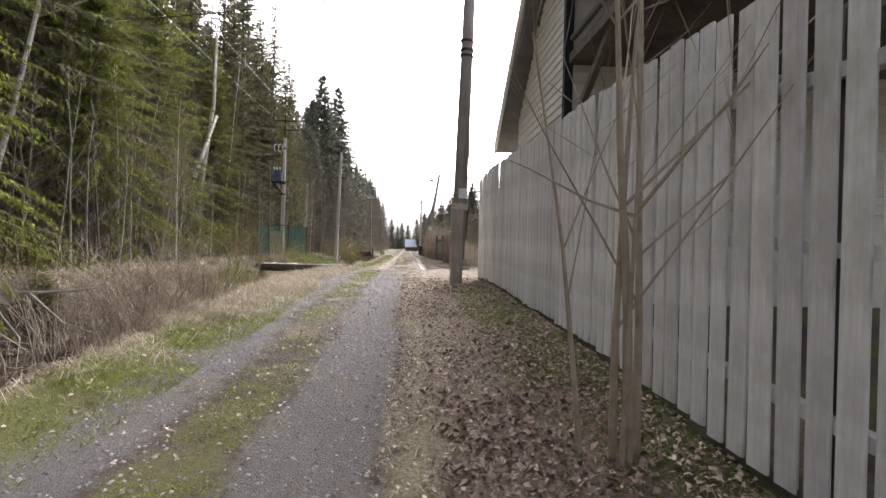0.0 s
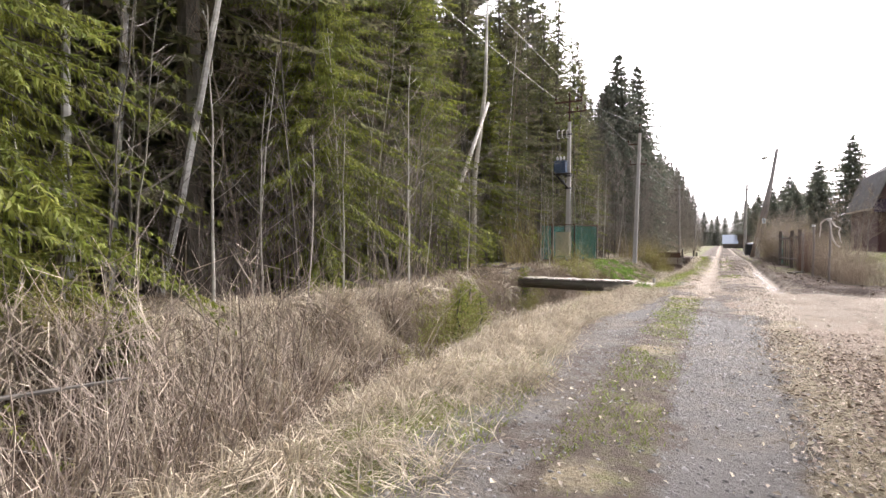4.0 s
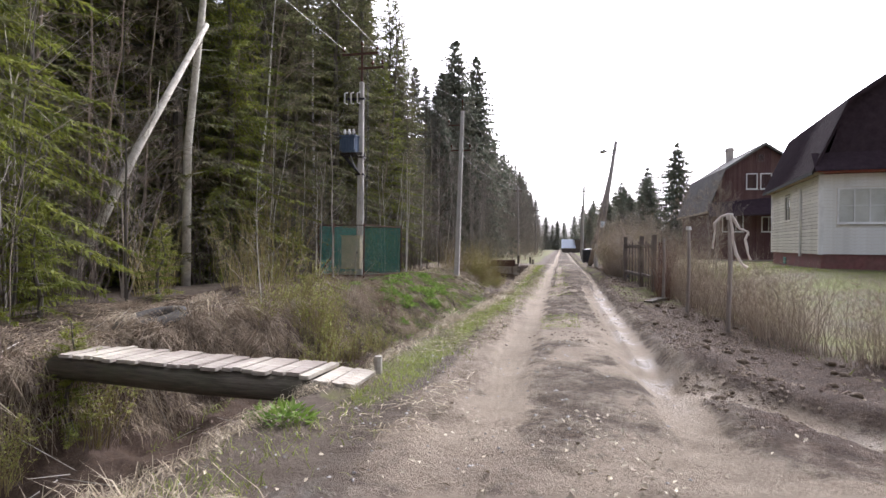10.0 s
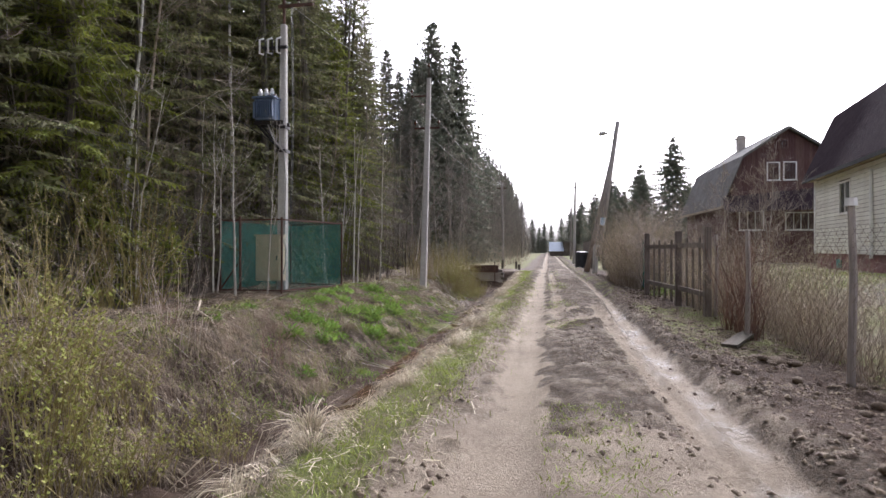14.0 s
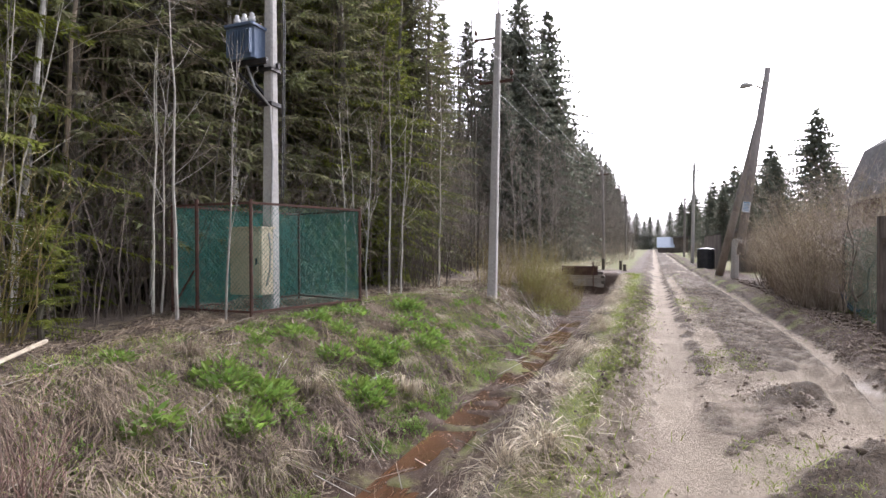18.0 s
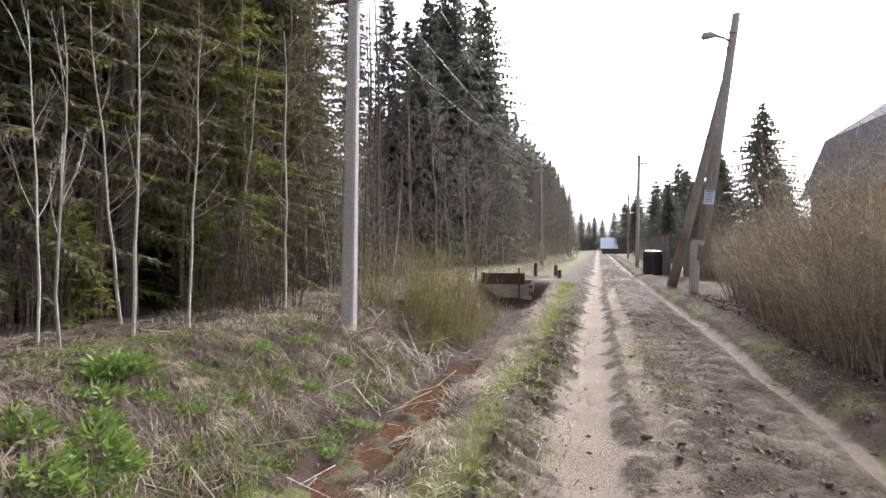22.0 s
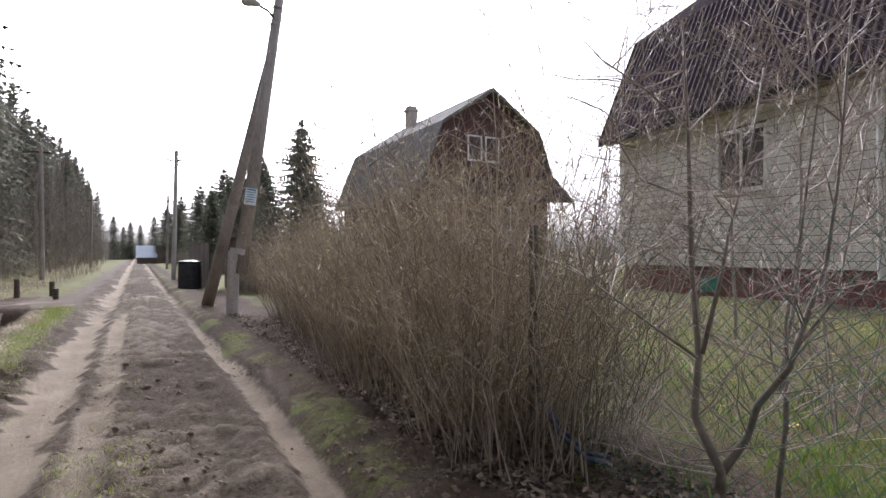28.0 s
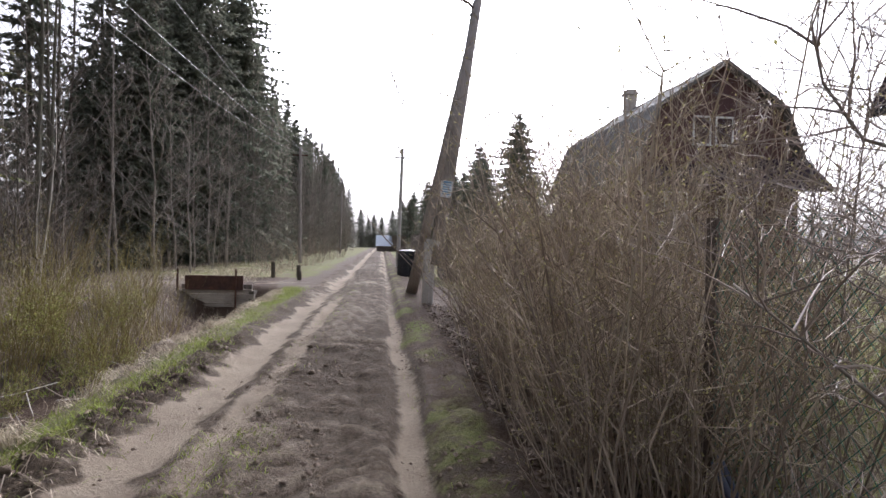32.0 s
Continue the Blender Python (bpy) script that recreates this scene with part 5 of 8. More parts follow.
for z in (.42, 1.1, 1.8):
    g = Geo()
    for k in range(5):
        a, b = -1.6 + k * 2.62, -1.6 + (k + 1) * 2.62
        g.tube([(0.01, a, spot(1.86, a) + z), (0.01, b, spot(1.86, b) + z)], .042, 4)
    part("rail", g, M_FENCE, bf)
for k in range(5):
    a = -1.4 + k * 2.6
    part("post", Geo().tube([(.07, a, spot(1.9, a) - .3), (.07, a, spot(1.9, a) + 2.05)], .055, 8), M_OLDWOOD, bf)
for k in range(6):
    a, b = -1.6 + k * 2.2, -1.6 + (k + 1) * 2.2 - .02
    part("kickboard", Geo().box(-.03, a, spot(1.86, a + 1) - .05, .0, b, spot(1.86, a + 1) + .075), M_FENCE_WET, bf)

# ---------------- houses ----------------
def frame_of(origin, ang):
    return pose(origin[0], origin[1], origin[2], 0, 0, ang)


def siding(parent, x0, x1, z0, z1, y, step, material, holes=(), tilt=4.0):
    """Lapped boards on the plane y, each one a piece."""
    z = z0
    cache = {}
    while z < z1 - .02:
        h = min(step, z1 - z)
        runs = [(x0, x1)]
        for hx0, hx1, hz0, hz1 in holes:
            if z + h > hz0 + .01 and z < hz1 - .01:
                nxt = []
                for a, b in runs:
                    if hx0 > a:
                        nxt.append((a, min(b, hx0)))
                    if hx1 < b:
                        nxt.append((max(a, hx1), b))
                runs = nxt
        for a, b in runs:
            if b - a < .03:
                continue
            key = (round(b - a, 2), round(h, 3))
            if key not in cache:
                cache[key] = Geo().box(0, -.018, 0, b - a, 0.006, h - .016, pose(0, 0, 0, tilt, 0, 0)).mesh("board", material)
            part("board", cache[key], None, parent, "", pose(a, y, z))
        z += step


def window(parent, x0, x1, z0, z1, y, bars=(1, 1), frame_mat=None, curtain=True):
    fm = frame_mat or M_WHITE
    w = part("window", Geo().box(x0, y + .10, z0, x1, y + .12, z1), M_CURTAIN if curtain else M_DIM, parent, "window with pale curtain behind glass" if curtain else "dark window")
    pane = part("pane", Geo().box(x0, y - .005, z0, x1, y + .003, z1), M_GLASS, w)
    pane.visible_shadow = False
    t = .06
    g = Geo()
    g.box(x0 - t, y - .04, z0 - t, x1 + t, y + .02, z0).box(x0 - t, y - .04, z1, x1 + t, y + .02, z1 + t)
    g.box(x0 - t, y - .04, z0, x0, y + .02, z1).box(x1, y - .04, z0, x1 + t, y + .02, z1)
    part("window_frame", g, fm, w)
    for k in range(bars[0]):
        x = x0 + (x1 - x0) * (k + 1) / (bars[0] + 1)
        part("glazing_bar", Geo().box(x - .02, y - .03, z0, x + .02, y + .01, z1), fm, w)
    for k in range(bars[1]):
        z = z0 + (z1 - z0) * (k + 1) / (bars[1] + 1)
        part("glazing_bar", Geo().box(x0, y - .028, z - .015, x1, y + .008, z + .015), fm, w)
    part("window_sill", Geo().box(x0 - .1, y - .09, z0 - t - .03, x1 + .1, y - .04, z0 - t), fm, w)
    return w


def corrugated(p, along, slope, L, S, wave=.09, amp=.018, thick=.006):
    """A wavy sheet from corner p: waves run along 'along' (length L), down 'slope' (length S)."""
    along, slope, p = Vector(along).normalized(), Vector(slope).normalized(), Vector(p)
    nrm = along.cross(slope).normalized()
    if nrm.z < 0:
        nrm = -nrm
    g = Geo()
    nw = int(L / wave) * 4
    for j in (0, 1):
        for i in range(nw + 1):
            a = L * i / nw
            q = p + along * a + slope * (S * j) + nrm * (amp * math.sin(2 * math.pi * a / wave))
            g.v.append(tuple(q))
            q = q - nrm * thick
            g.v.append(tuple(q))
    row = 2 * (nw + 1)
    for i in range(nw):
        a = 2 * i
        g.f.append((a, a + 2, row + a + 2, row + a))
        g.f.append((a + 1, row + a + 1, row + a + 3, a + 3))
        g.f.append((a, a + 1, a + 3, a + 2))
        g.f.append((row + a, row + a + 2, row + a + 3, row + a + 1))
    return g


def gambrel(name, label, m, W, D, z_base, z_eave, knee, ridge, wall_mat, roof_mat, plinth_mat, board_step, sides, over=.45, eave_drop=0.0, gable_mat=None, wave=.14):
    """A house with a mansard-shaped gable. Local frame: x along the road-side wall, y away from the road; knee = (inset, z), ridge = z at the middle of the depth D."""
    h = thing(name, label, "house", m)
    core = Geo()
    core.box(0.02, 0.02, z_base, W - .02, D - .02, z_eave)
    walls = part("wall", core, wall_mat, h)
    if plinth_mat:
        part("plinth", Geo().box(.05, .05, -.3, W - .05, D - .05, z_base), plinth_mat, h, "red-painted plinth")
    ki, kz = knee
    prof = [(-.35, z_eave - eave_drop), (ki, kz), (D / 2, ridge), (D - ki, kz), (D + .35, z_eave - eave_drop)]
    # gable walls
    for x in (0.0, W - .06):
        g = Geo()
        pts = [(0.02, z_eave - .01), (ki + .02, kz - .06), (D / 2, ridge - .08), (D - ki - .02, kz - .06), (D - .02, z_eave - .01)]
        k = len(g.v)
        for xx in (x, x + .06):
            g.v.extend((xx, y, z) for y, z in pts)
        nn = len(pts)
        g.f.append(tuple(range(nn)))
        g.f.append(tuple(reversed(range(nn, 2 * nn))))
        for i in range(nn):
            j = (i + 1) % nn
            g.f.append((i, nn + i, nn + j, j))
        part("gable", g, gable_mat or wall_mat, h)
    roof = part("roof", Geo().box(-over + .1, D / 2 - .1, ridge - .06, W + over - .1, D / 2 + .1, ridge + .015), roof_mat, h)
    for (ya, za), (yb, zb) in zip(prof, prof[1:]):
        S = math.hypot(yb - ya, zb - za)
        part("roof_sheet", corrugated((-over, yb, zb + .03), (1, 0, 0), (0, ya - yb, za - zb) if zb > za else (0, yb - ya, zb - za), W + 2 * over, S, wave, .013) if zb > za else
             corrugated((-over, ya, za + .03), (1, 0, 0), (0, yb - ya, zb - za), W + 2 * over, S, wave, .013), roof_mat, roof)
        for x in (-over, W + over - .03):
            g = Geo()
            k = len(g.v)
            for xx in (x, x + .03):
                g.v.extend([(xx, ya, za - .12), (xx, yb, zb - .12), (xx, yb, zb + .01), (xx, ya, za + .01)])
            g.f.extend([(0, 1, 2, 3), (7, 6, 5, 4), (0, 4, 5, 1), (3, 2, 6, 7), (1, 5, 6, 2), (0, 3, 7, 4)])
            part("barge_board", g, roof_mat, roof)
    part("soffit", Geo().box(-over + .03, -.34, z_eave - eave_drop - .05, W + over - .03, .0, z_eave - eave_drop - .02), M_SOFFIT, roof)
    part("fascia", Geo().box(-over + .03, -.37, z_eave - eave_drop - .10, W + over - .03, -.345, z_eave - eave_drop + .02), M_DARK if roof_mat is M_ROOF else M_SOFFIT, roof)
    return h, walls, roof


# cream house behind the wire fence: local x runs away along the road, y away from the road
A0, A1 = Vector((9.0, 37.0, 0)), Vector((10.15, 45.0, 0))
W1 = (A1 - A0).length
ang1 = math.degrees(math.atan2((A1 - A0).y, (A1 - A0).x))
# mirrored frame: x from the far corner to the near one, so that y points away from the road
m1 = Matrix.Translation((A1.x, A1.y, 0.1)) @ Matrix.Rotation(radians(ang1 + 180), 4, "Z")
D1 = 7.6
h1, wall1, roof1 = gambrel("cream_house", "cream-sided house with brown mansard roof and red plinth", m1, W1, D1, 1.12, 3.98, (.75, 6.55), 8.7, M_OLDWOOD, M_ROOF, M_PLINTH, .13, None, .45, -.05, M_ROOF)
siding(wall1, -.01, W1 + .01, 1.12, 3.98, 0.0, .135, M_SIDING, [(2.75, 3.8, 2.5, 3.62)], 9.0)
window(wall1, 2.8, 3.75, 2.55, 3.57, 0.0, (1, 0), M_SIDING, False)
part("cellar_window", Geo().box(2.3, .02, .62, 2.75, .055, .92), M_GREENMESH, h1, "small green cellar window")
part("drainpipe", Geo().tube([(5.6, -.06, 1.0), (5.6, -.06, 3.7)], .05, 8), M_WHITE, h1, "pale drainpipe")
for x in (-.03, W1 - .09):
    part("corner_board", Geo().box(x, -.05, 1.1, x + .12, -.02, 3.98), M_WHITE, h1)
# its near gable side
south = thing_wall = part("side_wall", Geo().box(W1 - .02, .02, 1.12, W1 + .0, D1 - .02, 3.98), M_SIDING, h1)
gm = pose(W1 + .004, 0, 0, 0, 0, 90)
side_holder = part("side_cladding", Geo().box(0, -.002, 1.12, D1, .0, 3.98), M_SIDING, h1, "white lapped boards", gm)
siding(side_holder, .0, D1, 1.12, 3.98, -.004, .12, M_WHITE, [(.47, 2.03, 2.17, 3.5)])
window(side_holder, .57, 1.93, 2.27, 3.42, -.004, (2, 1), M_WHITE, False)
part("corner_board", Geo().box(W1 + .0, -.03, 1.1, W1 + .035, .10, 3.98), M_WHITE, h1)
part("red_trim", Geo().box(W1 + .02, -.2, 4.0, W1 + .5, D1 + .2, 4.06), M_REDTRIM, h1, "red trim over the side wall")
part("lower_roof", Geo().quad((W1 + .0, -.3, 4.75), (W1 + .62, -.3, 4.05), (W1 + .62, D1 + .3, 4.05), (W1, D1 + .3, 4.75)).quad((W1 + .0, -.3, 4.72), (W1, D1 + .3, 4.72), (W1 + .62, D1 + .3, 4.02), (W1 + .62, -.3, 4.02)), M_ROOF, h1)
chs = thing("chimney", "pale brick chimney with cap on the cream house", "chimney", m1)
ch = part("flue", Geo().box(W1 - 2.6, D1 / 2 - .3, 7.9, W1 - 2.0, D1 / 2 + .3, 9.5), M_BRICK, chs)
part("cap", Geo().box(W1 - 2.7, D1 / 2 - .4, 9.5, W1 - 1.9, D1 / 2 + .4, 9.62), M_BRICK, chs)

# red-brown house beyond: its gable faces the walker
RW, RD = 9.2, 6.3
m2 = Matrix.Translation((9.75, 64.0, .1)) @ Matrix.Rotation(radians(-90), 4, "Z")
h2, wall2, roof2 = gambrel("red_house", "red-brown boarded house with grey mansard roof", m2, RW, RD, .5, 3.7, (.75, 6.55), 8.15, M_RED, M_ROOF_GREY, M_CONCRETE, .2, None, .4, 0.0, M_RED, .2)
fm2 = pose(RW + .002, 0, 0, 0, 0, 90)
face2 = part("gable_cladding", Geo().box(.05, -.02, .5, RD - .05, -.001, 3.7), M_RED, h2, "upright red-brown boards", fm2)
bd = {}
for k in range(44):
    yb = .1 + k * .14
    if yb > RD - .15:
        break
    t = yb + .06
    topz = np.interp(t, [0, .75, RD / 2, RD - .75, RD], [3.7, 6.45, 8.0, 6.45, 3.7])
    part("board", Geo().box(yb, -.04, .5, yb + .13, -.02, float(topz)), M_RED, face2)
window(face2, 2.15, 2.72, 5.22, 6.15, -.045, (0, 0), M_WHITE)
window(face2, 3.0, 3.58, 5.22, 6.15, -.045, (0, 0), M_WHITE)
window(face2, 2.75, 3.15, 7.0, 7.45, -.045, (0, 0), M_RED)
window(face2, .7, 1.9, 2.4, 3.4, -.045, (2, 0), M_WHITE)
window(face2, 3.1, 4.6, 2.4, 3.3, -.045, (3, 0), M_WHITE)
part("porch_roof", Geo().quad((-.5, -1.5, 3.35), (RD + .2, -1.5, 3.55), (RD + .2, 0, 4.9), (-.2, 0, 4.3)).quad((-.5, -1.5, 3.28), (-.2, 0, 4.23), (RD + .2, 0, 4.83), (RD + .2, -1.5, 3.48)), M_ROOF, face2, "dark porch roof")
ch2 = thing("chimney", "pale brick chimney with cap on the red house", "chimney", pose(12.75, 61.9, 0))
part("flue", Geo().box(-.24, -.24, 6.9, .24, .24, 8.95), M_BRICK, ch2)
part("cap", Geo().box(-.32, -.32, 8.95, .32, .32, 9.05), M_BRICK, ch2)
part("flue_top", Geo().box(-.22, -.22, 9.05, .22, .22, 9.2), M_BRICK, ch2)

# house behind the board fence at the start: its gable looks on the track
h3 = thing("fence_house", "pale boarded house with steep roof close behind the board fence", "house", pose(0, 0, 0))
rz, ry0, ry1, rym = 6.75, 2.75, 11.45, 6.98
g = Geo()
prof3 = [(7.2, -.1), (10.6, -.1), (10.6, 3.65), (7.2, 6.4)]
for x in (2.5, 8.5):
    g.v.extend((x, y, z) for y, z in prof3)
g.f.extend([(0, 3, 2, 1), (4, 5, 6, 7), (0, 1, 5, 4), (1, 2, 6, 5), (2, 3, 7, 6), (3, 0, 4, 7)])
w3 = part("wall", g, M_SIDING, h3)
z = 1.7
while z < 6.3:
    ye = min(10.6, 7.2 + (6.4 - z) / .81)
    if ye < 7.4:
        break
    part("board", Geo().box(-.012, 0, 0, .012, ye - 7.24, .136), M_SIDING, w3, "", pose(2.475, 7.24, z, 0, 9, 0))
    if z < 3.7:
        part("board", Geo().box(0, -.012, 0, 5.9, .012, .136), M_SIDING, w3, "", pose(2.55, 7.175, z, -9, 0, 0))
    z += .14
part("corner_board", Geo().box(2.44, 7.1, -.1, 2.56, 7.22, 6.3), M_DARK, h3, "dark brown corner board")
part("balcony_floor", Geo().box(2.5, 4.4, 3.78, 8.5, 7.16, 3.92), M_OLDWOOD, h3, "dark balcony floor")
for x in (2.6, 5.4, 8.3):
    part("brace", Geo().tube([(x, 7.16, 2.85), (x, 5.6, 3.8)], .06, 4), M_OLDWOOD, h3, "dark wooden brace")
part("balcony_rail", Geo().tube([(2.55, 4.5, 4.15), (2.55, 7.1, 4.15)], .05, 6), M_ROOF_GREY, h3)
for ya, za in ((ry0, 3.35), (ry1, 3.2)):
    g = Geo()
    k = 0
    for x in (2.14, 8.9):
        g.v.extend([(x, ya, za), (x, rym, rz), (x, rym, rz + .14), (x, ya, za + .14)])
    g.f.extend([(0, 1, 2, 3), (7, 6, 5, 4), (0, 4, 5, 1), (3, 2, 6, 7), (0, 3, 7, 4), (1, 5, 6, 2)])
    part("roof", g, M_ROOF_GREY, h3, "boarded roof slope")
    g = Geo()
    for x in (2.1, 2.14):
        g.v.extend([(x, ya, za - .06), (x, rym, rz - .06), (x, rym, rz + .18), (x, ya, za + .18)])
    g.f.extend([(0, 1, 2, 3), (7, 6, 5, 4), (0, 4, 5, 1), (3, 2, 6, 7), (0, 3, 7, 4), (1, 5, 6, 2)])
    part("barge_board", g, M_SIDING, h3)
shed3 = thing("garden_shed", "dark boarded shed behind the board fence", "shed", pose(0, 0, 0))
part("wall", Geo().box(3.4, -3.5, -.2, 6.5, 2.4, 2.6), M_OLDWOOD, shed3)
part("roof", Geo().box(3.1, -3.8, 2.6, 6.8, 2.7, 2.75), M_ROOF_GREY, shed3)

# far buildings
fh = thing("far_house", "far low house with a pale blue roof", "house", pose(1.2, 128, 0))
part("wall", Geo().box(-1.2, 0, 0, 1.3, 4, 1.0), M_OLDWOOD, fh)
part("roof", Geo().quad((-1.35, -.3, .9), (1.45, -.3, .9), (1.45, 2, 2.7), (-1.35, 2, 2.7)).quad((-1.35, 4.3, .9), (-1.35, 2, 2.7), (1.45, 2, 2.7), (1.45, 4.3, .9)), M_SHEET, fh)
part("side_room", Geo().box(1.3, .5, 0, 3.6, 4, 2.6), M_OLDWOOD, fh)
part("side_roof", Geo().box(1.0, .2, 2.6, 3.9, 4.2, 2.8), M_ROOF_GREY, fh)
sh = thing("shed", "dark wooden shed beside the track", "shed", pose(4.6, 58, 0))
part("wall", Geo().box(-1.2, 0, 0, 1.6, 3, 2.1), M_OLDWOOD, sh)
part("roof", Geo().box(-1.4, -.2, 2.1, 1.8, 3.2, 2.22), M_ROOF_GREY, sh)
bn = thing("water_tank", "black plastic tank with lid beside the track", "tank", pose(2.05, 61.3, spot(2.05, 61.3)))
part("body", Geo().tube([(0, 0, 0), (0, 0, .05), (0, 0, 1.0), (0, 0, 1.1)], [.42, .46, .46, .42], 14), M_TANK, bn)
part("lid", Geo().tube([(0, 0, 1.1), (0, 0, 1.15), (0, 0, 1.22)], [.47, .47, .2], 14), M_TANK, bn)
for z in (.35, .7):
    part("rib", Geo().tube([(0, 0, z), (0, 0, z + .05)], .48, 14), M_TANK, bn)
bf2 = thing("dark_fence", "dark board fence behind the tank", "fence", pose(2.7, 0, 0))
for k in range(34):
    yb = 60 + k * .3
    part("board", Geo().box(-.02, yb, -.1, .02, yb + .27, 1.9 + .05 * (k % 3)), M_OLDWOOD, bf2)

# ---------------- garden fences ----------------
wf = thing("wire_fence", "old wire fence on rough wooden posts along the garden", "fence")
posts = [(2.38, 23.75, 1.7), (2.3, 26.1, 1.6), (2.3, 28.7, 1.5), (2.6, 31.2, 1.5)]
for k, (x, yq, hgt) in enumerate(posts):
    z = spot(x, yq)
    part("post", Geo().tube([(0, 0, -.4), (.03, 0, hgt * .6), (.02, .02, hgt)], [.036, .033, .03], 8), M_POLEWOOD, wf, "", pose(x, yq, z))
    if k in (0, 1):
        part("post_cap", Geo().tube([(.02, .02, hgt), (.02, .02, hgt + .07)], [.055, .045], 8), M_WHITE, wf, "white cap", pose(x, yq, z))
for (xa, ya, _), (xb, yb, _) in zip(posts, posts[1:]):
    d = Vector((xb - xa, yb - ya))
    za = spot(xa, ya)
    part("wire_mesh", chainlink(0.05, .1, d.length - .05, 1.42, .12, .0014), M_RUST, wf, "sagging rusty wire mesh", pose(xa, ya, za, 0, 0, math.degrees(math.atan2(d.y, d.x))))
rag = thing("rag", "pale torn rag strips tied on a fence post", "rag", pose(2.38, 23.75, spot(2.38, 23.75)))
rr = random.Random(9)
for k, run in enumerate((((0, -.02, 1.76), (-.12, -.03, 1.72), (-.22, -.02, 1.62), (-.235, 0, 1.5), (-.24, .01, 1.36), (-.24, .01, 1.24)),
                         ((0, -.04, 1.74), (.04, -.07, 1.55), (.06, -.07, 1.36), (.12, -.06, 1.16), (.20, -.05, 1.02), (.29, -.05, .96)),
                         ((.02, -.03, 1.74), (.10, -.04, 1.64), (.18, -.04, 1.54), (.28, -.03, 1.50), (.31, -.03, 1.44)),
                         ((.31, -.03, 1.50), (.27, -.03, 1.38), (.27, -.04, 1.28), (.31, -.04, 1.16), (.36, -.03, 1.08)))):
    g = Geo()
    w = (.024, .026, .024, .021)[k]
    g.tube([Vector((q[0] * .85, q[1], q[2])) + Vector((rr.uniform(-.012, .012), rr.uniform(-.01, .01), 0)) for q in run], [w * rr.uniform(.55, 1.1) for q in run], 5)
    part("strip", g, M_RIBBON, rag)
part("knot", Geo().tube([(.02, .02, 1.68), (.02, .02, 1.75)], [.05, .05], 8), M_RIBBON, rag)

gf = thing("garden_gate_fence", "dark brown plank garden fence with gate posts", "fence")
gpts = [(2.5, 31.3), (2.42, 33.2), (2.2, 35.7)]
for (xa, ya), (xb, yb) in zip(gpts, gpts[1:]):
    d = Vector((xb - xa, yb - ya))
    m = pose(xa, ya, spot(xa, ya), 0, 0, math.degrees(math.atan2(d.y, d.x)))
    part("post", Geo().box(-.06, -.06, -.4, .06, .06, 1.62, None, .015), M_OLDWOOD, gf, "", m)
    if ya < 35:
        for z in (.35, 1.25):
            part("rail", Geo().box(0, -.03, z, d.length, .03, z + .09), M_OLDWOOD, gf, "", m)
        nb = int(d.length / .42)
        for k in range(nb):
            x = .1 + k * (d.length - .2) / nb
            part("slat", Geo().box(x, -.05, .05, x + .10, -.03, 1.40 + .05 * (k % 2)), M_OLDWOOD, gf, "", m)
part("post", Geo().box(-.06, -.06, -.4, .06, .06, 1.62, None, .015), M_OLDWOOD, gf, "", pose(2.2, 35.7, spot(2.2, 35.7)))
cf = thing("chain_link_fence", "green-grey chain-link garden fence with rough posts", "fence")
cp = [(2.22, 35.75), (2.58, 38.75), (2.75, 41.5), (3.0, 44.5)]
for (xa, ya), (xb, yb) in zip(cp, cp[1:]):
    d = Vector((xb - xa, yb - ya))
    m = pose(xa, ya, spot(xa, ya), 0, 0, math.degrees(math.atan2(d.y, d.x)))
    part("mesh_panel", chainlink(0, .06, d.length, 1.5, .08 if ya < 38 else .12, .0015), M_GREENMESH if ya < 38 else M_WIRE, cf, "", m)
    if ya < 40:
        part("post", Geo().tube([(0, 0, -.4), (.02, 0, 1.52)], [.036, .034], 8), M_OLDWOOD, cf, "", m)

# ---------------- foot bridge ----------------
fb = thing("foot_bridge", "grey plank foot bridge over the ditch on dark logs", "foot bridge")
B0, B1 = Vector((-1.78, 19.52, .29)), Vector((-4.92, 19.74, .24))
bd_ = B1 - B0
Lb = bd_.length
mb = pose(B0.x, B0.y, B0.z, 0, 0, math.degrees(math.atan2(bd_.y, bd_.x)))
br = random.Random(4)
for s in (-.18, .18):
    part("log", Geo().tube([(.15, s, -.14), (Lb * .5, s, -.15), (Lb + .3, s, -.13)], [.11, .12, .115], 9), M_LOG, fb, "dark rotten log", mb, True)
x = 0.0
while x < Lb:
    w = br.uniform(.10, .16)
    ln = br.uniform(.25, .30)
    sl = .05 if x < .4 else 0.0
    part("plank", Geo().box(0, -ln, -.016, w - .012, ln, .018, None, .006), M_PLANK, fb, "", mb @ pose(x, br.uniform(-.04, .04), br.uniform(-.006, .012) - sl, br.uniform(-1, 1), br.uniform(-2, 2) - (6 if x < .3 else 0), br.uniform(-2.2, 2.2)))
    x += w + br.choice((0, .005, .02))
part("stake", Geo().tube([(.05, -.42, -.5), (.05, -.42, .08)], .04, 7), M_PALE, fb, "pale peeled stake", mb)

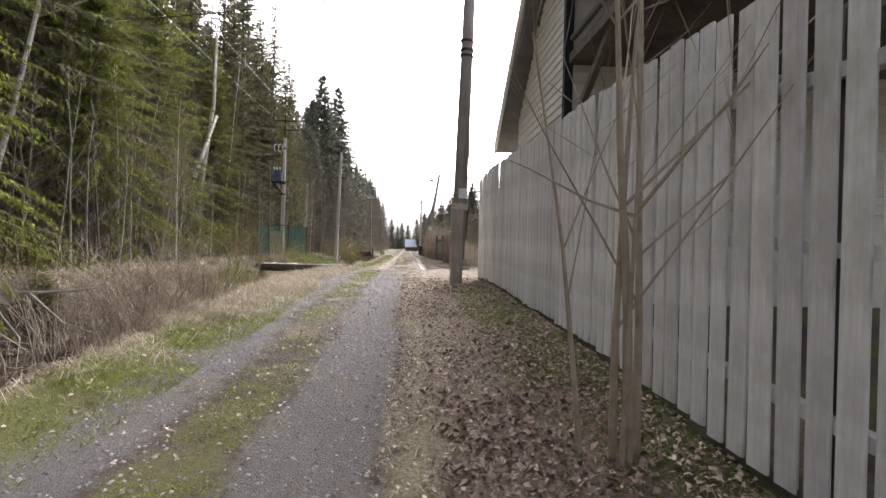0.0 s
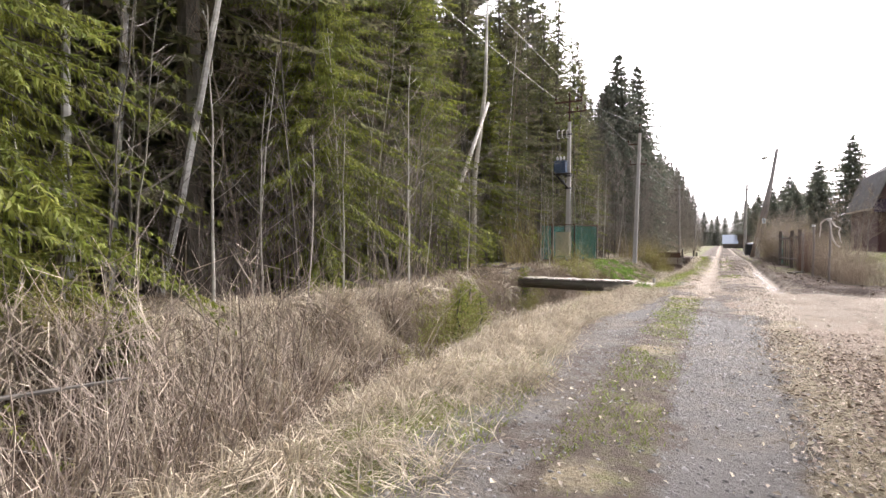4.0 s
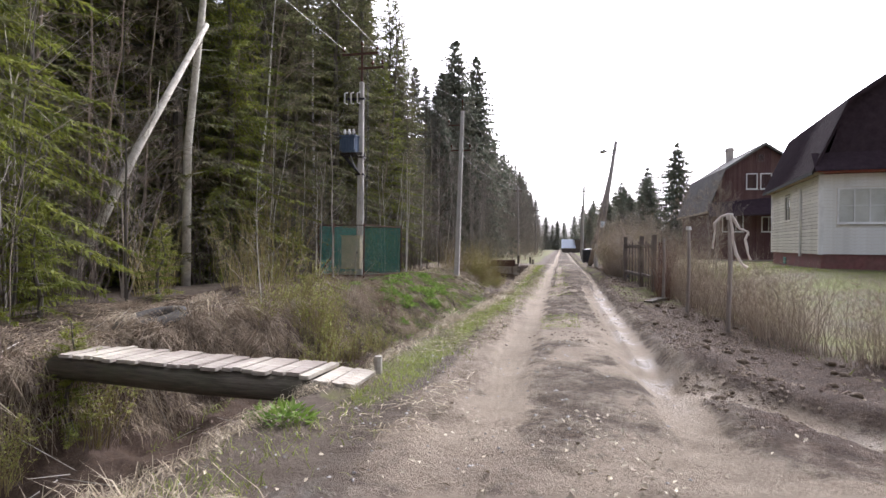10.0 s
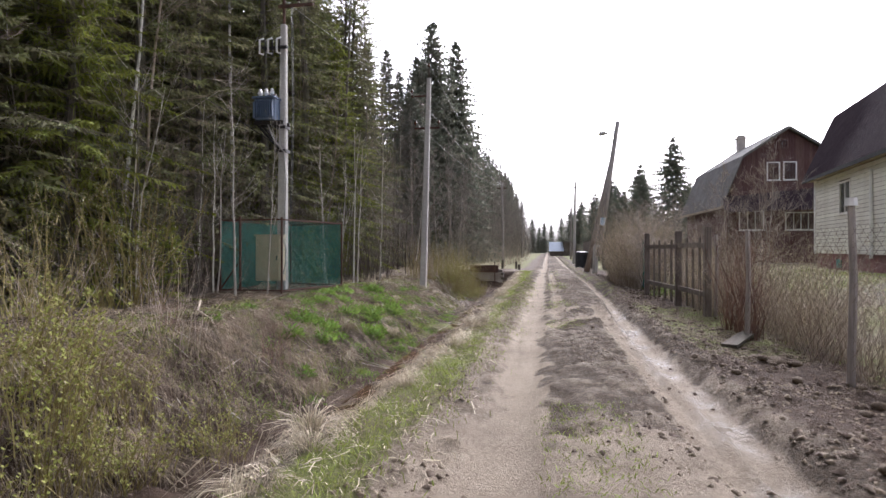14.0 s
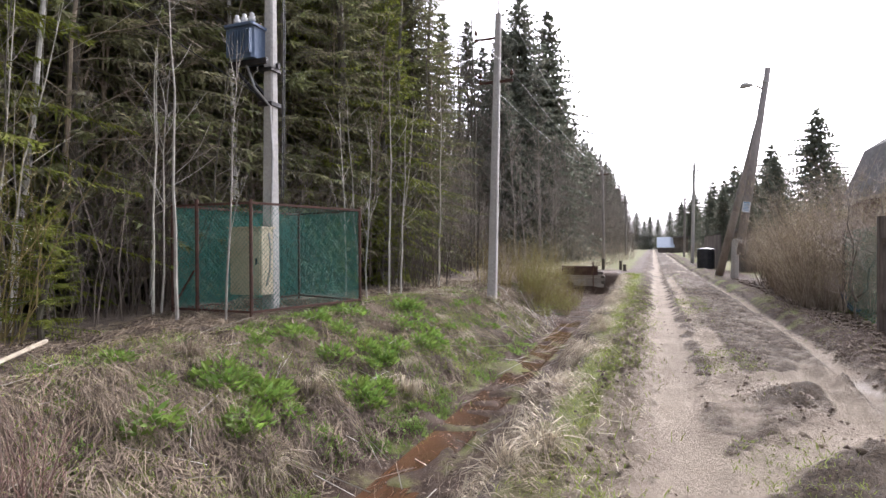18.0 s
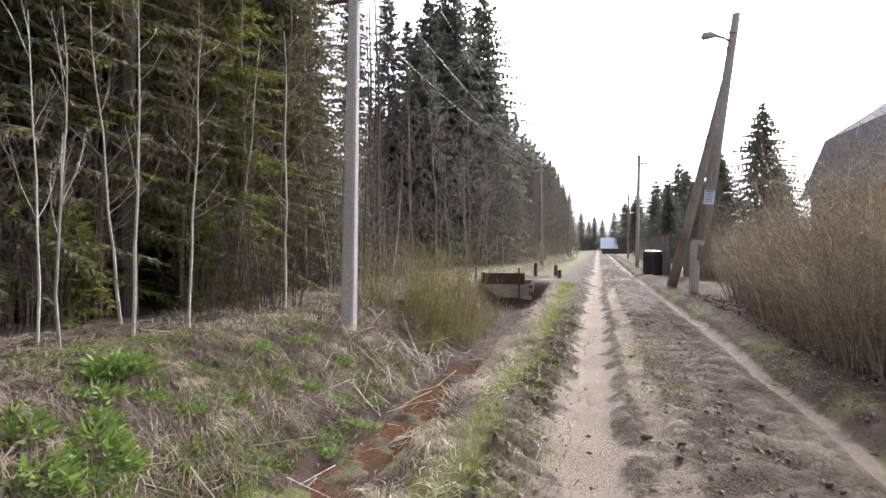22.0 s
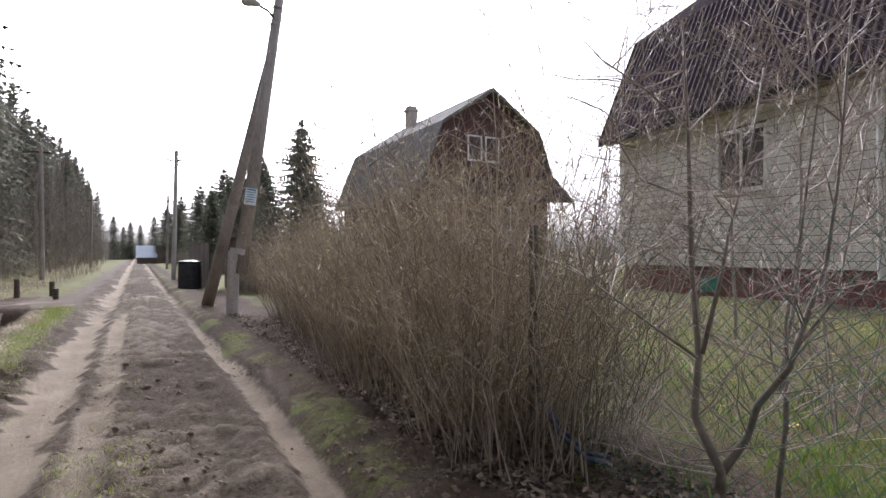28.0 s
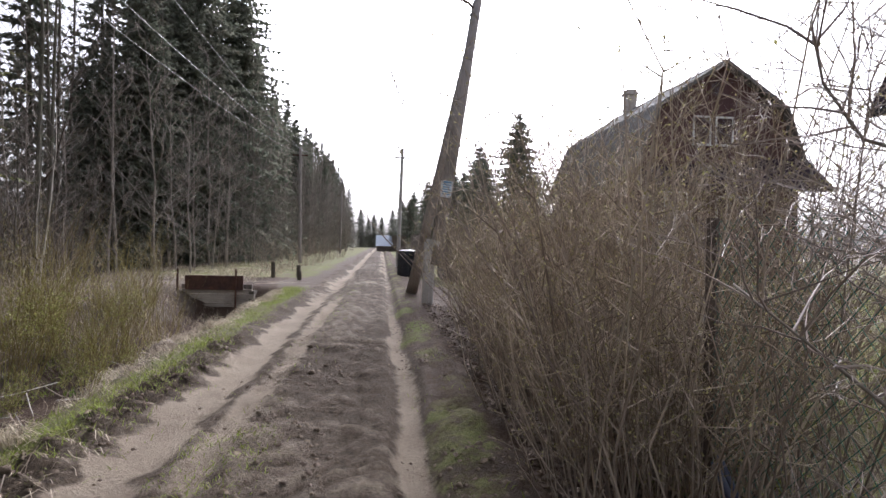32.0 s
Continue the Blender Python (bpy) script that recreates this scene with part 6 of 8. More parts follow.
# tyre
def tyre_geo():
    g = Geo()
    R, r_ = .40, .15
    for i in range(28):
        a = 2 * math.pi * i / 28
        for j in range(10):
            b = 2 * math.pi * j / 10
            rr_ = R + r_ * math.cos(b) * 1.0 + (.012 if i % 2 and math.cos(b) > .6 else 0)
            g.v.append((rr_ * math.cos(a), rr_ * math.sin(a), r_ * .75 * math.sin(b)))
    for i in range(28):
        for j in range(10):
            i2, j2 = (i + 1) % 28, (j + 1) % 10
            g.f.append((i * 10 + j, i2 * 10 + j, i2 * 10 + j2, i * 10 + j2))
    return g


tagged(new("old_tyre", tyre_geo().mesh("old_tyre", M_RUBBER, True)), "old worn car tyre lying in dry grass", "tyre").matrix_world = pose(-6.15, 22.1, spot(-6.15, 22.1) + .06, 10, -6, 0)

# ---------------- culvert crib ----------------
cv = thing("culvert_crib", "dark timber crib wall where the ditch meets a crossing", "retaining wall")
cr = random.Random(6)
for k in range(6):
    z = -.72 + k * .15
    part("timber", Geo().box(-5.0 + cr.uniform(-.08, .08), 53.1 + cr.uniform(-.02, .04), z, -3.0 + cr.uniform(-.1, .15), 53.24, z + .135, None, .015), M_PLANK if k < 5 else M_OLDWOOD, cv)
part("plate", Geo().box(-4.85, 53.0, .0, -3.2, 53.08, .42), M_RUST, cv, "rusty iron plate")
for x in (-5.05, -3.4):
    part("stake", Geo().tube([(x, 52.95, -1.0), (x, 52.97, .62)], .03, 6), M_RUST, cv)
for k in range(3):
    part("side_timber", Geo().box(-3.05, 53.1, -.6 + k * .2, -2.9, 55.2, -.44 + k * .2), M_LOG, cv)
for k, (x, y_) in enumerate(((-3.4, 58.6), (-2.5, 59.2), (-2.2, 57.4))):
    q = thing("stump_post", "short dark guard post at the ditch crossing", "post", pose(x, y_, spot(x, y_)), "guard posts")
    part("shaft", Geo().tube([(0, 0, -.3), (0, 0, (.62, .5, .35)[k])], [.085, .08], 8), M_LOG, q)

# hose
hs = Geo()
hp = [(2.48, 38.55, .5), (2.5, 38.4, .32), (2.54, 38.2, .22), (2.62, 38.1, .21)]
hs.tube(hp, .018, 8)
hs.tube([(q[0] + .04, q[1] + .03, q[2] + .02) for q in hp], .015, 8)
tagged(new("hose", hs.mesh("hose", M_HOSE, True)), "blue-grey plastic hose lying at the fence foot", "hose")
pk = thing("loose_plank", "pale weathered plank lying in the garden flowers", "plank", pose(4.0, 37.2, spot(4.0, 37.2) + .06, 3, -3, -48))
part("board", Geo().box(0, -.085, -.014, 1.5, .085, .014, None, .006), M_PLANK, pk)

# ---------------- plants near the track ----------------
pl = random.Random(17)


def set_or_copy(ob, x, y, turn, sc, tilt=(0, 0), label=""):
    if ob.name not in used:
        used.add(ob.name)
        ob.matrix_world = pose(x, y, spot(x, y, -.04), tilt[0], tilt[1], turn) @ Matrix.Diagonal((sc, sc, sc, 1))
        c = ob
    else:
        c = copy_at(ob, x, y, turn, sc, -.04, tilt)
    return tagged(c, label)


# saplings of the forest edge
for k in range(60):
    y = pl.uniform(2, 58)
    e = forest_edge(y)
    x = e + pl.uniform(-.8, 1.9)
    if 33.4 < y < 38 and x > -9.6:
        x = -9.8
    set_or_copy(SAPLING[pl.choice((0, 1, 2, 2, 2))], x, y, pl.uniform(0, 360), pl.uniform(.8, 1.7), (pl.uniform(-6, 6), pl.uniform(-6, 6)))
for x, y, sc, i in ((-6.3, 10.3, 1.0, 0), (-6.4, 12.3, .95, 1), (-8.75, 33.4, 1.1, 0), (-8.0, 33.2, 1.45, 0), (-6.9, 38.6, 1.3, 0), (-7.3, 40.2, 1.25, 0), (-5.8, 24.6, .9, 1), (-6.6, 16.0, 1.2, 0), (-7.2, 20.5, 1.1, 1), (-7.5, 43.5, 1.5, 0)):
    set_or_copy(SAPLING[i], x, y, pl.uniform(0, 360), sc, (pl.uniform(-3, 3), pl.uniform(-3, 3)))
for k in range(14):
    y = pl.uniform(11.5, 21)
    set_or_copy(SAPLING[pl.choice((0, 2, 2))], pl.uniform(-9.0, -6.9) - max(0, y - 17) * .15, y, pl.uniform(0, 360), pl.uniform(.8, 1.5), (pl.uniform(-8, 8), pl.uniform(-8, 8)))
for k in range(60):
    y = pl.uniform(11, 56)
    x = forest_edge(y) + pl.uniform(-1.2, 1.6)
    if 32.5 < y < 38.5:
        x = -9.9
    set_or_copy(THICKET[0], x, y, pl.uniform(0, 360), pl.uniform(.6, 1.6))
for x, y, sc in ((-2.95, 6.7, 1.0), (-3.3, 7.3, 1.15), (-3.0, 8.0, 1.0), (-3.6, 8.0, 1.2), (-3.3, 8.9, 1.0), (-4.5, 7.0, 1.1), (-7.0, 3.9, .8), (-7.4, 5.0, .8), (-5.2, 8.2, .8), (-4.1, 8.6, .85), (-5.6, 13.2, .7), (-6.8, 17, .7), (-5.5, 27.5, .8), (-6.6, 26.3, .9), (-5.4, 46, 1.0), (-6.2, 48, 1.1), (-6.8, 50.5, 1.1), (-3.4, 50, .4), (-9, 62, 1.2), (-4.4, 62.5, 1.0), (-3.9, 66, 1.1), (-3.6, 70, 1.1), (-3.4, 75, 1.2), (-3.3, 81, 1.2), (-3.2, 88, 1.3), (3.2, 74, 1.1), (3.3, 80, 1.2), (3.2, 88, 1.3), (-7.5, 66, 1.2), (-6.8, 70, 1.3), (-6.5, 75, 1.3), (-6.2, 80, 1.3), (-6, 86, 1.3), (-5.8, 92, 1.3)):
    set_or_copy(THICKET[1], x, y, pl.uniform(0, 360), sc)
for x, y, sc in ((-8.4, 28.0, .62), (-9.0, 30.7, .95), (-5.4, 47.4, .6), (-6.4, 45.8, .6), (-5.0, 50.4, .6), (-4.9, 48.8, .5), (-4.0, 45.9, .5), (-4.5, 44.8, .55), (-4.1, 47.0, .6), (-5.0, 46.4, .5), (-5.6, 44.6, .5), (-3.8, 48.4, .5), (-9.6, 26.2, .6)):
    set_or_copy(WILLOW, x, y, pl.uniform(0, 360), sc)
for x, y, sc in ((-4.0, 12.6, 1.0), (-4.3, 13.1, .9), (-3.6, 13.3, .8), (-4.4, 14.4, 1.1), (-4.6, 24.6, 1.2), (-4.3, 25.3, .9), (-5.0, 24.9, 1.3), (-5.1, 19.9, .9), (-4.9, 18.6, .7), (-5.4, 25.2, 1.1), (-4.9, 25.9, .9), (-5.2, 23.6, .7), (-5.0, 46.6, 1.0), (-4.6, 48.6, 1.1), (-6.6, 8.6, .9), (-3.3, 10.8, .7), (-3.7, 45.2, .8), (-4.3, 46.2, 1.1), (-3.6, 46.8, .7), (-4.7, 45.4, 1.2), (-4.1, 43.9, .7), (-4.1, 23.4, .9), (-3.9, 26.2, .8)):
    set_or_copy(GREENBUSH, x, y, pl.uniform(0, 360), sc)
for x, y, sc in ((-3.9, 12.9, .45), (-5.15, 19.7, .5), (-7.6, 9.2, .9), (-7.0, 7.6, .6), (-8.2, 22, .8), (-8.4, 25, .7), (-9, 39.5, .9), (-9.2, 43, 1.0), (-7.7, 5.2, .8), (-8.6, 31.5, .8), (-6.0, 8.9, .5), (-8.6, 17.4, .7), (-4.3, 14.2, .55), (-4.7, 14.7, .5), (-3.95, 13.8, .45)):
    set_or_copy(SMALL, x, y, pl.uniform(0, 360), sc)

for x, y, sc in ((2.9, 22.0, .6), (3.7, 22.2, .55), (4.6, 22.3, .6), (5.6, 22.4, .55), (6.7, 22.3, .6), (2.75, 22.9, .6), (2.8, 24.4, .55), (7.9, 22.4, .6)):
    set_or_copy(THICKET[1], x, y, pl.uniform(0, 360), sc)

# leaning dead trunk and its neighbour
lt = thing("leaning_trunk", "leaning grey dead trunk caught in a standing tree", "dead tree", pose(-10.45, 24.4, spot(-10.45, 24.4)))
part("trunk", Geo().tube([(0, 0, -.3), (.3, 2.0, 3.6), (.65, 4.1, 7.3)], [.115, .10, .07], 9), M_PALE, lt, "", None, True)
part("snag", Geo().tube([(.3, 2.0, 3.6), (.6, 2.2, 4.4), (.7, 2.2, 5.2)], [.03, .02, .008], 4), M_PALE, lt)
st = thing("standing_snag", "upright grey tree with broken top at the forest edge", "tree", pose(-10.6, 28.7, spot(-10.6, 28.7)))
part("trunk", Geo().tube([(0, 0, -.3), (.05, 0, 4), (.6, -.1, 8.0), (.7, -.1, 12)], [.13, .115, .09, .04], 9), M_PALE, st, "", None, True)
for z, a, L in ((3.2, .4, .5), (4.4, 2.2, .8), (5.6, 4.0, .7), (6.8, 1.2, .9), (7.6, 5.2, .6)):
    part("branch_stub", Geo().tube([(.05 * z / 4, 0, z), (.05 * z / 4 + math.cos(a) * L, math.sin(a) * L, z + .25 * L)], [.022, .006], 5), M_PALE, st)

# fallen branch over the bank at the start
fl = thing("fallen_branch", "grey fallen branch hanging over the eroded bank", "branch")
g = Geo()
g.tube([(-6.6, 5.6, .55), (-5.6, 6.0, .42), (-5.0, 6.3, .32), (-4.2, 6.7, .34), (-3.5, 7.3, .45)], [.028, .03, .026, .018, .008], 6)
for a, b, c in (((-5.6, 6.0, .42), (-5.2, 5.6, .0), (-4.7, 5.3, -.35)), ((-5.2, 6.2, .36), (-4.6, 5.9, -.05), (-4.0, 5.6, -.25)), ((-5.0, 6.3, .32), (-4.5, 6.2, -.2), (-4.4, 6.0, -.5)), ((-4.6, 6.5, .33), (-4.0, 6.2, .0), (-3.4, 5.9, -.1))):
    g.tube([a, b, c], [.014, .009, .004], 4)
part("wood", g, M_PALE, fl)

# clump of young stems in front of the board fence
cl = thing("young_tree", "clump of leafless brown young stems by the board fence", "young tree", pose(1.33, 1.87, spot(1.33, 1.87)))
r9 = random.Random(91)
for dx, dy, tx, ty, hgt, rad in ((0, 0, .05, .1, 3.4, .030), (.06, .05, -.02, .15, 3.2, .026), (-.06, .06, -.12, .1, 3.0, .024), (-.2, .12, -.3, .25, 2.4, .018), (-.05, -.04, .1, -.1, 2.6, .016)):
    gs, tips = Geo(), []
    grow(gs, tips, (dx, dy, -.1), (tx * .3, ty * .3, 1), hgt, rad, 2, r9, 7, .05, .03, .6, (3, 4), .0025)
    part("stem", gs, M_STEM, cl)
gs = Geo()
gs.tube([(0, 0, 1.25), (.12, -.1, 1.45), (.3, -.28, 1.75), (.42, -.4, 2.0)], [.012, .010, .007, .003], 5)
gs.tube([(0, 0, 1.25), (-.2, .1, 1.33), (-.5, .2, 1.5), (-.6, .25, 1.55)], [.010, .008, .005, .003], 5)
part("side_limb", gs, M_STEM, cl)

# twiggy brown trees along the edge of the wood
M_BROWNTWIG = mat("brown_twigs", (0.15, 0.12, 0.09), (0.35, 0.285, 0.215), 5, rough=0.8, bump=0, island=0.4)
TWIGGY = [bare_tree("bare_tree", 11, .042, M_BROWNTWIG, "slim leafless tree with drooping fine brown twigs", 96, .12, 40, 3, .03, limb=.17, kids=(3, 5), minr=.0045, up=-.10, twig_mat=M_BROWNTWIG),
          bare_tree("bare_tree", 8.5, .034, M_BROWNTWIG, "slim leaning leafless tree with fine brown twigs", 97, .1, 36, 3, .05, limb=.2, kids=(3, 5), minr=.0045, up=.02, twig_mat=M_BROWNTWIG)]
tq = random.Random(98)
for k in range(36):
    y = 12 + k * 1.05 + tq.uniform(-.4, .4)
    x = forest_edge(y) - tq.uniform(-.2, 1.8)
    if 33 < y < 38:
        x = min(x, -9.6)
    set_or_copy(TWIGGY[k % 2], x, y, tq.uniform(0, 360), tq.uniform(.8, 1.2), (tq.uniform(-5, 5), tq.uniform(-5, 5)))

# slim pale saplings before the wire enclosure
sp = random.Random(95)
for x, y, hgt, lean in ((-8.75, 33.55, 4.2, .06), (-7.35, 33.6, 4.6, .05), (-6.9, 37.5, 4.2, .04), (-7.6, 37.8, 4.4, -.03)):
    q = thing("sapling", "slim pale leafless sapling by the wire enclosure", "sapling", pose(x, y, spot(x, y)), "saplings by the enclosure")
    gs, tips = Geo(), []
    run = [Vector((lean * hgt * k / 6 + sp.uniform(-.04, .04) * (k > 0), sp.uniform(-.04, .04), hgt * k / 6 - .1 * (k == 0))) for k in range(7)]
    part("trunk", gs.tube(run, [.021 - .0027 * k for k in range(7)], 6), M_PALE, q)
    for k in range(7):
        u = sp.uniform(1.8, 5.6)
        gb = Geo()
        w = sp.uniform(0, 6.28)
        grow(gb, tips, run[int(u)].lerp(run[int(u) + 1], u % 1), (math.cos(w) * .5, math.sin(w) * .5, 1), sp.uniform(.4, 1.0), .007, 2, sp, 4, .12, .1, .5, (2, 3), .0022)
        part("branch", gb, M_PALE, q)

# hedge of bare stems
HEDGE = [bush("hedge_bush", "dense brown leafless hedge bush with few yellow buds", 2.15, .75, 140, 51, M_WHIP, M_HEDGEBUD, 3, "hedge", "hedge along the garden fence", 13, .005, .017, .35),
         bush("hedge_bush", "dense brown leafless hedge bush with few yellow buds", 1.95, .8, 120, 52, M_WHIP, M_HEDGEBUD, 3, "hedge", "hedge along the garden fence", 13, .0048, .02, .5)]
for x, y, i, sc in ((2.75, 39.5, 0, 1.25), (2.5, 38.6, 0, 1.1), (2.25, 38.8, 1, .85), (2.45, 40.4, 1, 1.12), (3.1, 40.9, 0, 1.25), (2.55, 41.6, 0, 1.12), (3.4, 42.4, 1, 1.15), (2.8, 43.0, 1, 1.0), (2.85, 44.2, 0, 1.0), (3.6, 43.8, 0, 1.1), (2.9, 45.5, 1, 1.0), (3.5, 46.0, 1, 1.1), (3.1, 47.2, 0, .95), (3.6, 48.8, 1, 1.0), (3.8, 50.6, 0, .95), (3.9, 53, 1, .9), (4.4, 40.6, 1, 1.0)):
    set_or_copy(HEDGE[i], x, y, pl.uniform(0, 360), sc)
for x, y, sc in ((3.1, 30.2, .75), (2.95, 28.2, .65), (3.0, 25.8, .55), (3.1, 33.0, .7), (3.2, 31.6, .72), (2.95, 23.4, .5), (3.5, 34.4, .8), (3.0, 21.0, .4), (4.1, 50.2, 1.0), (4.3, 55, .9), (4.0, 57, .9), (3.7, 26.5, .5)):
    set_or_copy(HEDGE[1], x, y, pl.uniform(0, 360), sc)

# broken pale branch leaning over the bank
fb = thing("fallen_branch", "broken pale branch lying down the bank", "branch")
part("wood", Geo().tube([(-7.2, 30.6, spot(-7.2, 30.6, .22)), (-6.5, 29.5, spot(-6.5, 29.5, .12)), (-5.7, 28.7, spot(-5.7, 28.7, .06)), (-5.05, 28.1, spot(-5.05, 28.1, .05))], [.026, .022, .015, .006], 6), M_STEM, fb)
part("side_branch", Geo().tube([(-6.5, 29.5, spot(-6.5, 29.5, .12)), (-6.0, 29.3, spot(-6.0, 29.3, .2)), (-5.6, 29.2, spot(-5.6, 29.2, .1))], [.012, .008, .004], 5), M_STEM, fb)

# bare whips behind the wire fence
WHIPS = bush("whip_shrub", "thin leafless brown whips behind the wire fence", 1.5, .4, 34, 53, M_WHIP, None, 0, "shrub", "whips along the wire fence", 5, .0045, fan=.25)
for k in range(38):
    y = 22.4 + k * .33
    set_or_copy(WHIPS, 2.7 + .22 * (k % 3) + pl.uniform(-.1, .1), y, pl.uniform(0, 360), pl.uniform(.5, .85) + .02 * max(0, y - 27))
M_REDBRUSH = mat("red_brown_brush", (0.13, 0.075, 0.06), (0.30, 0.19, 0.15), 4, rough=0.8, bump=0, island=0.4)
REDBRUSH = bush("brush_screen", "upright red-brown brushwood beside the garden gate", 1.7, .25, 34, 54, M_REDBRUSH, None, 0, "brushwood", "brush by the gate", 3, .007, fan=.06)
for x, y, sc in ((2.42, 28.9, .95), (2.45, 29.6, .9)):
    set_or_copy(REDBRUSH, x, y, pl.uniform(0, 360), sc)
REDSHRUB = bush("red_shrub", "low red-stemmed leafless shrub on the ditch bank", 1.05, .22, 22, 55, M_REDBRUSH, None, 0, "shrub", "red shrubs on the bank", 4, .0035, fan=.3)
for x, y, sc in ((-4.5, 28.6, 1.0), (-4.75, 28.9, .85), (-5.6, 27.6, .7)):
    set_or_copy(REDSHRUB, x, y, pl.uniform(0, 360), sc)
pk2 = thing("dark_plank", "dark wet plank lying beside the garden fence", "plank", pose(1.9, 28.0, spot(1.9, 28.0) + .03, 0, -1, 62))
part("board", Geo().box(-.1, -.09, -.02, 1.1, .09, .02, None, .006), M_LOG, pk2)
# young garden trees behind the chain-link
APPLE = [bare_tree("garden_tree", 4.0, .019, M_TWIG, "leafless young garden tree with forked limbs", 61, .12, 22, 3, .05, "garden tree", "garden trees", .36, 7, M_TWIG, (3, 5), .0026, .10),
         bare_tree("garden_tree", 3.6, .021, M_TWIG, "leafless spreading garden tree with knobbly twigs", 62, .12, 26, 3, .08, "garden tree", "garden trees", .42, 7, M_WHIP, (4, 5), .0026, .05)]
for x, y, i, sc, tl in ((4.9, 38.4, 1, .95, (5, 5)), (5.4, 36.8, 0, 1.0, (0, 6)), (4.8, 35.3, 1, .9, (0, 0)), (6.2, 39.6, 1, 1.0, (4, 0))):
    set_or_copy(APPLE[i], x, y, pl.uniform(0, 360), sc, tl)
M_LIMB = mat("garden_tree_bark", (0.17, 0.145, 0.12), (0.36, 0.315, 0.27), 14, (0.10, 0.09, 0.07), 0.5, 5, 0.7, bump=0.4)
M_SHOOT = mat("glossy_shoots", (0.24, 0.19, 0.17), (0.50, 0.43, 0.38), 6, rough=0.5, bump=0, island=0.4)


def forked_tree(name, label, m, limbs, seed):
    """A low-forked garden tree: crooked limbs, each with its knobbly shoots."""
    r = random.Random(seed)
    root = thing(name, label, "garden tree", m, "garden trees")
    for run, r0, shoots in limbs:
        pts = [Vector((x, r.uniform(-.05, .05) + .12 * (k and r.uniform(-1, 1)), z)) for k, (x, z) in enumerate(run)]
        n = len(pts)
        limb = part("limb", Geo().tube(pts, [max(.004, .88 * r0 * (1 - .8 * k / (n - 1))) for k in range(n)], 8), M_LIMB, root, "", None, True)
        if not shoots:
            continue
        g, tips = Geo(), []
        for k in range(shoots):
            u = r.uniform(.8, n - 1.02)
            i = int(u)
            q = pts[i].lerp(pts[i + 1], u - i)
            a = r.uniform(0, 6.283)
            grow(g, tips, q, (math.cos(a), .8 * math.sin(a), r.uniform(-.1, .9)), r.uniform(.26, .72), .0044, 3, r, 4, .3, .05, .85, (2, 4), .0013)
        tagged(part("twig_growth", g, M_SHOOT, limb), kind="stuff")
    return root


FORK = [([(0, -.15), (0, 0), (-.15, .32), (-.12, .69), (-.16, 1.27), (-.17, 1.73), (-.18, 2.26), (-.21, 2.9)], .034, 30),
        ([(0, -.05), (.16, .16), (.22, .4), (.37, .68), (.48, .96), (.6, 1.3), (.64, 1.8), (.68, 2.9)], .030, 30),
        ([(-.13, .7), (-.35, .87), (-.68, 1.09), (-.94, 1.27)], .012, 11),
        ([(-.1, .72), (.02, 1.26), (.06, 1.5), (.18, 2.0), (.28, 2.6)], .016, 20),
        ([(-.17, 1.73), (-.46, 1.87), (-.61, 2.13), (-.66, 2.4)], .010, 9),
        ([(-.17, 2.16), (-.41, 2.42), (-.68, 2.65)], .008, 8)]
FORK = [([(.664 * x, .38 + .664 * z) for x, z in run], .75 * r0, shoots) for run, r0, shoots in FORK]
FORK.append(([(.02, -.15), (-.02, .15), (0, .39)], .03, 0))
forked_tree("garden_tree", "low-forked leafless garden tree with crooked grey limbs", pose(2.3, 37.15, spot(2.3, 37.15), 0, 0, -53), FORK, 501)
forked_tree("garden_tree", "slim crooked garden tree behind the chain-link", pose(2.75, 37.2, spot(2.75, 37.2), 0, 0, -40), [([(0, -.1), (.04, .5), (.1, .97), (.16, 1.4), (.18, 2.0), (.14, 2.7)], .016, 26), ([(.08, .8), (.3, 1.1), (.42, 1.6), (.5, 2.2)], .010, 14)], 502)
forked_tree("garden_tree", "spreading garden tree with long thin shoots", pose(3.35, 36.25, spot(3.35, 36.25), 0, 0, 15), [([(0, -.1), (-.1, .4), (-.3, .9), (-.35, 1.5), (-.5, 2.4)], .017, 22), ([(-.05, .3), (.2, .7), (.45, 1.0), (.9, 1.5), (1.1, 2.2)], .014, 22), ([(-.2, .7), (-.6, 1.0), (-1.0, 1.15), (-1.3, 1.5)], .008, 12)], 503)

def stool(name, label, seed, stems, H, rad, material, category, group, lean=.45, depth=3, kids=(3, 4), minr=.002):
    """A shrub of several stems from one root, each stem with its twigs."""
    r = random.Random(seed)
    root = thing(name, label, category, group=group)
    for k in range(stems):
        g, tips = Geo(), []
        a = r.uniform(0, 6.28)
        grow(g, tips, (math.cos(a) * .06, math.sin(a) * .06, -.1), (math.cos(a) * lean * r.uniform(.2, 1), math.sin(a) * lean * r.uniform(.2, 1), 1), H * r.uniform(.7, 1.1), rad * r.uniform(.6, 1.2), depth, r, 5, .12, .05, .75, kids, minr)
        part("stem", g, material, root)
    return root


SHRUB = stool("garden_shrub", "leafless garden shrub with fine crossing twigs", 63, 6, 2.5, .009, M_TWIG, "shrub", "garden shrubs", .5, 3, (4, 5))
for x, y, sc in ((4.25, 37.6, .9), (3.5, 36.7, .75), (4.7, 36.3, .9)):
    set_or_copy(SHRUB, x, y, pl.uniform(0, 360), sc)
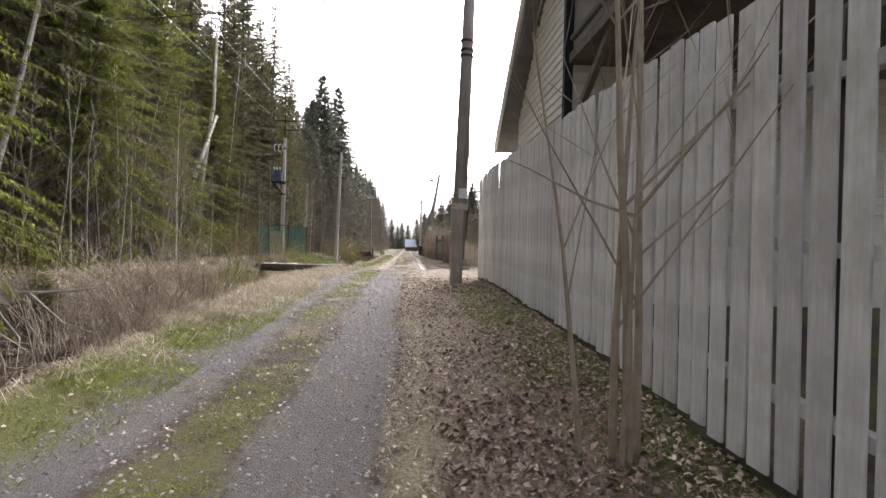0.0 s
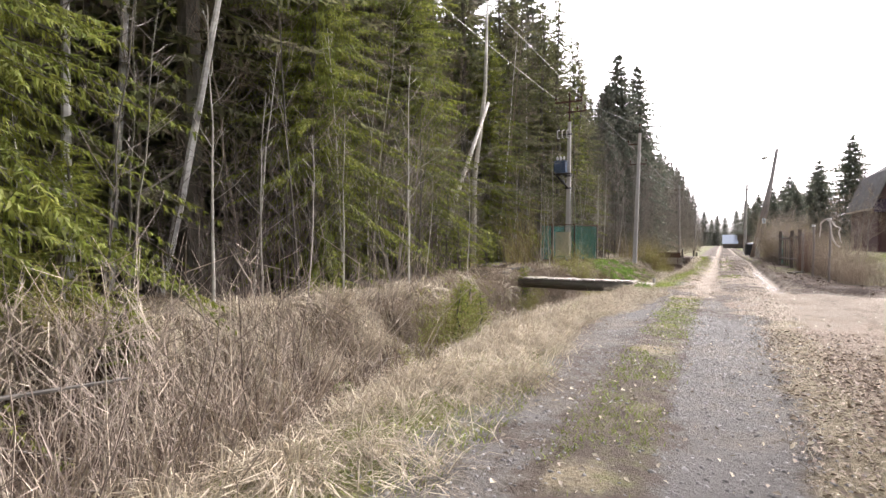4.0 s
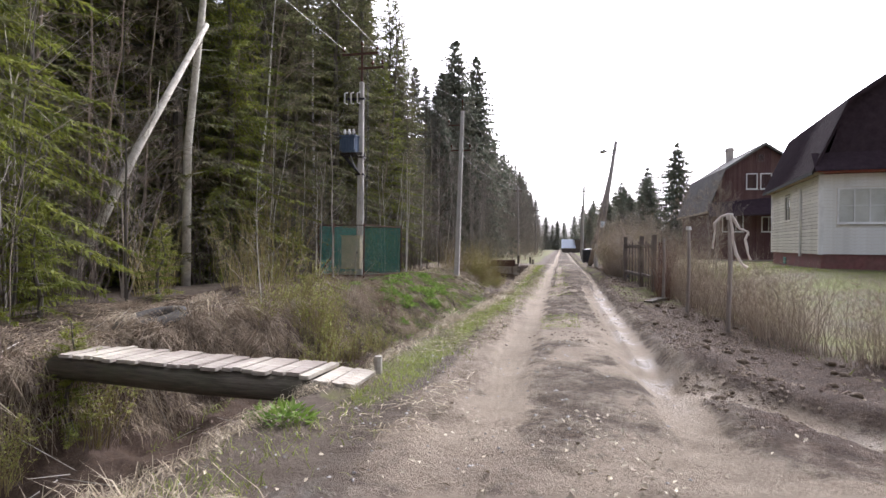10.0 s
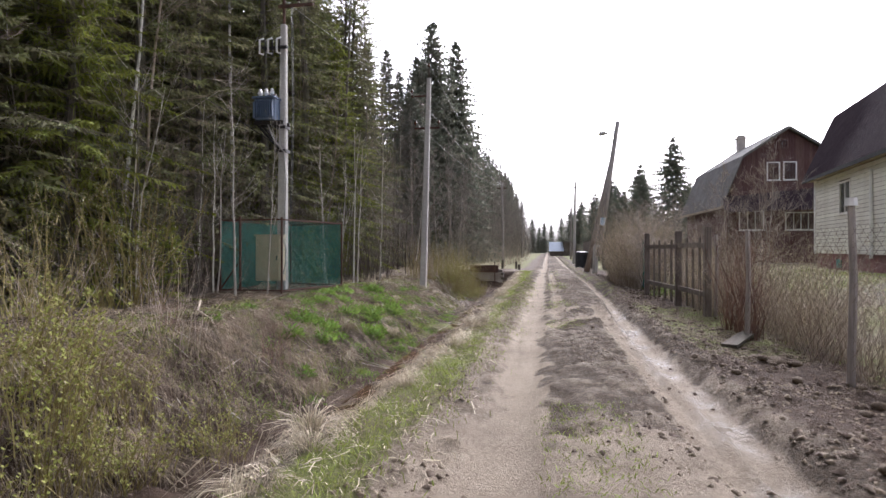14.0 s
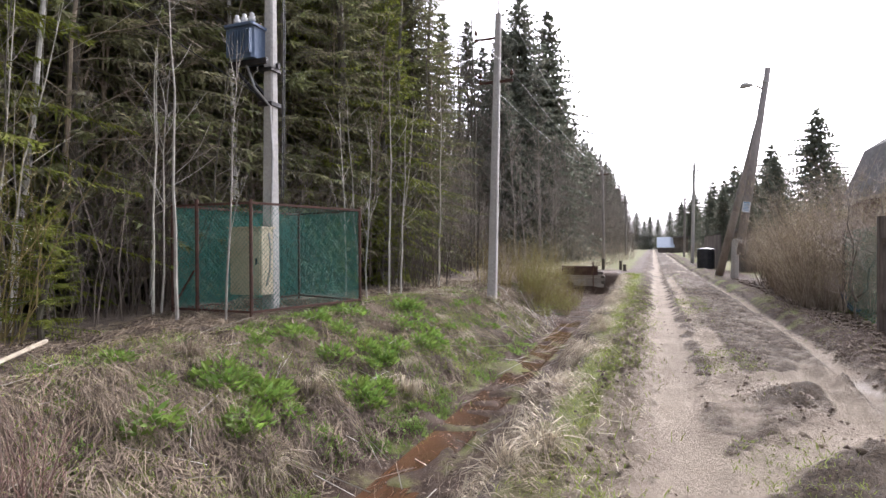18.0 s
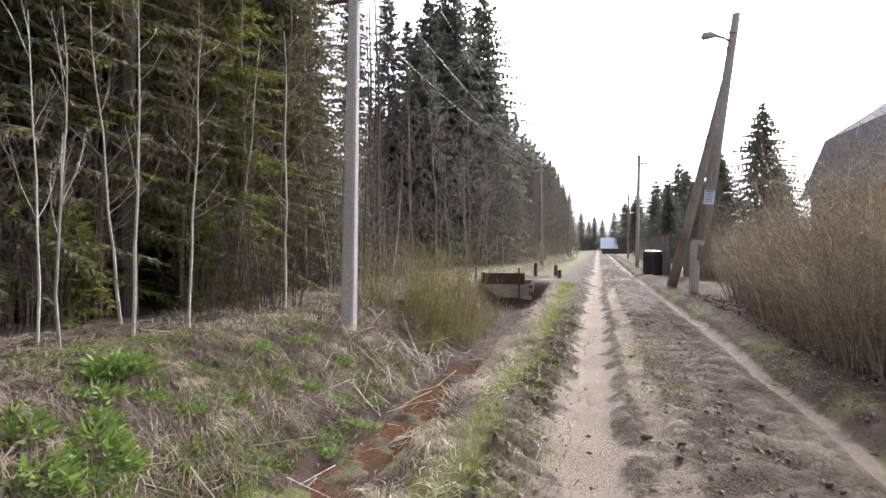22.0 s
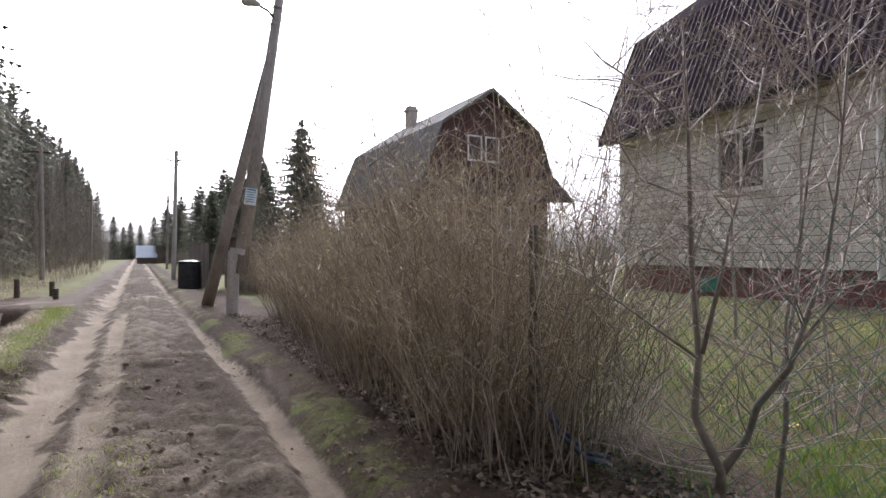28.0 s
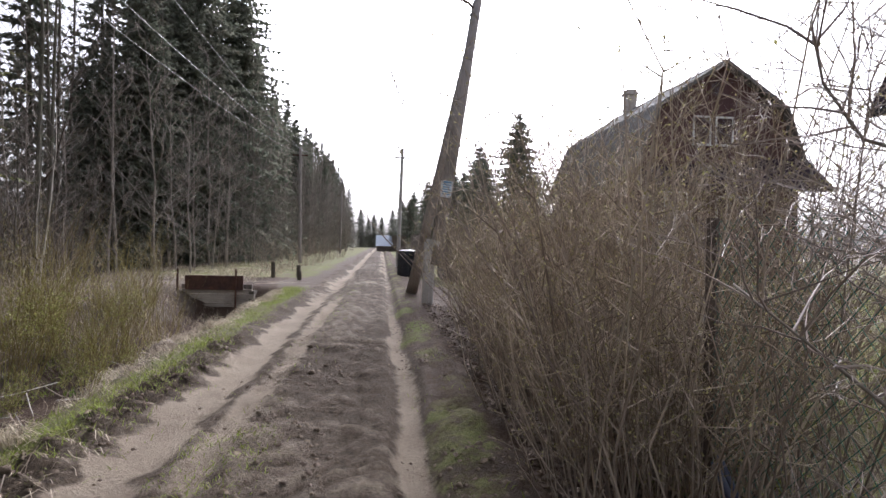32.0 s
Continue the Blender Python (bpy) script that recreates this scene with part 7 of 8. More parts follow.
# pale many-stemmed saplings on the bank
CLUMP = [stool("alder_clump", "clump of pale leafless alder stems", 71, 4, 4.6, .019, M_PALE, "sapling clump", "alder clumps", .28, 2, (3, 5), .0026),
         stool("alder_clump", "clump of slim grey-brown leafless stems", 72, 6, 3.4, .016, M_TWIG, "sapling clump", "alder clumps", .35, 2, (5, 7), .0028)]
for x, y, i, sc in ((-8.5, 17.2, 0, 1.1), (-7.4, 16.6, 1, 1.1), (-8.2, 18.6, 1, 1.1), (-7.8, 14.4, 1, 1.0), (-9.4, 22.5, 0, 1.1), (-9.9, 25.6, 1, 1.2), (-9.6, 31.6, 0, 1.1),
                    (-9.9, 40.0, 1, 1.2), (-10.2, 43.6, 0, 1.6), (-9.6, 45.6, 1, 1.1), (-8.9, 48.6, 0, 1.0), (-10.3, 41.6, 1, 1.3), (-9.4, 52, 1, 1.3)):
    set_or_copy(CLUMP[i], x, y, pl.uniform(0, 360), sc, (pl.uniform(-4, 4), pl.uniform(-4, 4)))
# heap of cut branches sliding down the bank
heap = thing("branch_heap", "heap of thin cut branches lying down the ditch bank", "branches")
for k in range(46):
    g = Geo()
    x, y = pl.gauss(-4.2, .55), pl.gauss(42.6, 1.3)
    a, L = pl.gauss(-.9, .5), pl.uniform(.5, 1.5)
    x2, y2 = x + math.cos(a) * L, y + math.sin(a) * L
    x2 = min(x2, float(ditch_bed(y2)) - .3)
    g.tube([(x, y, spot(x, y, pl.uniform(.04, .25))), ((x + x2) / 2, (y + y2) / 2, spot((x + x2) / 2, (y + y2) / 2, pl.uniform(.05, .2))), (x2, y2, spot(x2, y2, pl.uniform(.02, .12)))], [.009, .007, .003], 4, False)
    part("branch", g, M_WHIP if k % 3 else M_PALE, heap)


# ---------------- ground cover ----------------
def blades(name, xs, ys, lean_x, lean_y, length, width, material, label, category, curl=0.5, dz=-0.02, spread=0.8):
    """Grass: each blade is a bent pointed strip."""
    n = len(xs)
    z = land(xs, ys) + dz
    a = RNG.uniform(0, 2 * np.pi, n)
    L = length * RNG.uniform(.5, 1.35, n)
    w = width * RNG.uniform(.6, 1.3, n)
    dx, dy = np.cos(a) * spread * RNG.uniform(.2, 1, n) + lean_x, np.sin(a) * spread * RNG.uniform(.2, 1, n) + lean_y
    dz_ = RNG.uniform(.45, 1.0, n)
    q = np.sqrt(dx * dx + dy * dy + dz_ * dz_)
    dx, dy, dz_ = dx / q, dy / q, dz_ / q
    b = RNG.uniform(0, 2 * np.pi, n)
    sx, sy = np.cos(b) * w / 2, np.sin(b) * w / 2
    p = np.stack([xs, ys, z], -1)
    d = np.stack([dx, dy, dz_], -1)
    s = np.stack([sx, sy, np.zeros(n)], -1)
    m1_ = p + d * (L * .5)[:, None]
    tip = m1_ + (d * (L * .5)[:, None]) + np.stack([dx * L * .2, dy * L * .2, -curl * L * RNG.uniform(.3, 1.2, n)], -1)
    v = np.stack([p - s, p + s, m1_ + s * .8, m1_ - s * .8, tip], 1).reshape(-1, 3)
    k = np.arange(n) * 5
    f = np.concatenate([np.stack([k, k + 1, k + 2], -1), np.stack([k, k + 2, k + 3], -1), np.stack([k + 3, k + 2, k + 4], -1)])
    return tagged(new(name, arrays_mesh(name, v, f, material)), label, category, kind="stuff")


def scatter(n, x0, x1, y0, y1):
    return RNG.uniform(x0, x1, n), RNG.uniform(y0, y1, n)


def keep(xs, ys, prob):
    ok = (RNG.random(len(xs)) < prob) & ~((ys > 18.2) & (ys < 20.1) & (xs > -5.2) & (xs < -1.7))
    return xs[ok], ys[ok]


xs, ys = scatter(9000, .05, 1.7, .3, 12.5)
xs, ys = keep(xs, ys, .75 * (vnoise(xs, ys, 1.4, 46) > .4))
blades("verge_straw", xs, ys, 0, 0, .07, .006, M_STRAW, "short dry grass between the leaves on the verge", "dry grass", .3, .0, 1.4)
# straw on the lip of the ditch and hanging over the far bank
xs, ys = scatter(130000, -7.5, -1.2, 0, 54)
u = xs - ditch_near(ys)
far_u = xs - ditch_far(ys)
pr_ = np.where(u > 0, np.exp(-((u - .1) / .25) ** 2) * np.where(ys < 6, .25, np.where(ys < 16, .9, .45)), 0) + band(far_u, -1.6, .9, .5) * np.where(ys < 27, .8, .5) + .22 * (u < -.5)
pr_ = pr_ * np.where(ys > 26, .95, np.where(ys > 17, .62, 1)) * (0.35 + 1.1 * (vnoise(xs, ys, 1.3, 31) > .45)) * (ys > .5) * np.where((u < -.3) & (far_u > .3) & (ys < 27), .2, 1)
xs, ys = keep(xs, ys, pr_)
old = ys > 16 + 2 * vnoise(xs, ys, .8, 39)
blades("dry_grass", xs[~old], ys[~old], .12, -.1, .30, .008, M_STRAW, "dry straw-coloured grass on the ditch banks", "dry grass", .75)
old &= RNG.random(len(xs)) < .5
blades("dead_grass", xs[old], ys[old], .25, -.1, .24, .006, M_DEADGRASS, "grey-brown dead grass on the ditch bank", "dead grass", .45, -.01, 2.0)
xs, ys = scatter(60000, -3.4, -1.2, 3.5, 17)
u = xs - ditch_near(ys)
xs, ys = keep(xs, ys, band(u, -.15, .95, .3) * np.where(ys > 7, .85, .12) * (.25 + .9 * (vnoise(xs, ys, 2.0, 38) > .42)))
blades("lodged_straw", xs, ys, -.1, -.2, .28, .0055, M_STRAW, "thick pale lodged straw on the edge of the ditch", "dry grass", .35, .0, 2.2)
xs, ys = scatter(2600, -4.6, -2.6, 4.5, 9.5)
xs, ys = keep(xs, ys, .5 * (vnoise(xs, ys, .9, 37) > .4))
blades("reed_stalks", xs, ys, 0, 0, .85, .009, M_DEADGRASS, "tall dry brown stalks standing in the ditch", "reeds", .15, .0, .35)


def matted(name, xs, ys, length, width, material, label, category, lift=.05):
    """Stalks lying crossed over each other, following the ground."""
    n = len(xs)
    L = length * RNG.uniform(.4, 1.4, n)
    a = np.where(RNG.random(n) < .55, RNG.normal(-.5, .5, n), RNG.uniform(0, 6.283, n))
    dx, dy = np.cos(a), np.sin(a)
    rows_ = []
    w = width * RNG.uniform(.6, 1.3, n) / 2
    bow = RNG.normal(0, .12, n)
    for f_, up_ in ((-.5, RNG.uniform(-.01, lift, n)), (0, RNG.uniform(.01, lift * 1.3, n)), (.5, RNG.uniform(-.01, lift, n))):
        px = xs + dx * L * f_ - dy * bow * L * (f_ == 0)
        py = ys + dy * L * f_ + dx * bow * L * (f_ == 0)
        z = land(px, py) + up_
        rows_.append(np.stack([px + dy * w, py - dx * w, z + w * .6], -1))
        rows_.append(np.stack([px - dy * w, py + dx * w, z - w * .6], -1))
    v = np.stack(rows_, 1).reshape(-1, 3)
    k = np.arange(n) * 6
    f = np.concatenate([np.stack([k, k + 1, k + 3, k + 2], -1), np.stack([k + 2, k + 3, k + 5, k + 4], -1)])
    return tagged(new(name, arrays_mesh(name, v, f, material)), label, category, kind="stuff")


xs, ys = scatter(90000, -8.6, -2.2, 20, 46)
xs, ys = keep(xs, ys, (xs < ditch_foot(ys) + .1) * (.45 + .6 * (vnoise(xs, ys, 1.2, 65) > .42)))
cut = (vnoise(xs, ys, .9, 66) > .55) & (RNG.random(len(xs)) < .45)
matted("matted_grass", xs[cut], ys[cut], .34, .006, M_DEADGRASS, "pale dead grass lying matted over the bank", "dry grass", .06)
matted("matted_grass", xs[~cut], ys[~cut], .34, .0065, M_THATCH, "brown dead grass lying matted over the bank", "dead grass", .06)
xs, ys = scatter(26000, -6.0, -2.2, 11, 20)
xs, ys = keep(xs, ys, (xs < ditch_foot(ys) + .1) * .7)
matted("matted_grass", xs, ys, .32, .006, M_DEADGRASS, "brown dead stalks lying matted over the bank", "dead grass", .06)
xs, ys = scatter(9000, -1.7, -.85, 18, 40)
xs, ys = keep(xs, ys, .5 * (vnoise(xs, ys, 1.4, 67) > .45))
matted("trodden_straw", xs, ys, .12, .005, M_STRAW, "trodden straw scraps beside the rut", "dry grass", .015)


def tresses(name, xs, ys, out, length, width, material, label, category):
    """Long dead grass: rises a little, bends over towards +x (out) and hangs."""
    n = len(xs)
    L = length * RNG.uniform(.55, 1.3, n)
    a = RNG.normal(0, .55, n)
    ox, oy = np.cos(a) * out, np.sin(a)
    z = land(xs, ys)
    p = np.stack([xs, ys, z - .02], -1)
    lift = RNG.uniform(.15, .5, n)
    q1 = p + np.stack([ox * .25 * L, oy * .25 * L, lift * .5 * L], -1)
    q2 = p + np.stack([ox * .52 * L, oy * .5 * L, (lift * .55 - .12) * L], -1)
    q3 = p + np.stack([ox * .66 * L, oy * .6 * L, (lift * .4 - .62) * L], -1)
    b = RNG.uniform(0, 2 * np.pi, n)
    s = np.stack([np.cos(b), np.sin(b), np.zeros(n)], -1) * (width * RNG.uniform(.6, 1.3, n) / 2)[:, None]
    v = np.stack([p - s, p + s, q1 + s, q1 - s, q2 + s * .8, q2 - s * .8, q3], 1).reshape(-1, 3)
    k = np.arange(n) * 7
    f = np.concatenate([np.stack([k + i, k + j, k + m_], -1) for i, j, m_ in ((0, 1, 2), (0, 2, 3), (3, 2, 4), (3, 4, 5), (5, 4, 6))])
    return tagged(new(name, arrays_mesh(name, v, f, material)), label, category, kind="stuff")


def lip_far(y):
    return ditch_far(y) + np.where(y > 26, .5, .12)


tx, ty = [], []
for k in range(400):
    cy = pl.uniform(7.5, 46) if k < 200 else pl.uniform(9, 31)
    cx = float(lip_far(np.array(cy))) + pl.gauss(-.1, .26) if k < 200 else pl.uniform(float(ditch_far(cy)), float(ditch_foot(cy)) + .1)
    nn = pl.randint(25, 150) if cy < 14 else pl.randint(12, 95)
    tx.extend(RNG.normal(cx, .09, nn))
    ty.extend(RNG.normal(cy, .11, nn))
tx, ty = keep(np.array(tx), np.array(ty), 1.1)
pale = ty < 9 + 7 * vnoise(tx, ty, .6, 47)
tresses("hanging_grass", tx[pale], ty[pale], 1.0, .5, .006, M_STRAW, "tussocks of pale dead grass hanging over the ditch bank", "dry grass")
tresses("hanging_grass", tx[~pale], ty[~pale], 1.0, .5, .0065, M_DEADGRASS, "tussocks of grey-brown dead grass hanging over the ditch bank", "dead grass")
tx, ty = [], []
for k in range(250):
    cy = pl.uniform(3, 52)
    cx = float(ditch_near(cy)) + pl.gauss(.06, .09)
    nn = pl.randint(20, 70)
    tx.extend(RNG.normal(cx, .06, nn))
    ty.extend(RNG.normal(cy, .12, nn))
tresses("edge_grass", np.array(tx), np.array(ty), -1.0, .32, .005, M_STRAW, "pale dead grass drooping over the near ditch edge", "dry grass")
xs, ys = scatter(20000, -9.5, -3.5, 40, 70)
xs, ys = keep(xs, ys, .55 * (vnoise(xs, ys, .8, 34) > .4))
blades("dry_grass", xs, ys, 0, 0, .35, .010, M_STRAW, "dry grass beside the far ditch", "dry grass", .6)
# green grass
ys = RNG.uniform(17, 53, 26000)
xs = ditch_near(ys) + .36 + RNG.normal(0, .2, 26000)
xs, ys = keep(xs, ys, .35 + .9 * (vnoise(xs, ys, 1.2, 45) > .42))
blades("lush_grass", xs, ys, -.1, 0, .11, .006, M_GRASS, "fresh green grass strip along the ditch", "grass", .4)
xs, ys = scatter(60000, -2.9, 2.2, 0, 55)
u = xs - ditch_near(ys)
pr_ = np.exp(-((u - .32) / .26) ** 2) * np.where(ys > 17, .95, np.where(ys < 7, .9, .35)) + np.where(ys < 14, .28 * band(xs, -1.1, -.6, .3), .25 * band(xs, -.3, .3, .3) * (ys > 30)) + .35 * band(xs, 1.15, 1.75, .3) * (ys > 33) + .3 * band(xs, 0, .16, .1) * (ys > 33)
xs, ys = keep(xs, ys, pr_ * (vnoise(xs, ys, 1.6, 35) > .36))
blades("green_grass", xs, ys, 0, 0, .075, .006, M_GRASS, "short green grass on the edge of the track", "grass", .3)
xs, ys = scatter(14000, 2.6, 11, 20, 46)
blades("lawn_grass", xs, ys, 0, 0, .07, .010, M_GRASS, "yellow-green garden grass", "grass", .3)
xs, ys = scatter(30000, 2.3, 8.5, 34.5, 41.5)
xs, ys = keep(xs, ys, .3 + .7 * (vnoise(xs, ys, 1.0, 48) > .45))
blades("lawn_grass", xs, ys, 0, 0, .06, .006, M_GRASS, "mossy yellow-green lawn behind the chain-link", "grass", .4, .0, 1.3)
xs, ys = scatter(9000, 2.85, 8.0, 34.5, 41.5)
blades("lawn_straw", xs, ys, 0, 0, .08, .005, M_DEADGRASS, "dead brown grass in the garden lawn", "dead grass", .3, .0, 2.2)
xs, ys = scatter(26000, .95, 1.86, .5, 11)
xs, ys = keep(xs, ys, .6 * (vnoise(xs, ys, 1.5, 36) > .48))
blades("green_grass", xs, ys, 0, 0, .06, .006, M_GRASS, "moss and fresh green at the fence foot", "grass", .3)
# green shoots coming through the dead grass of the bank
xs, ys = scatter(60000, -7.2, -2.4, 25, 46)
xs, ys = keep(xs, ys, (xs < ditch_foot(ys) + .2) * .95 * (vnoise(xs, ys, .7, 55) > .48) * (.3 + .9 * (vnoise(xs, ys, 2.2, 56) > .42)))
blades("bank_grass", xs, ys, .1, 0, .17, .008, M_GRASS, "young green grass coming through dead grass on the bank", "grass", .5, -.01, .9)
xs, ys = scatter(16000, -4.6, -2.2, 13, 25)
xs, ys = keep(xs, ys, .6 * (vnoise(xs, ys, .8, 57) > .6))
blades("bank_grass", xs, ys, .1, 0, .16, .007, M_GRASS, "patches of green grass in the dead bank", "grass", .5, -.01, .9)
# yellow-green turf beside the first gravel
ys = RNG.uniform(.4, 10, 30000)
xs = ditch_near(ys) + RNG.uniform(-.02, 1.0, 30000)
xs, ys = keep(xs, ys, np.where(ys < 6.5, .95, .3) * (.2 + .8 * (vnoise(xs, ys, 1.7, 58) > .4)))
blades("turf_edge", xs, ys, 0, 0, .06, .0055, M_GRASS, "yellow-green turf between the ditch and the gravel", "grass", .35, .0, 1.0)
xs, ys = scatter(22000, -1.25, -.5, .3, 16)
xs, ys = keep(xs, ys, .75 * band(xs, -1.1, -.62, .2) * (vnoise(xs, ys, 1.5, 59) > .42))
blades("strip_grass", xs, ys, 0, 0, .045, .0055, M_GRASS, "low yellow-green grass on the middle of the track", "grass", .35, .0, 1.2)
xs, ys = scatter(16000, -.45, .4, 22, 40)
xs, ys = keep(xs, ys, .8 * band(xs, -.34, .22, .2) * (vnoise(xs, ys, 1.1, 60) > .52))
blades("strip_grass", xs, ys, 0, 0, .05, .0055, M_GRASS, "low green grass between the ruts", "grass", .35, .0, 1.2)
# fresh herb clumps on the bank
hx, hy = [], []
for k in range(170):
    cx, cy = pl.uniform(-6.8, -2.6), pl.triangular(27, 46, 34)
    if cx > float(ditch_bed(cy)) - .4:
        continue
    nn = pl.randint(60, 200)
    rr_ = pl.uniform(.06, .2)
    hx.extend(RNG.normal(cx, rr_, nn))
    hy.extend(RNG.normal(cy, rr_, nn))
for cx, cy in ((-3.2, 9.6), (-2.9, 9.2), (-2.35, 16.4), (-3.6, 10.6)):
    hx.extend(RNG.normal(cx, .15, 120))
    hy.extend(RNG.normal(cy, .15, 120))
blades("fresh_herbs", np.array(hx), np.array(hy), 0, 0, .13, .016, M_HERB, "fresh green herb clumps on the ditch bank", "herbs", .35)
hx, hy = [], []
for k in range(70):
    cx, cy = pl.uniform(2.35, 5.5), pl.uniform(35.2, 38.3)
    hx.extend(RNG.normal(cx, .12, 40))
    hy.extend(RNG.normal(cy, .12, 40))
blades("flower_leaves", np.array(hx), np.array(hy), 0, 0, .16, .009, M_HERB, "green leaves of garden flowers behind the fence", "garden flowers", .3, spread=.4)


def flakes(name, xs, ys, size, material, label, category, dz=.012, tilt=.5):
    n = len(xs)
    z = land(xs, ys) + dz
    a = RNG.uniform(0, 2 * np.pi, n)
    s = size * RNG.uniform(.5, 1.4, n)
    ax = np.stack([np.cos(a) * s, np.sin(a) * s, RNG.uniform(-tilt, tilt, n) * s], -1)
    bx = np.stack([-np.sin(a) * s * .6, np.cos(a) * s * .6, RNG.uniform(-tilt, tilt, n) * s], -1)
    p = np.stack([xs, ys, z + s * .15], -1)
    up = np.stack([np.zeros(n), np.zeros(n), s * .3], -1)
    v = np.stack([p - ax, p - bx * .9 + up, p + ax * 1.1, p + bx * .9 + up, p], 1).reshape(-1, 3)
    k = np.arange(n) * 5
    f = np.concatenate([np.stack([k, k + 1, k + 4], -1), np.stack([k + 1, k + 2, k + 4], -1), np.stack([k + 2, k + 3, k + 4], -1), np.stack([k + 3, k, k + 4], -1)])
    return tagged(new(name, arrays_mesh(name, v, f, material)), label, category, kind="stuff")


def pebbles(name, xs, ys, size, material, label, category):
    n = len(xs)
    z = land(xs, ys)
    s = size * RNG.uniform(.4, 1.6, n)
    base = np.array([(1, 0, 0), (-.5, .87, 0), (-.5, -.87, 0), (0, 0, .9), (.55, .5, .55), (-.6, .1, .6)], float)
    a = RNG.uniform(0, 6.28, n)
    ca, sa = np.cos(a), np.sin(a)
    jit = RNG.uniform(.7, 1.3, (n, 6, 3))
    q = base[None] * jit
    v = np.stack([q[..., 0] * ca[:, None] - q[..., 1] * sa[:, None], q[..., 0] * sa[:, None] + q[..., 1] * ca[:, None], q[..., 2] * .7 - .15], -1) * s[:, None, None] + np.stack([xs, ys, z], -1)[:, None]
    k = np.arange(n) * 6
    t = np.array([(0, 4, 2), (4, 3, 2), (0, 1, 4), (1, 5, 4), (4, 5, 3), (1, 2, 5), (2, 3, 5)])
    f = (k[:, None, None] + t[None]).reshape(-1, 3)
    return tagged(new(name, arrays_mesh(name, v.reshape(-1, 3), f, material)), label, category, kind="stuff")


xs, ys = scatter(28000, .1, 1.85, .3, 12.5)
xs, ys = keep(xs, ys, (.35 + .65 * smooth01((xs - .3) / .5)) * (.3 + .9 * (vnoise(xs, ys, 1.1, 41) > .4)))
flakes("dead_leaves", xs, ys, .0165, M_LEAF, "brown dead leaves along the fence", "dead leaves")
xs, ys = scatter(18000, -2.2, 1.9, .3, 19)
xs, ys = keep(xs, ys, .5 * (band(xs, -.05, .6, .3) + .35 * band(xs, -1.2, -.5, .3) + .4 * band(xs, -2.5, -1.8, .3) + .12))
flakes("pale_leaves", xs, ys, .017, M_LEAF_PALE, "pale dry leaf scraps on the track", "dead leaves")
xs, ys = scatter(4200, .3, 1.5, .4, 5.5)
xs, ys = keep(xs, ys, band(xs, .45, 1.35, .4) * (.3 + .9 * (vnoise(xs, ys, 1.6, 51) > .42)) * np.where(ys < 3.0, 1, .15))
flakes("fallen_leaves", xs, ys, .022, M_LEAF_RED, "curled red-brown fallen leaves round the young tree", "dead leaves", .015, .9)
xs, ys = scatter(9000, 1.3, 1.84, .4, 6)
xs, ys = keep(xs, ys, .8 * (vnoise(xs, ys, 1.8, 52) > .42))
blades("fresh_herbs", xs, ys, 0, 0, .05, .010, M_HERB, "fresh green moss and herbs at the fence foot", "herbs", .3)
xs, ys = scatter(9000, 1.75, 3.0, 34, 48)
flakes("dead_leaves", xs, ys, .024, M_LEAF_DARK, "brown dead leaves under the hedge", "dead leaves")
xs, ys = scatter(22000, -8, -2.4, 3, 50)
xs, ys = keep(xs, ys, .4 + .5 * (vnoise(xs, ys, 1.2, 53) > .45))
flakes("bank_litter", xs, ys, .022, M_LEAF_DARK, "brown leaf litter on the banks", "dead leaves", .02)
xs, ys = scatter(14000, -2.0, .9, .2, 22)
xs, ys = keep(xs, ys, np.clip(band(xs, -1.85, -1.1, .3) + band(xs, -.62, .15, .3) + .3, 0, 1) * np.where(ys < 12, .9, .12))
pebbles("gravel", xs, ys, .014, M_STONE, "small grey gravel stones on the track", "gravel")
xs, ys = scatter(20000, -1.4, 2.4, 22, 46)
xs, ys = keep(xs, ys, np.clip(.05 + band(xs, -1.3, -.9, .2) + band(xs, -.1, .6, .3) * .5 + band(xs, 1.2, 2.3, .3), 0, 1) * (vnoise(xs, ys, 1.2, 44) > .42))
pebbles("mud_clods", xs, ys, .022, M_CLOD, "crumbled dark mud clods between the ruts", "mud")
xs, ys = scatter(16000, 1.1, 3.0, 18.8, 35)
xs, ys = keep(xs, ys, .12 + .5 * (vnoise(xs, ys, 1.3, 68) > .5))
pebbles("crumbled_earth", xs, ys, .022, M_CLOD, "crumbled dark earth on the verge by the wire fence", "mud")
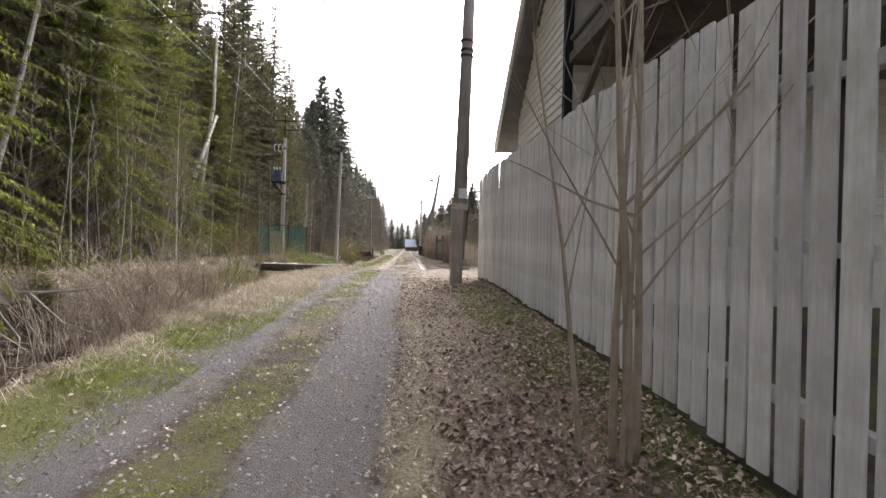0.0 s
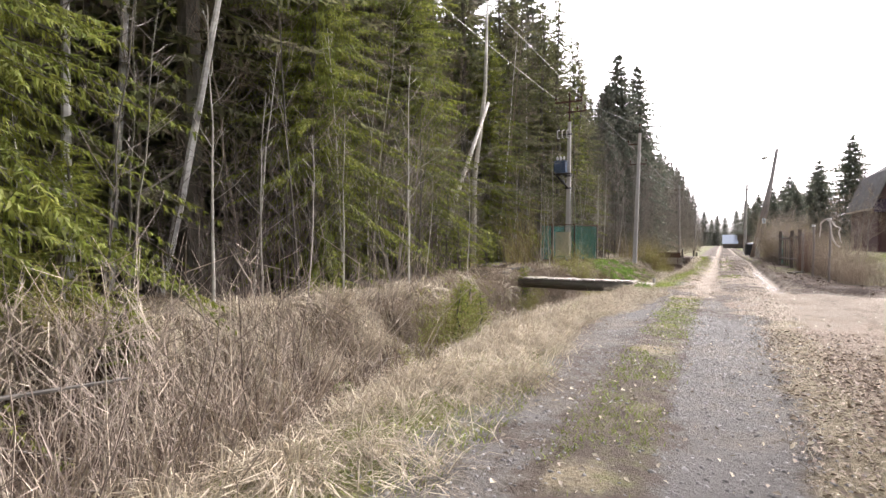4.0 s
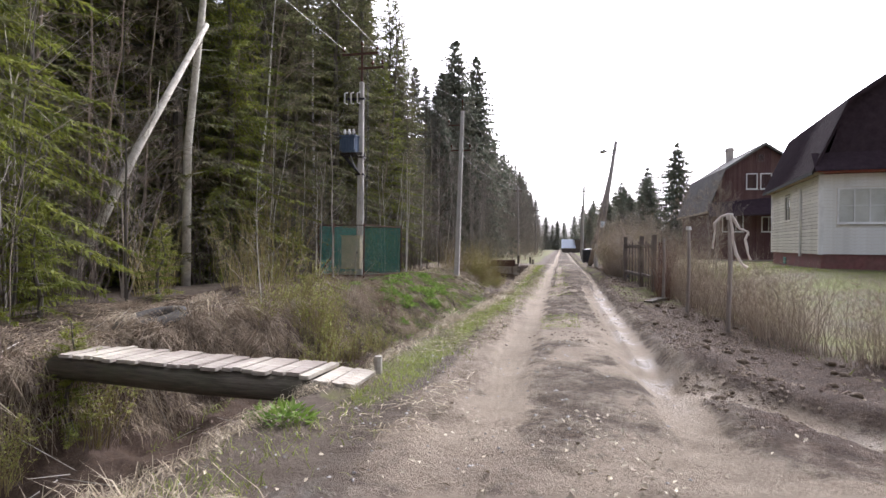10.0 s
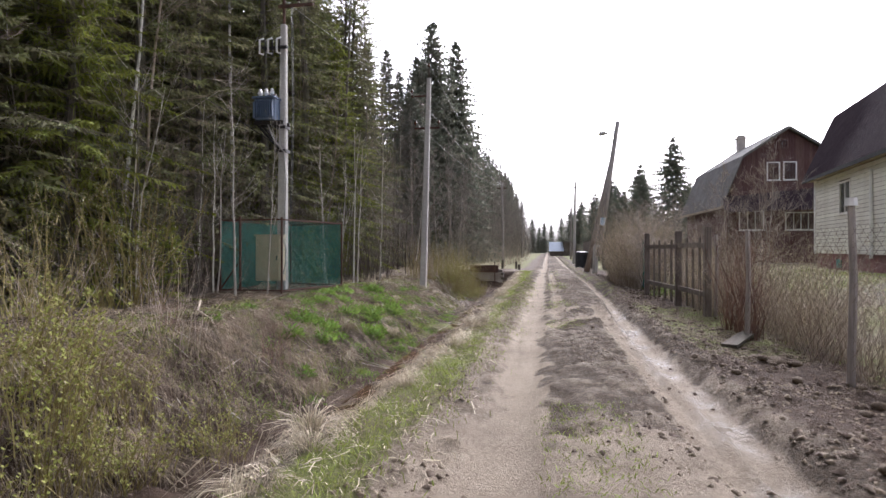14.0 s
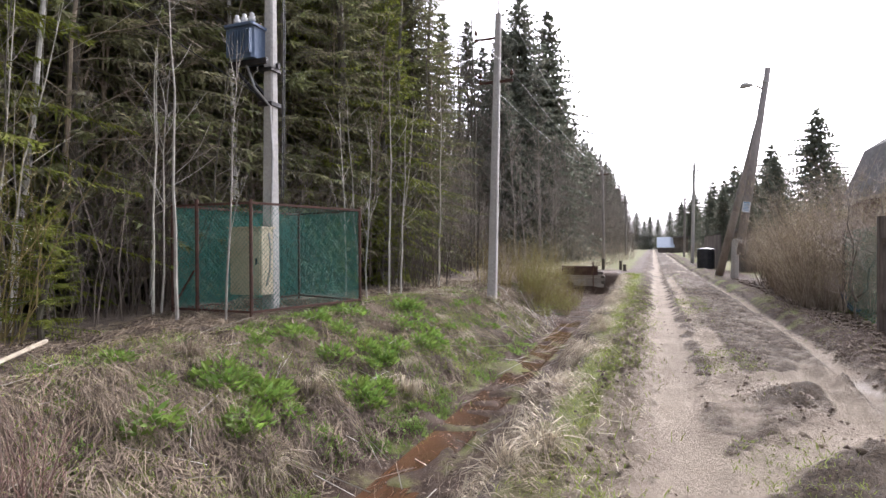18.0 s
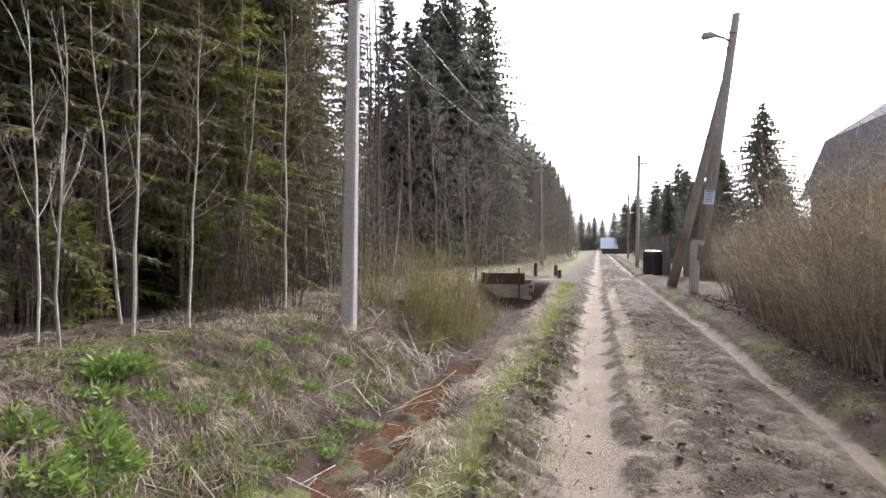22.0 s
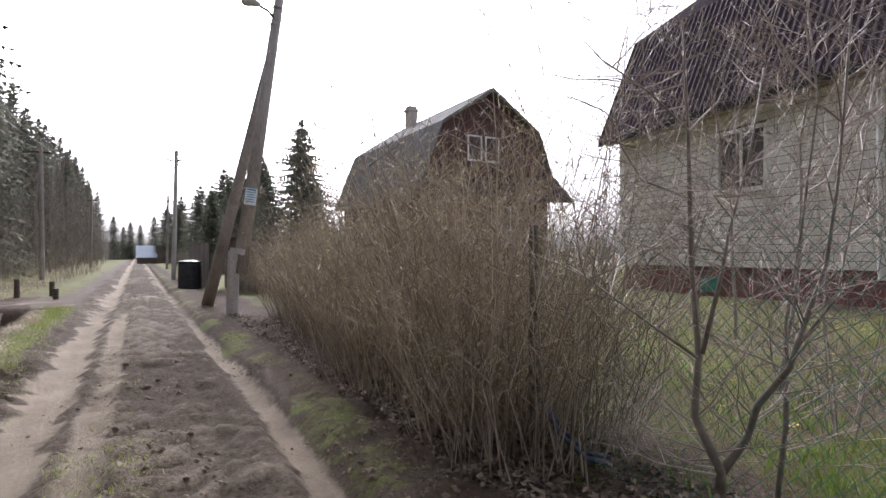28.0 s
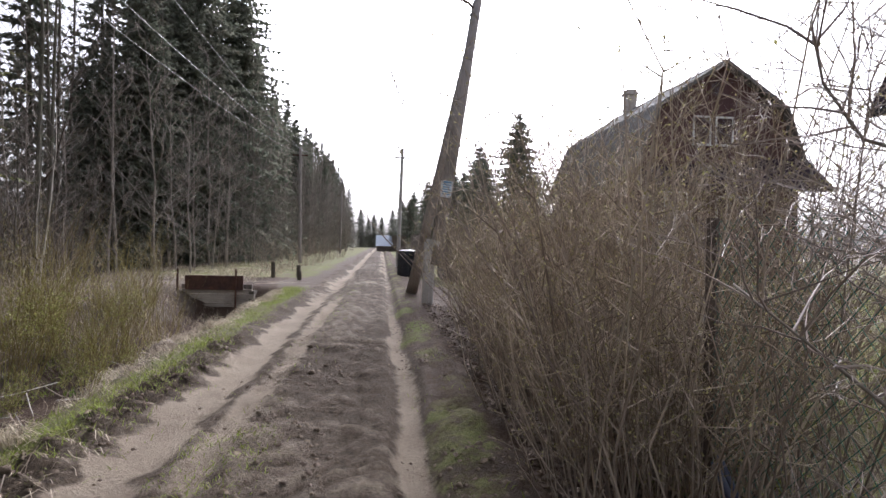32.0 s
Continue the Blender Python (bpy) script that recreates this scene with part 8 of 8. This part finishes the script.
# tussocks of dead grass and clumps of fresh herbs
def tussock(name, label, seed, n, R, L, material, category, group, droop=.9, width=.007, out=.6):
    """Bent blades springing from one root."""
    r = random.Random(seed)
    root = thing(name, label, category, group=group)
    g = Geo()
    for k in range(n):
        a, q = r.uniform(0, 6.283), R * r.random() ** .7
        x, y = q * math.cos(a), q * math.sin(a)
        a += r.gauss(0, .5)
        ln, o = L * r.uniform(.55, 1.25), out * r.uniform(.25, 1.3)
        dx, dy = math.cos(a), math.sin(a)
        pts = [(x, y, -.04), (x + dx * o * .35 * ln, y + dy * o * .35 * ln, .48 * ln), (x + dx * o * .85 * ln, y + dy * o * .85 * ln, (.62 - .25 * droop * o) * ln), (x + dx * o * 1.2 * ln, y + dy * o * 1.2 * ln, (.55 - .8 * droop * o * r.uniform(.6, 1.2)) * ln)]
        b = r.uniform(0, 6.283)
        w = width * r.uniform(.6, 1.3) / 2
        sx, sy = math.cos(b) * w, math.sin(b) * w
        i0 = len(g.v)
        for p_ in pts[:3]:
            g.v.extend(((p_[0] - sx, p_[1] - sy, p_[2]), (p_[0] + sx, p_[1] + sy, p_[2])))
        g.v.append(pts[3])
        g.f.extend(((i0, i0 + 1, i0 + 3, i0 + 2), (i0 + 2, i0 + 3, i0 + 5, i0 + 4), (i0 + 4, i0 + 5, i0 + 6)))
    tagged(part("tuft", g, material, root), kind="stuff")
    return root


def herb(name, label, seed, n, R, material):
    """A low rounded clump of fresh leaves."""
    r = random.Random(seed)
    root = thing(name, label, "herb clump", group="herb clumps on the bank")
    g = Geo()
    for k in range(n):
        a, q = r.uniform(0, 6.283), R * math.sqrt(r.random())
        h = R * .75 * math.sqrt(max(0.02, 1 - (q / R) ** 2)) * r.uniform(.4, 1.1)
        d = Vector((math.cos(a) * .6 + r.gauss(0, .4), math.sin(a) * .6 + r.gauss(0, .4), r.uniform(.1, .9))).normalized()
        sd = d.cross(Vector((r.uniform(-1, 1), r.uniform(-1, 1), .6))).normalized()
        g.kite((q * math.cos(a), q * math.sin(a), h), d, r.uniform(.05, .11), r.uniform(.018, .036), sd)
    tagged(part("foliage", g, material, root), kind="stuff")
    return root


tu = random.Random(77)
PALE_TUFT = [tussock("grass_tussock", "pale straw tussock bent over the ditch edge", 301, 170, .10, .42, M_STRAW, "dry grass", "pale grass tussocks", 1.1, .008, .8),
             tussock("grass_tussock", "low lodged tuft of pale straw", 302, 130, .16, .30, M_STRAW, "dry grass", "pale grass tussocks", 1.3, .007, 1.25)]
DULL_TUFT = [tussock("grass_tussock", "grey-brown dead tussock on the ditch bank", 303, 170, .11, .40, M_DEADGRASS, "dead grass", "dull grass tussocks", 1.2, .008, .9),
             tussock("grass_tussock", "flattened brown tuft of dead grass", 304, 120, .17, .28, M_DEADGRASS, "dead grass", "dull grass tussocks", 1.4, .007, 1.3)]
HERBS = [herb("herb_clump", "fresh bright green herb clump in dead grass", 305, 150, .16, M_HERB), herb("herb_clump", "loose fresh green herb clump in dead grass", 306, 80, .13, M_HERB)]


def free(x, y):
    return not (18.6 < y < 20.4 and -5.4 < x < -1.6)


def tuft(kind, x, y, sc, tip=0.0):
    """Sets a tuft on the ground, tipped over towards the ditch."""
    if free(x, y):
        set_or_copy(kind, x, y, tu.uniform(0, 360), sc, (0, tip))


# hanging over the lip on the forest side
for k in range(90):
    y = tu.uniform(5, 27)
    x = float(ditch_far(y)) + tu.gauss(.08, .16)
    tuft((PALE_TUFT[0] if tu.random() < (.75 if y < 17 else .2) else DULL_TUFT[0]), x, y, tu.uniform(.8, 1.5), tu.uniform(15, 50))
for k in range(45):
    y = tu.uniform(6, 27)
    f = tu.random()
    x = float(ditch_foot(y)) * f + float(ditch_far(y)) * (1 - f)
    tuft(DULL_TUFT[tu.randrange(2)], x, y, tu.uniform(.6, 1.1), tu.uniform(20, 60))
# thick straw on the near edge of the ditch
for k in range(70):
    y = tu.uniform(5.5, 17)
    tuft(PALE_TUFT[1], float(ditch_near(y)) + tu.triangular(-.2, .9, .1), y, tu.uniform(.45, .85) * (.75 if y > 13 else 1), tu.uniform(-35, 0))
for k in range(45):
    y = tu.uniform(18, 50)
    tuft(PALE_TUFT[tu.randrange(2)], float(ditch_near(y)) + tu.gauss(-.02, .1), y, tu.uniform(.4, .75), tu.uniform(-45, -5))
# flat on the forest-side bank
for k in range(60):
    y = tu.uniform(8, 46)
    e = forest_edge(y)
    x = tu.uniform(max(e, -8.6), float(ditch_far(y)) - .1) if y < 27 or tu.random() < .35 else tu.uniform(float(ditch_far(y)) - .2, float(ditch_foot(y)) + .1)
    tuft((PALE_TUFT if tu.random() < .3 else DULL_TUFT)[tu.choice((0, 1, 1))], x, y, tu.uniform(.5, 1.1), tu.uniform(-10, 30))
# herbs
for k in range(90):
    y = tu.triangular(27.5, 44, 33)
    x = tu.triangular(-7.0, float(ditch_foot(y)) + .1, -5.2)
    tuft(HERBS[tu.randrange(2)], x, y, tu.uniform(.7, 1.7))
for x, y in ((-3.4, 9.6), (-4.3, 10.4), (-4.6, 10.9), (-2.2, 18.6), (-2.3, 17.6), (-1.9, 18.3), (-4.4, 24.2)):
    tuft(HERBS[0], x, y, tu.uniform(.7, 1.1))
# lumps of earth in the mud
def lump(name, label, seed):
    r = random.Random(seed)
    g = Geo()
    for j in range(5):
        for i in range(9):
            w, b_ = 6.283 * i / 9, 3.1416 * (j + .5) / 5
            e = 1 + r.uniform(-.25, .25)
            g.v.append((math.sin(b_) * math.cos(w) * e, math.sin(b_) * math.sin(w) * .8 * e, math.cos(b_) * .6 * e))
    for j in range(4):
        for i in range(9):
            g.f.append((j * 9 + i, (j + 1) * 9 + i, (j + 1) * 9 + (i + 1) % 9, j * 9 + (i + 1) % 9))
    g.f.extend((tuple(range(9)), tuple(reversed(range(36, 45)))))
    return tagged(new(name, g.mesh(name, M_CLOD, True)), label, "earth lump", "earth lumps")


LUMP = [lump("earth_lump", "dark lump of dug earth on the verge", 401), lump("earth_lump", "crumbling dark clod of mud", 402)]
lumps = [(2.08 + tu.gauss(0, .13), 27.15 + tu.gauss(0, .13), tu.uniform(.035, .08)) for k in range(26)] + [(2.1 + tu.gauss(0, .15), 36.2 + tu.gauss(0, .4), tu.uniform(.03, .09)) for k in range(20)]
for k in range(90):
    lumps.append((tu.triangular(1.15, 3.0, 1.6), tu.uniform(18.5, 34), tu.uniform(.02, .065)))
for k in range(60):
    lumps.append((tu.uniform(2.2, 7), tu.uniform(18.8, 21.8), tu.uniform(.025, .08)))
for k in range(70):
    lumps.append((tu.choice((tu.uniform(-.35, .7), tu.uniform(-1.2, -.9), tu.uniform(1.15, 2.0))), tu.uniform(29, 45), tu.uniform(.015, .04)))
for k, (x, y, sc) in enumerate(lumps):
    ob = LUMP[k % 2]
    m_ = pose(x, y, spot(x, y, sc * .15), 0, 0, tu.uniform(0, 360))
    if k > 1:
        ob = copy_thing(ob, m_)
    ob.matrix_world = m_ @ Matrix.Diagonal((sc, sc, sc, 1))
# turf torn from the ditch edge, with its grass hanging over
for k, (x, y, a) in enumerate(((-1.66, 36.95, 80), (-1.8, 43.25, 95), (-1.62, 31.0, 85))):
    q = thing("turf_clod", "torn clod of turf overhanging the ditch edge", "turf", pose(x, y, spot(x, y) - .02, 0, -18, a), "turf clods")
    g = Geo()
    for j in range(6):
        for i in range(12):
            w, b_ = 6.283 * i / 12, 3.1416 * (j + .5) / 6
            e = 1 + pl.uniform(-.18, .18)
            g.v.append((math.sin(b_) * math.cos(w) * .30 * e, math.sin(b_) * math.sin(w) * .17 * e, math.cos(b_) * .10 * e))
    for j in range(5):
        for i in range(12):
            g.f.append((j * 12 + i, (j + 1) * 12 + i, (j + 1) * 12 + (i + 1) % 12, j * 12 + (i + 1) % 12))
    g.f.append(tuple(range(12)))
    g.f.append(tuple(reversed(range(60, 72))))
    part("soil", g, M_CLOD, q, "dark crumbling soil")
    g = Geo()
    for i in range(160):
        u, v = pl.uniform(-.28, .28), pl.uniform(-.14, .14)
        d = Vector((pl.uniform(-.5, .5), pl.uniform(-.2, 1.0), pl.uniform(-.5, .8))).normalized()
        g.spike((u, v, .08), d, pl.uniform(.08, .2), .008, (d.y, -d.x, 0))
    tagged(part("grass_tuft", g, M_STRAW, q), kind="stuff")
# roots and clods on the bare bank
gs = Geo()
for k in range(150):
    y = pl.uniform(1.5, 9.5)
    x = float(ditch_far(y)) + pl.uniform(-.1, 1.6)
    a, L = pl.gauss(0, .7), pl.uniform(.3, .9)
    z = spot(x, y)
    pts = [(x, y, z + .03)]
    for i in range(3):
        x2, y2 = pts[-1][0] + math.cos(a) * L / 3, pts[-1][1] + math.sin(a) * L / 3
        pts.append((x2, y2, max(spot(x2, y2, .01), pts[-1][2] - pl.uniform(.04, .2))))
        a += pl.gauss(0, .4)
    gs.tube(pts, [.010, .008, .006, .003], 4, False)
tagged(new("bank_roots", gs.mesh("bank_roots", M_BRUSH)), "thin brown roots hanging from the eroded bank", "roots", kind="stuff")
ys = RNG.uniform(1, 10, 2600)
xs = ditch_far(ys) + RNG.uniform(0, 2.6, 2600)
pebbles("earth_clods", xs, ys, .035, M_CLOD, "crumbled earth clods on the eroded bank", "earth")
# dead sticks on the banks
gs = Geo()
for k in range(420):
    x, y = pl.uniform(-7, -2.5), pl.uniform(3, 48)
    a, L = pl.uniform(0, 6.28), pl.uniform(.2, .9)
    gs.tube([(x, y, spot(x, y, .03)), (x + math.cos(a) * L, y + math.sin(a) * L, spot(x + math.cos(a) * L, y + math.sin(a) * L, pl.uniform(.02, .15)))], [.006, .003], 3, False)
tagged(new("dead_sticks", gs.mesh("dead_sticks", M_PALE)), "pale dead sticks and stalks on the ditch banks", "sticks", kind="stuff")
fl_ = Geo()
for k in range(26):
    x, y = pl.uniform(3.1, 6.5), pl.uniform(34.5, 39.5)
    z = spot(x, y) + pl.uniform(.16, .26)
    for j in range(5):
        a = 6.28 * j / 5
        fl_.kite((x, y, z), (math.cos(a) * .9, math.sin(a) * .9, .3), .03, .02, (-math.sin(a), math.cos(a), 0))
tagged(new("daffodils", fl_.mesh("daffodils", M_YELLOW)), "small yellow spring flowers in the garden", "flowers", kind="stuff")
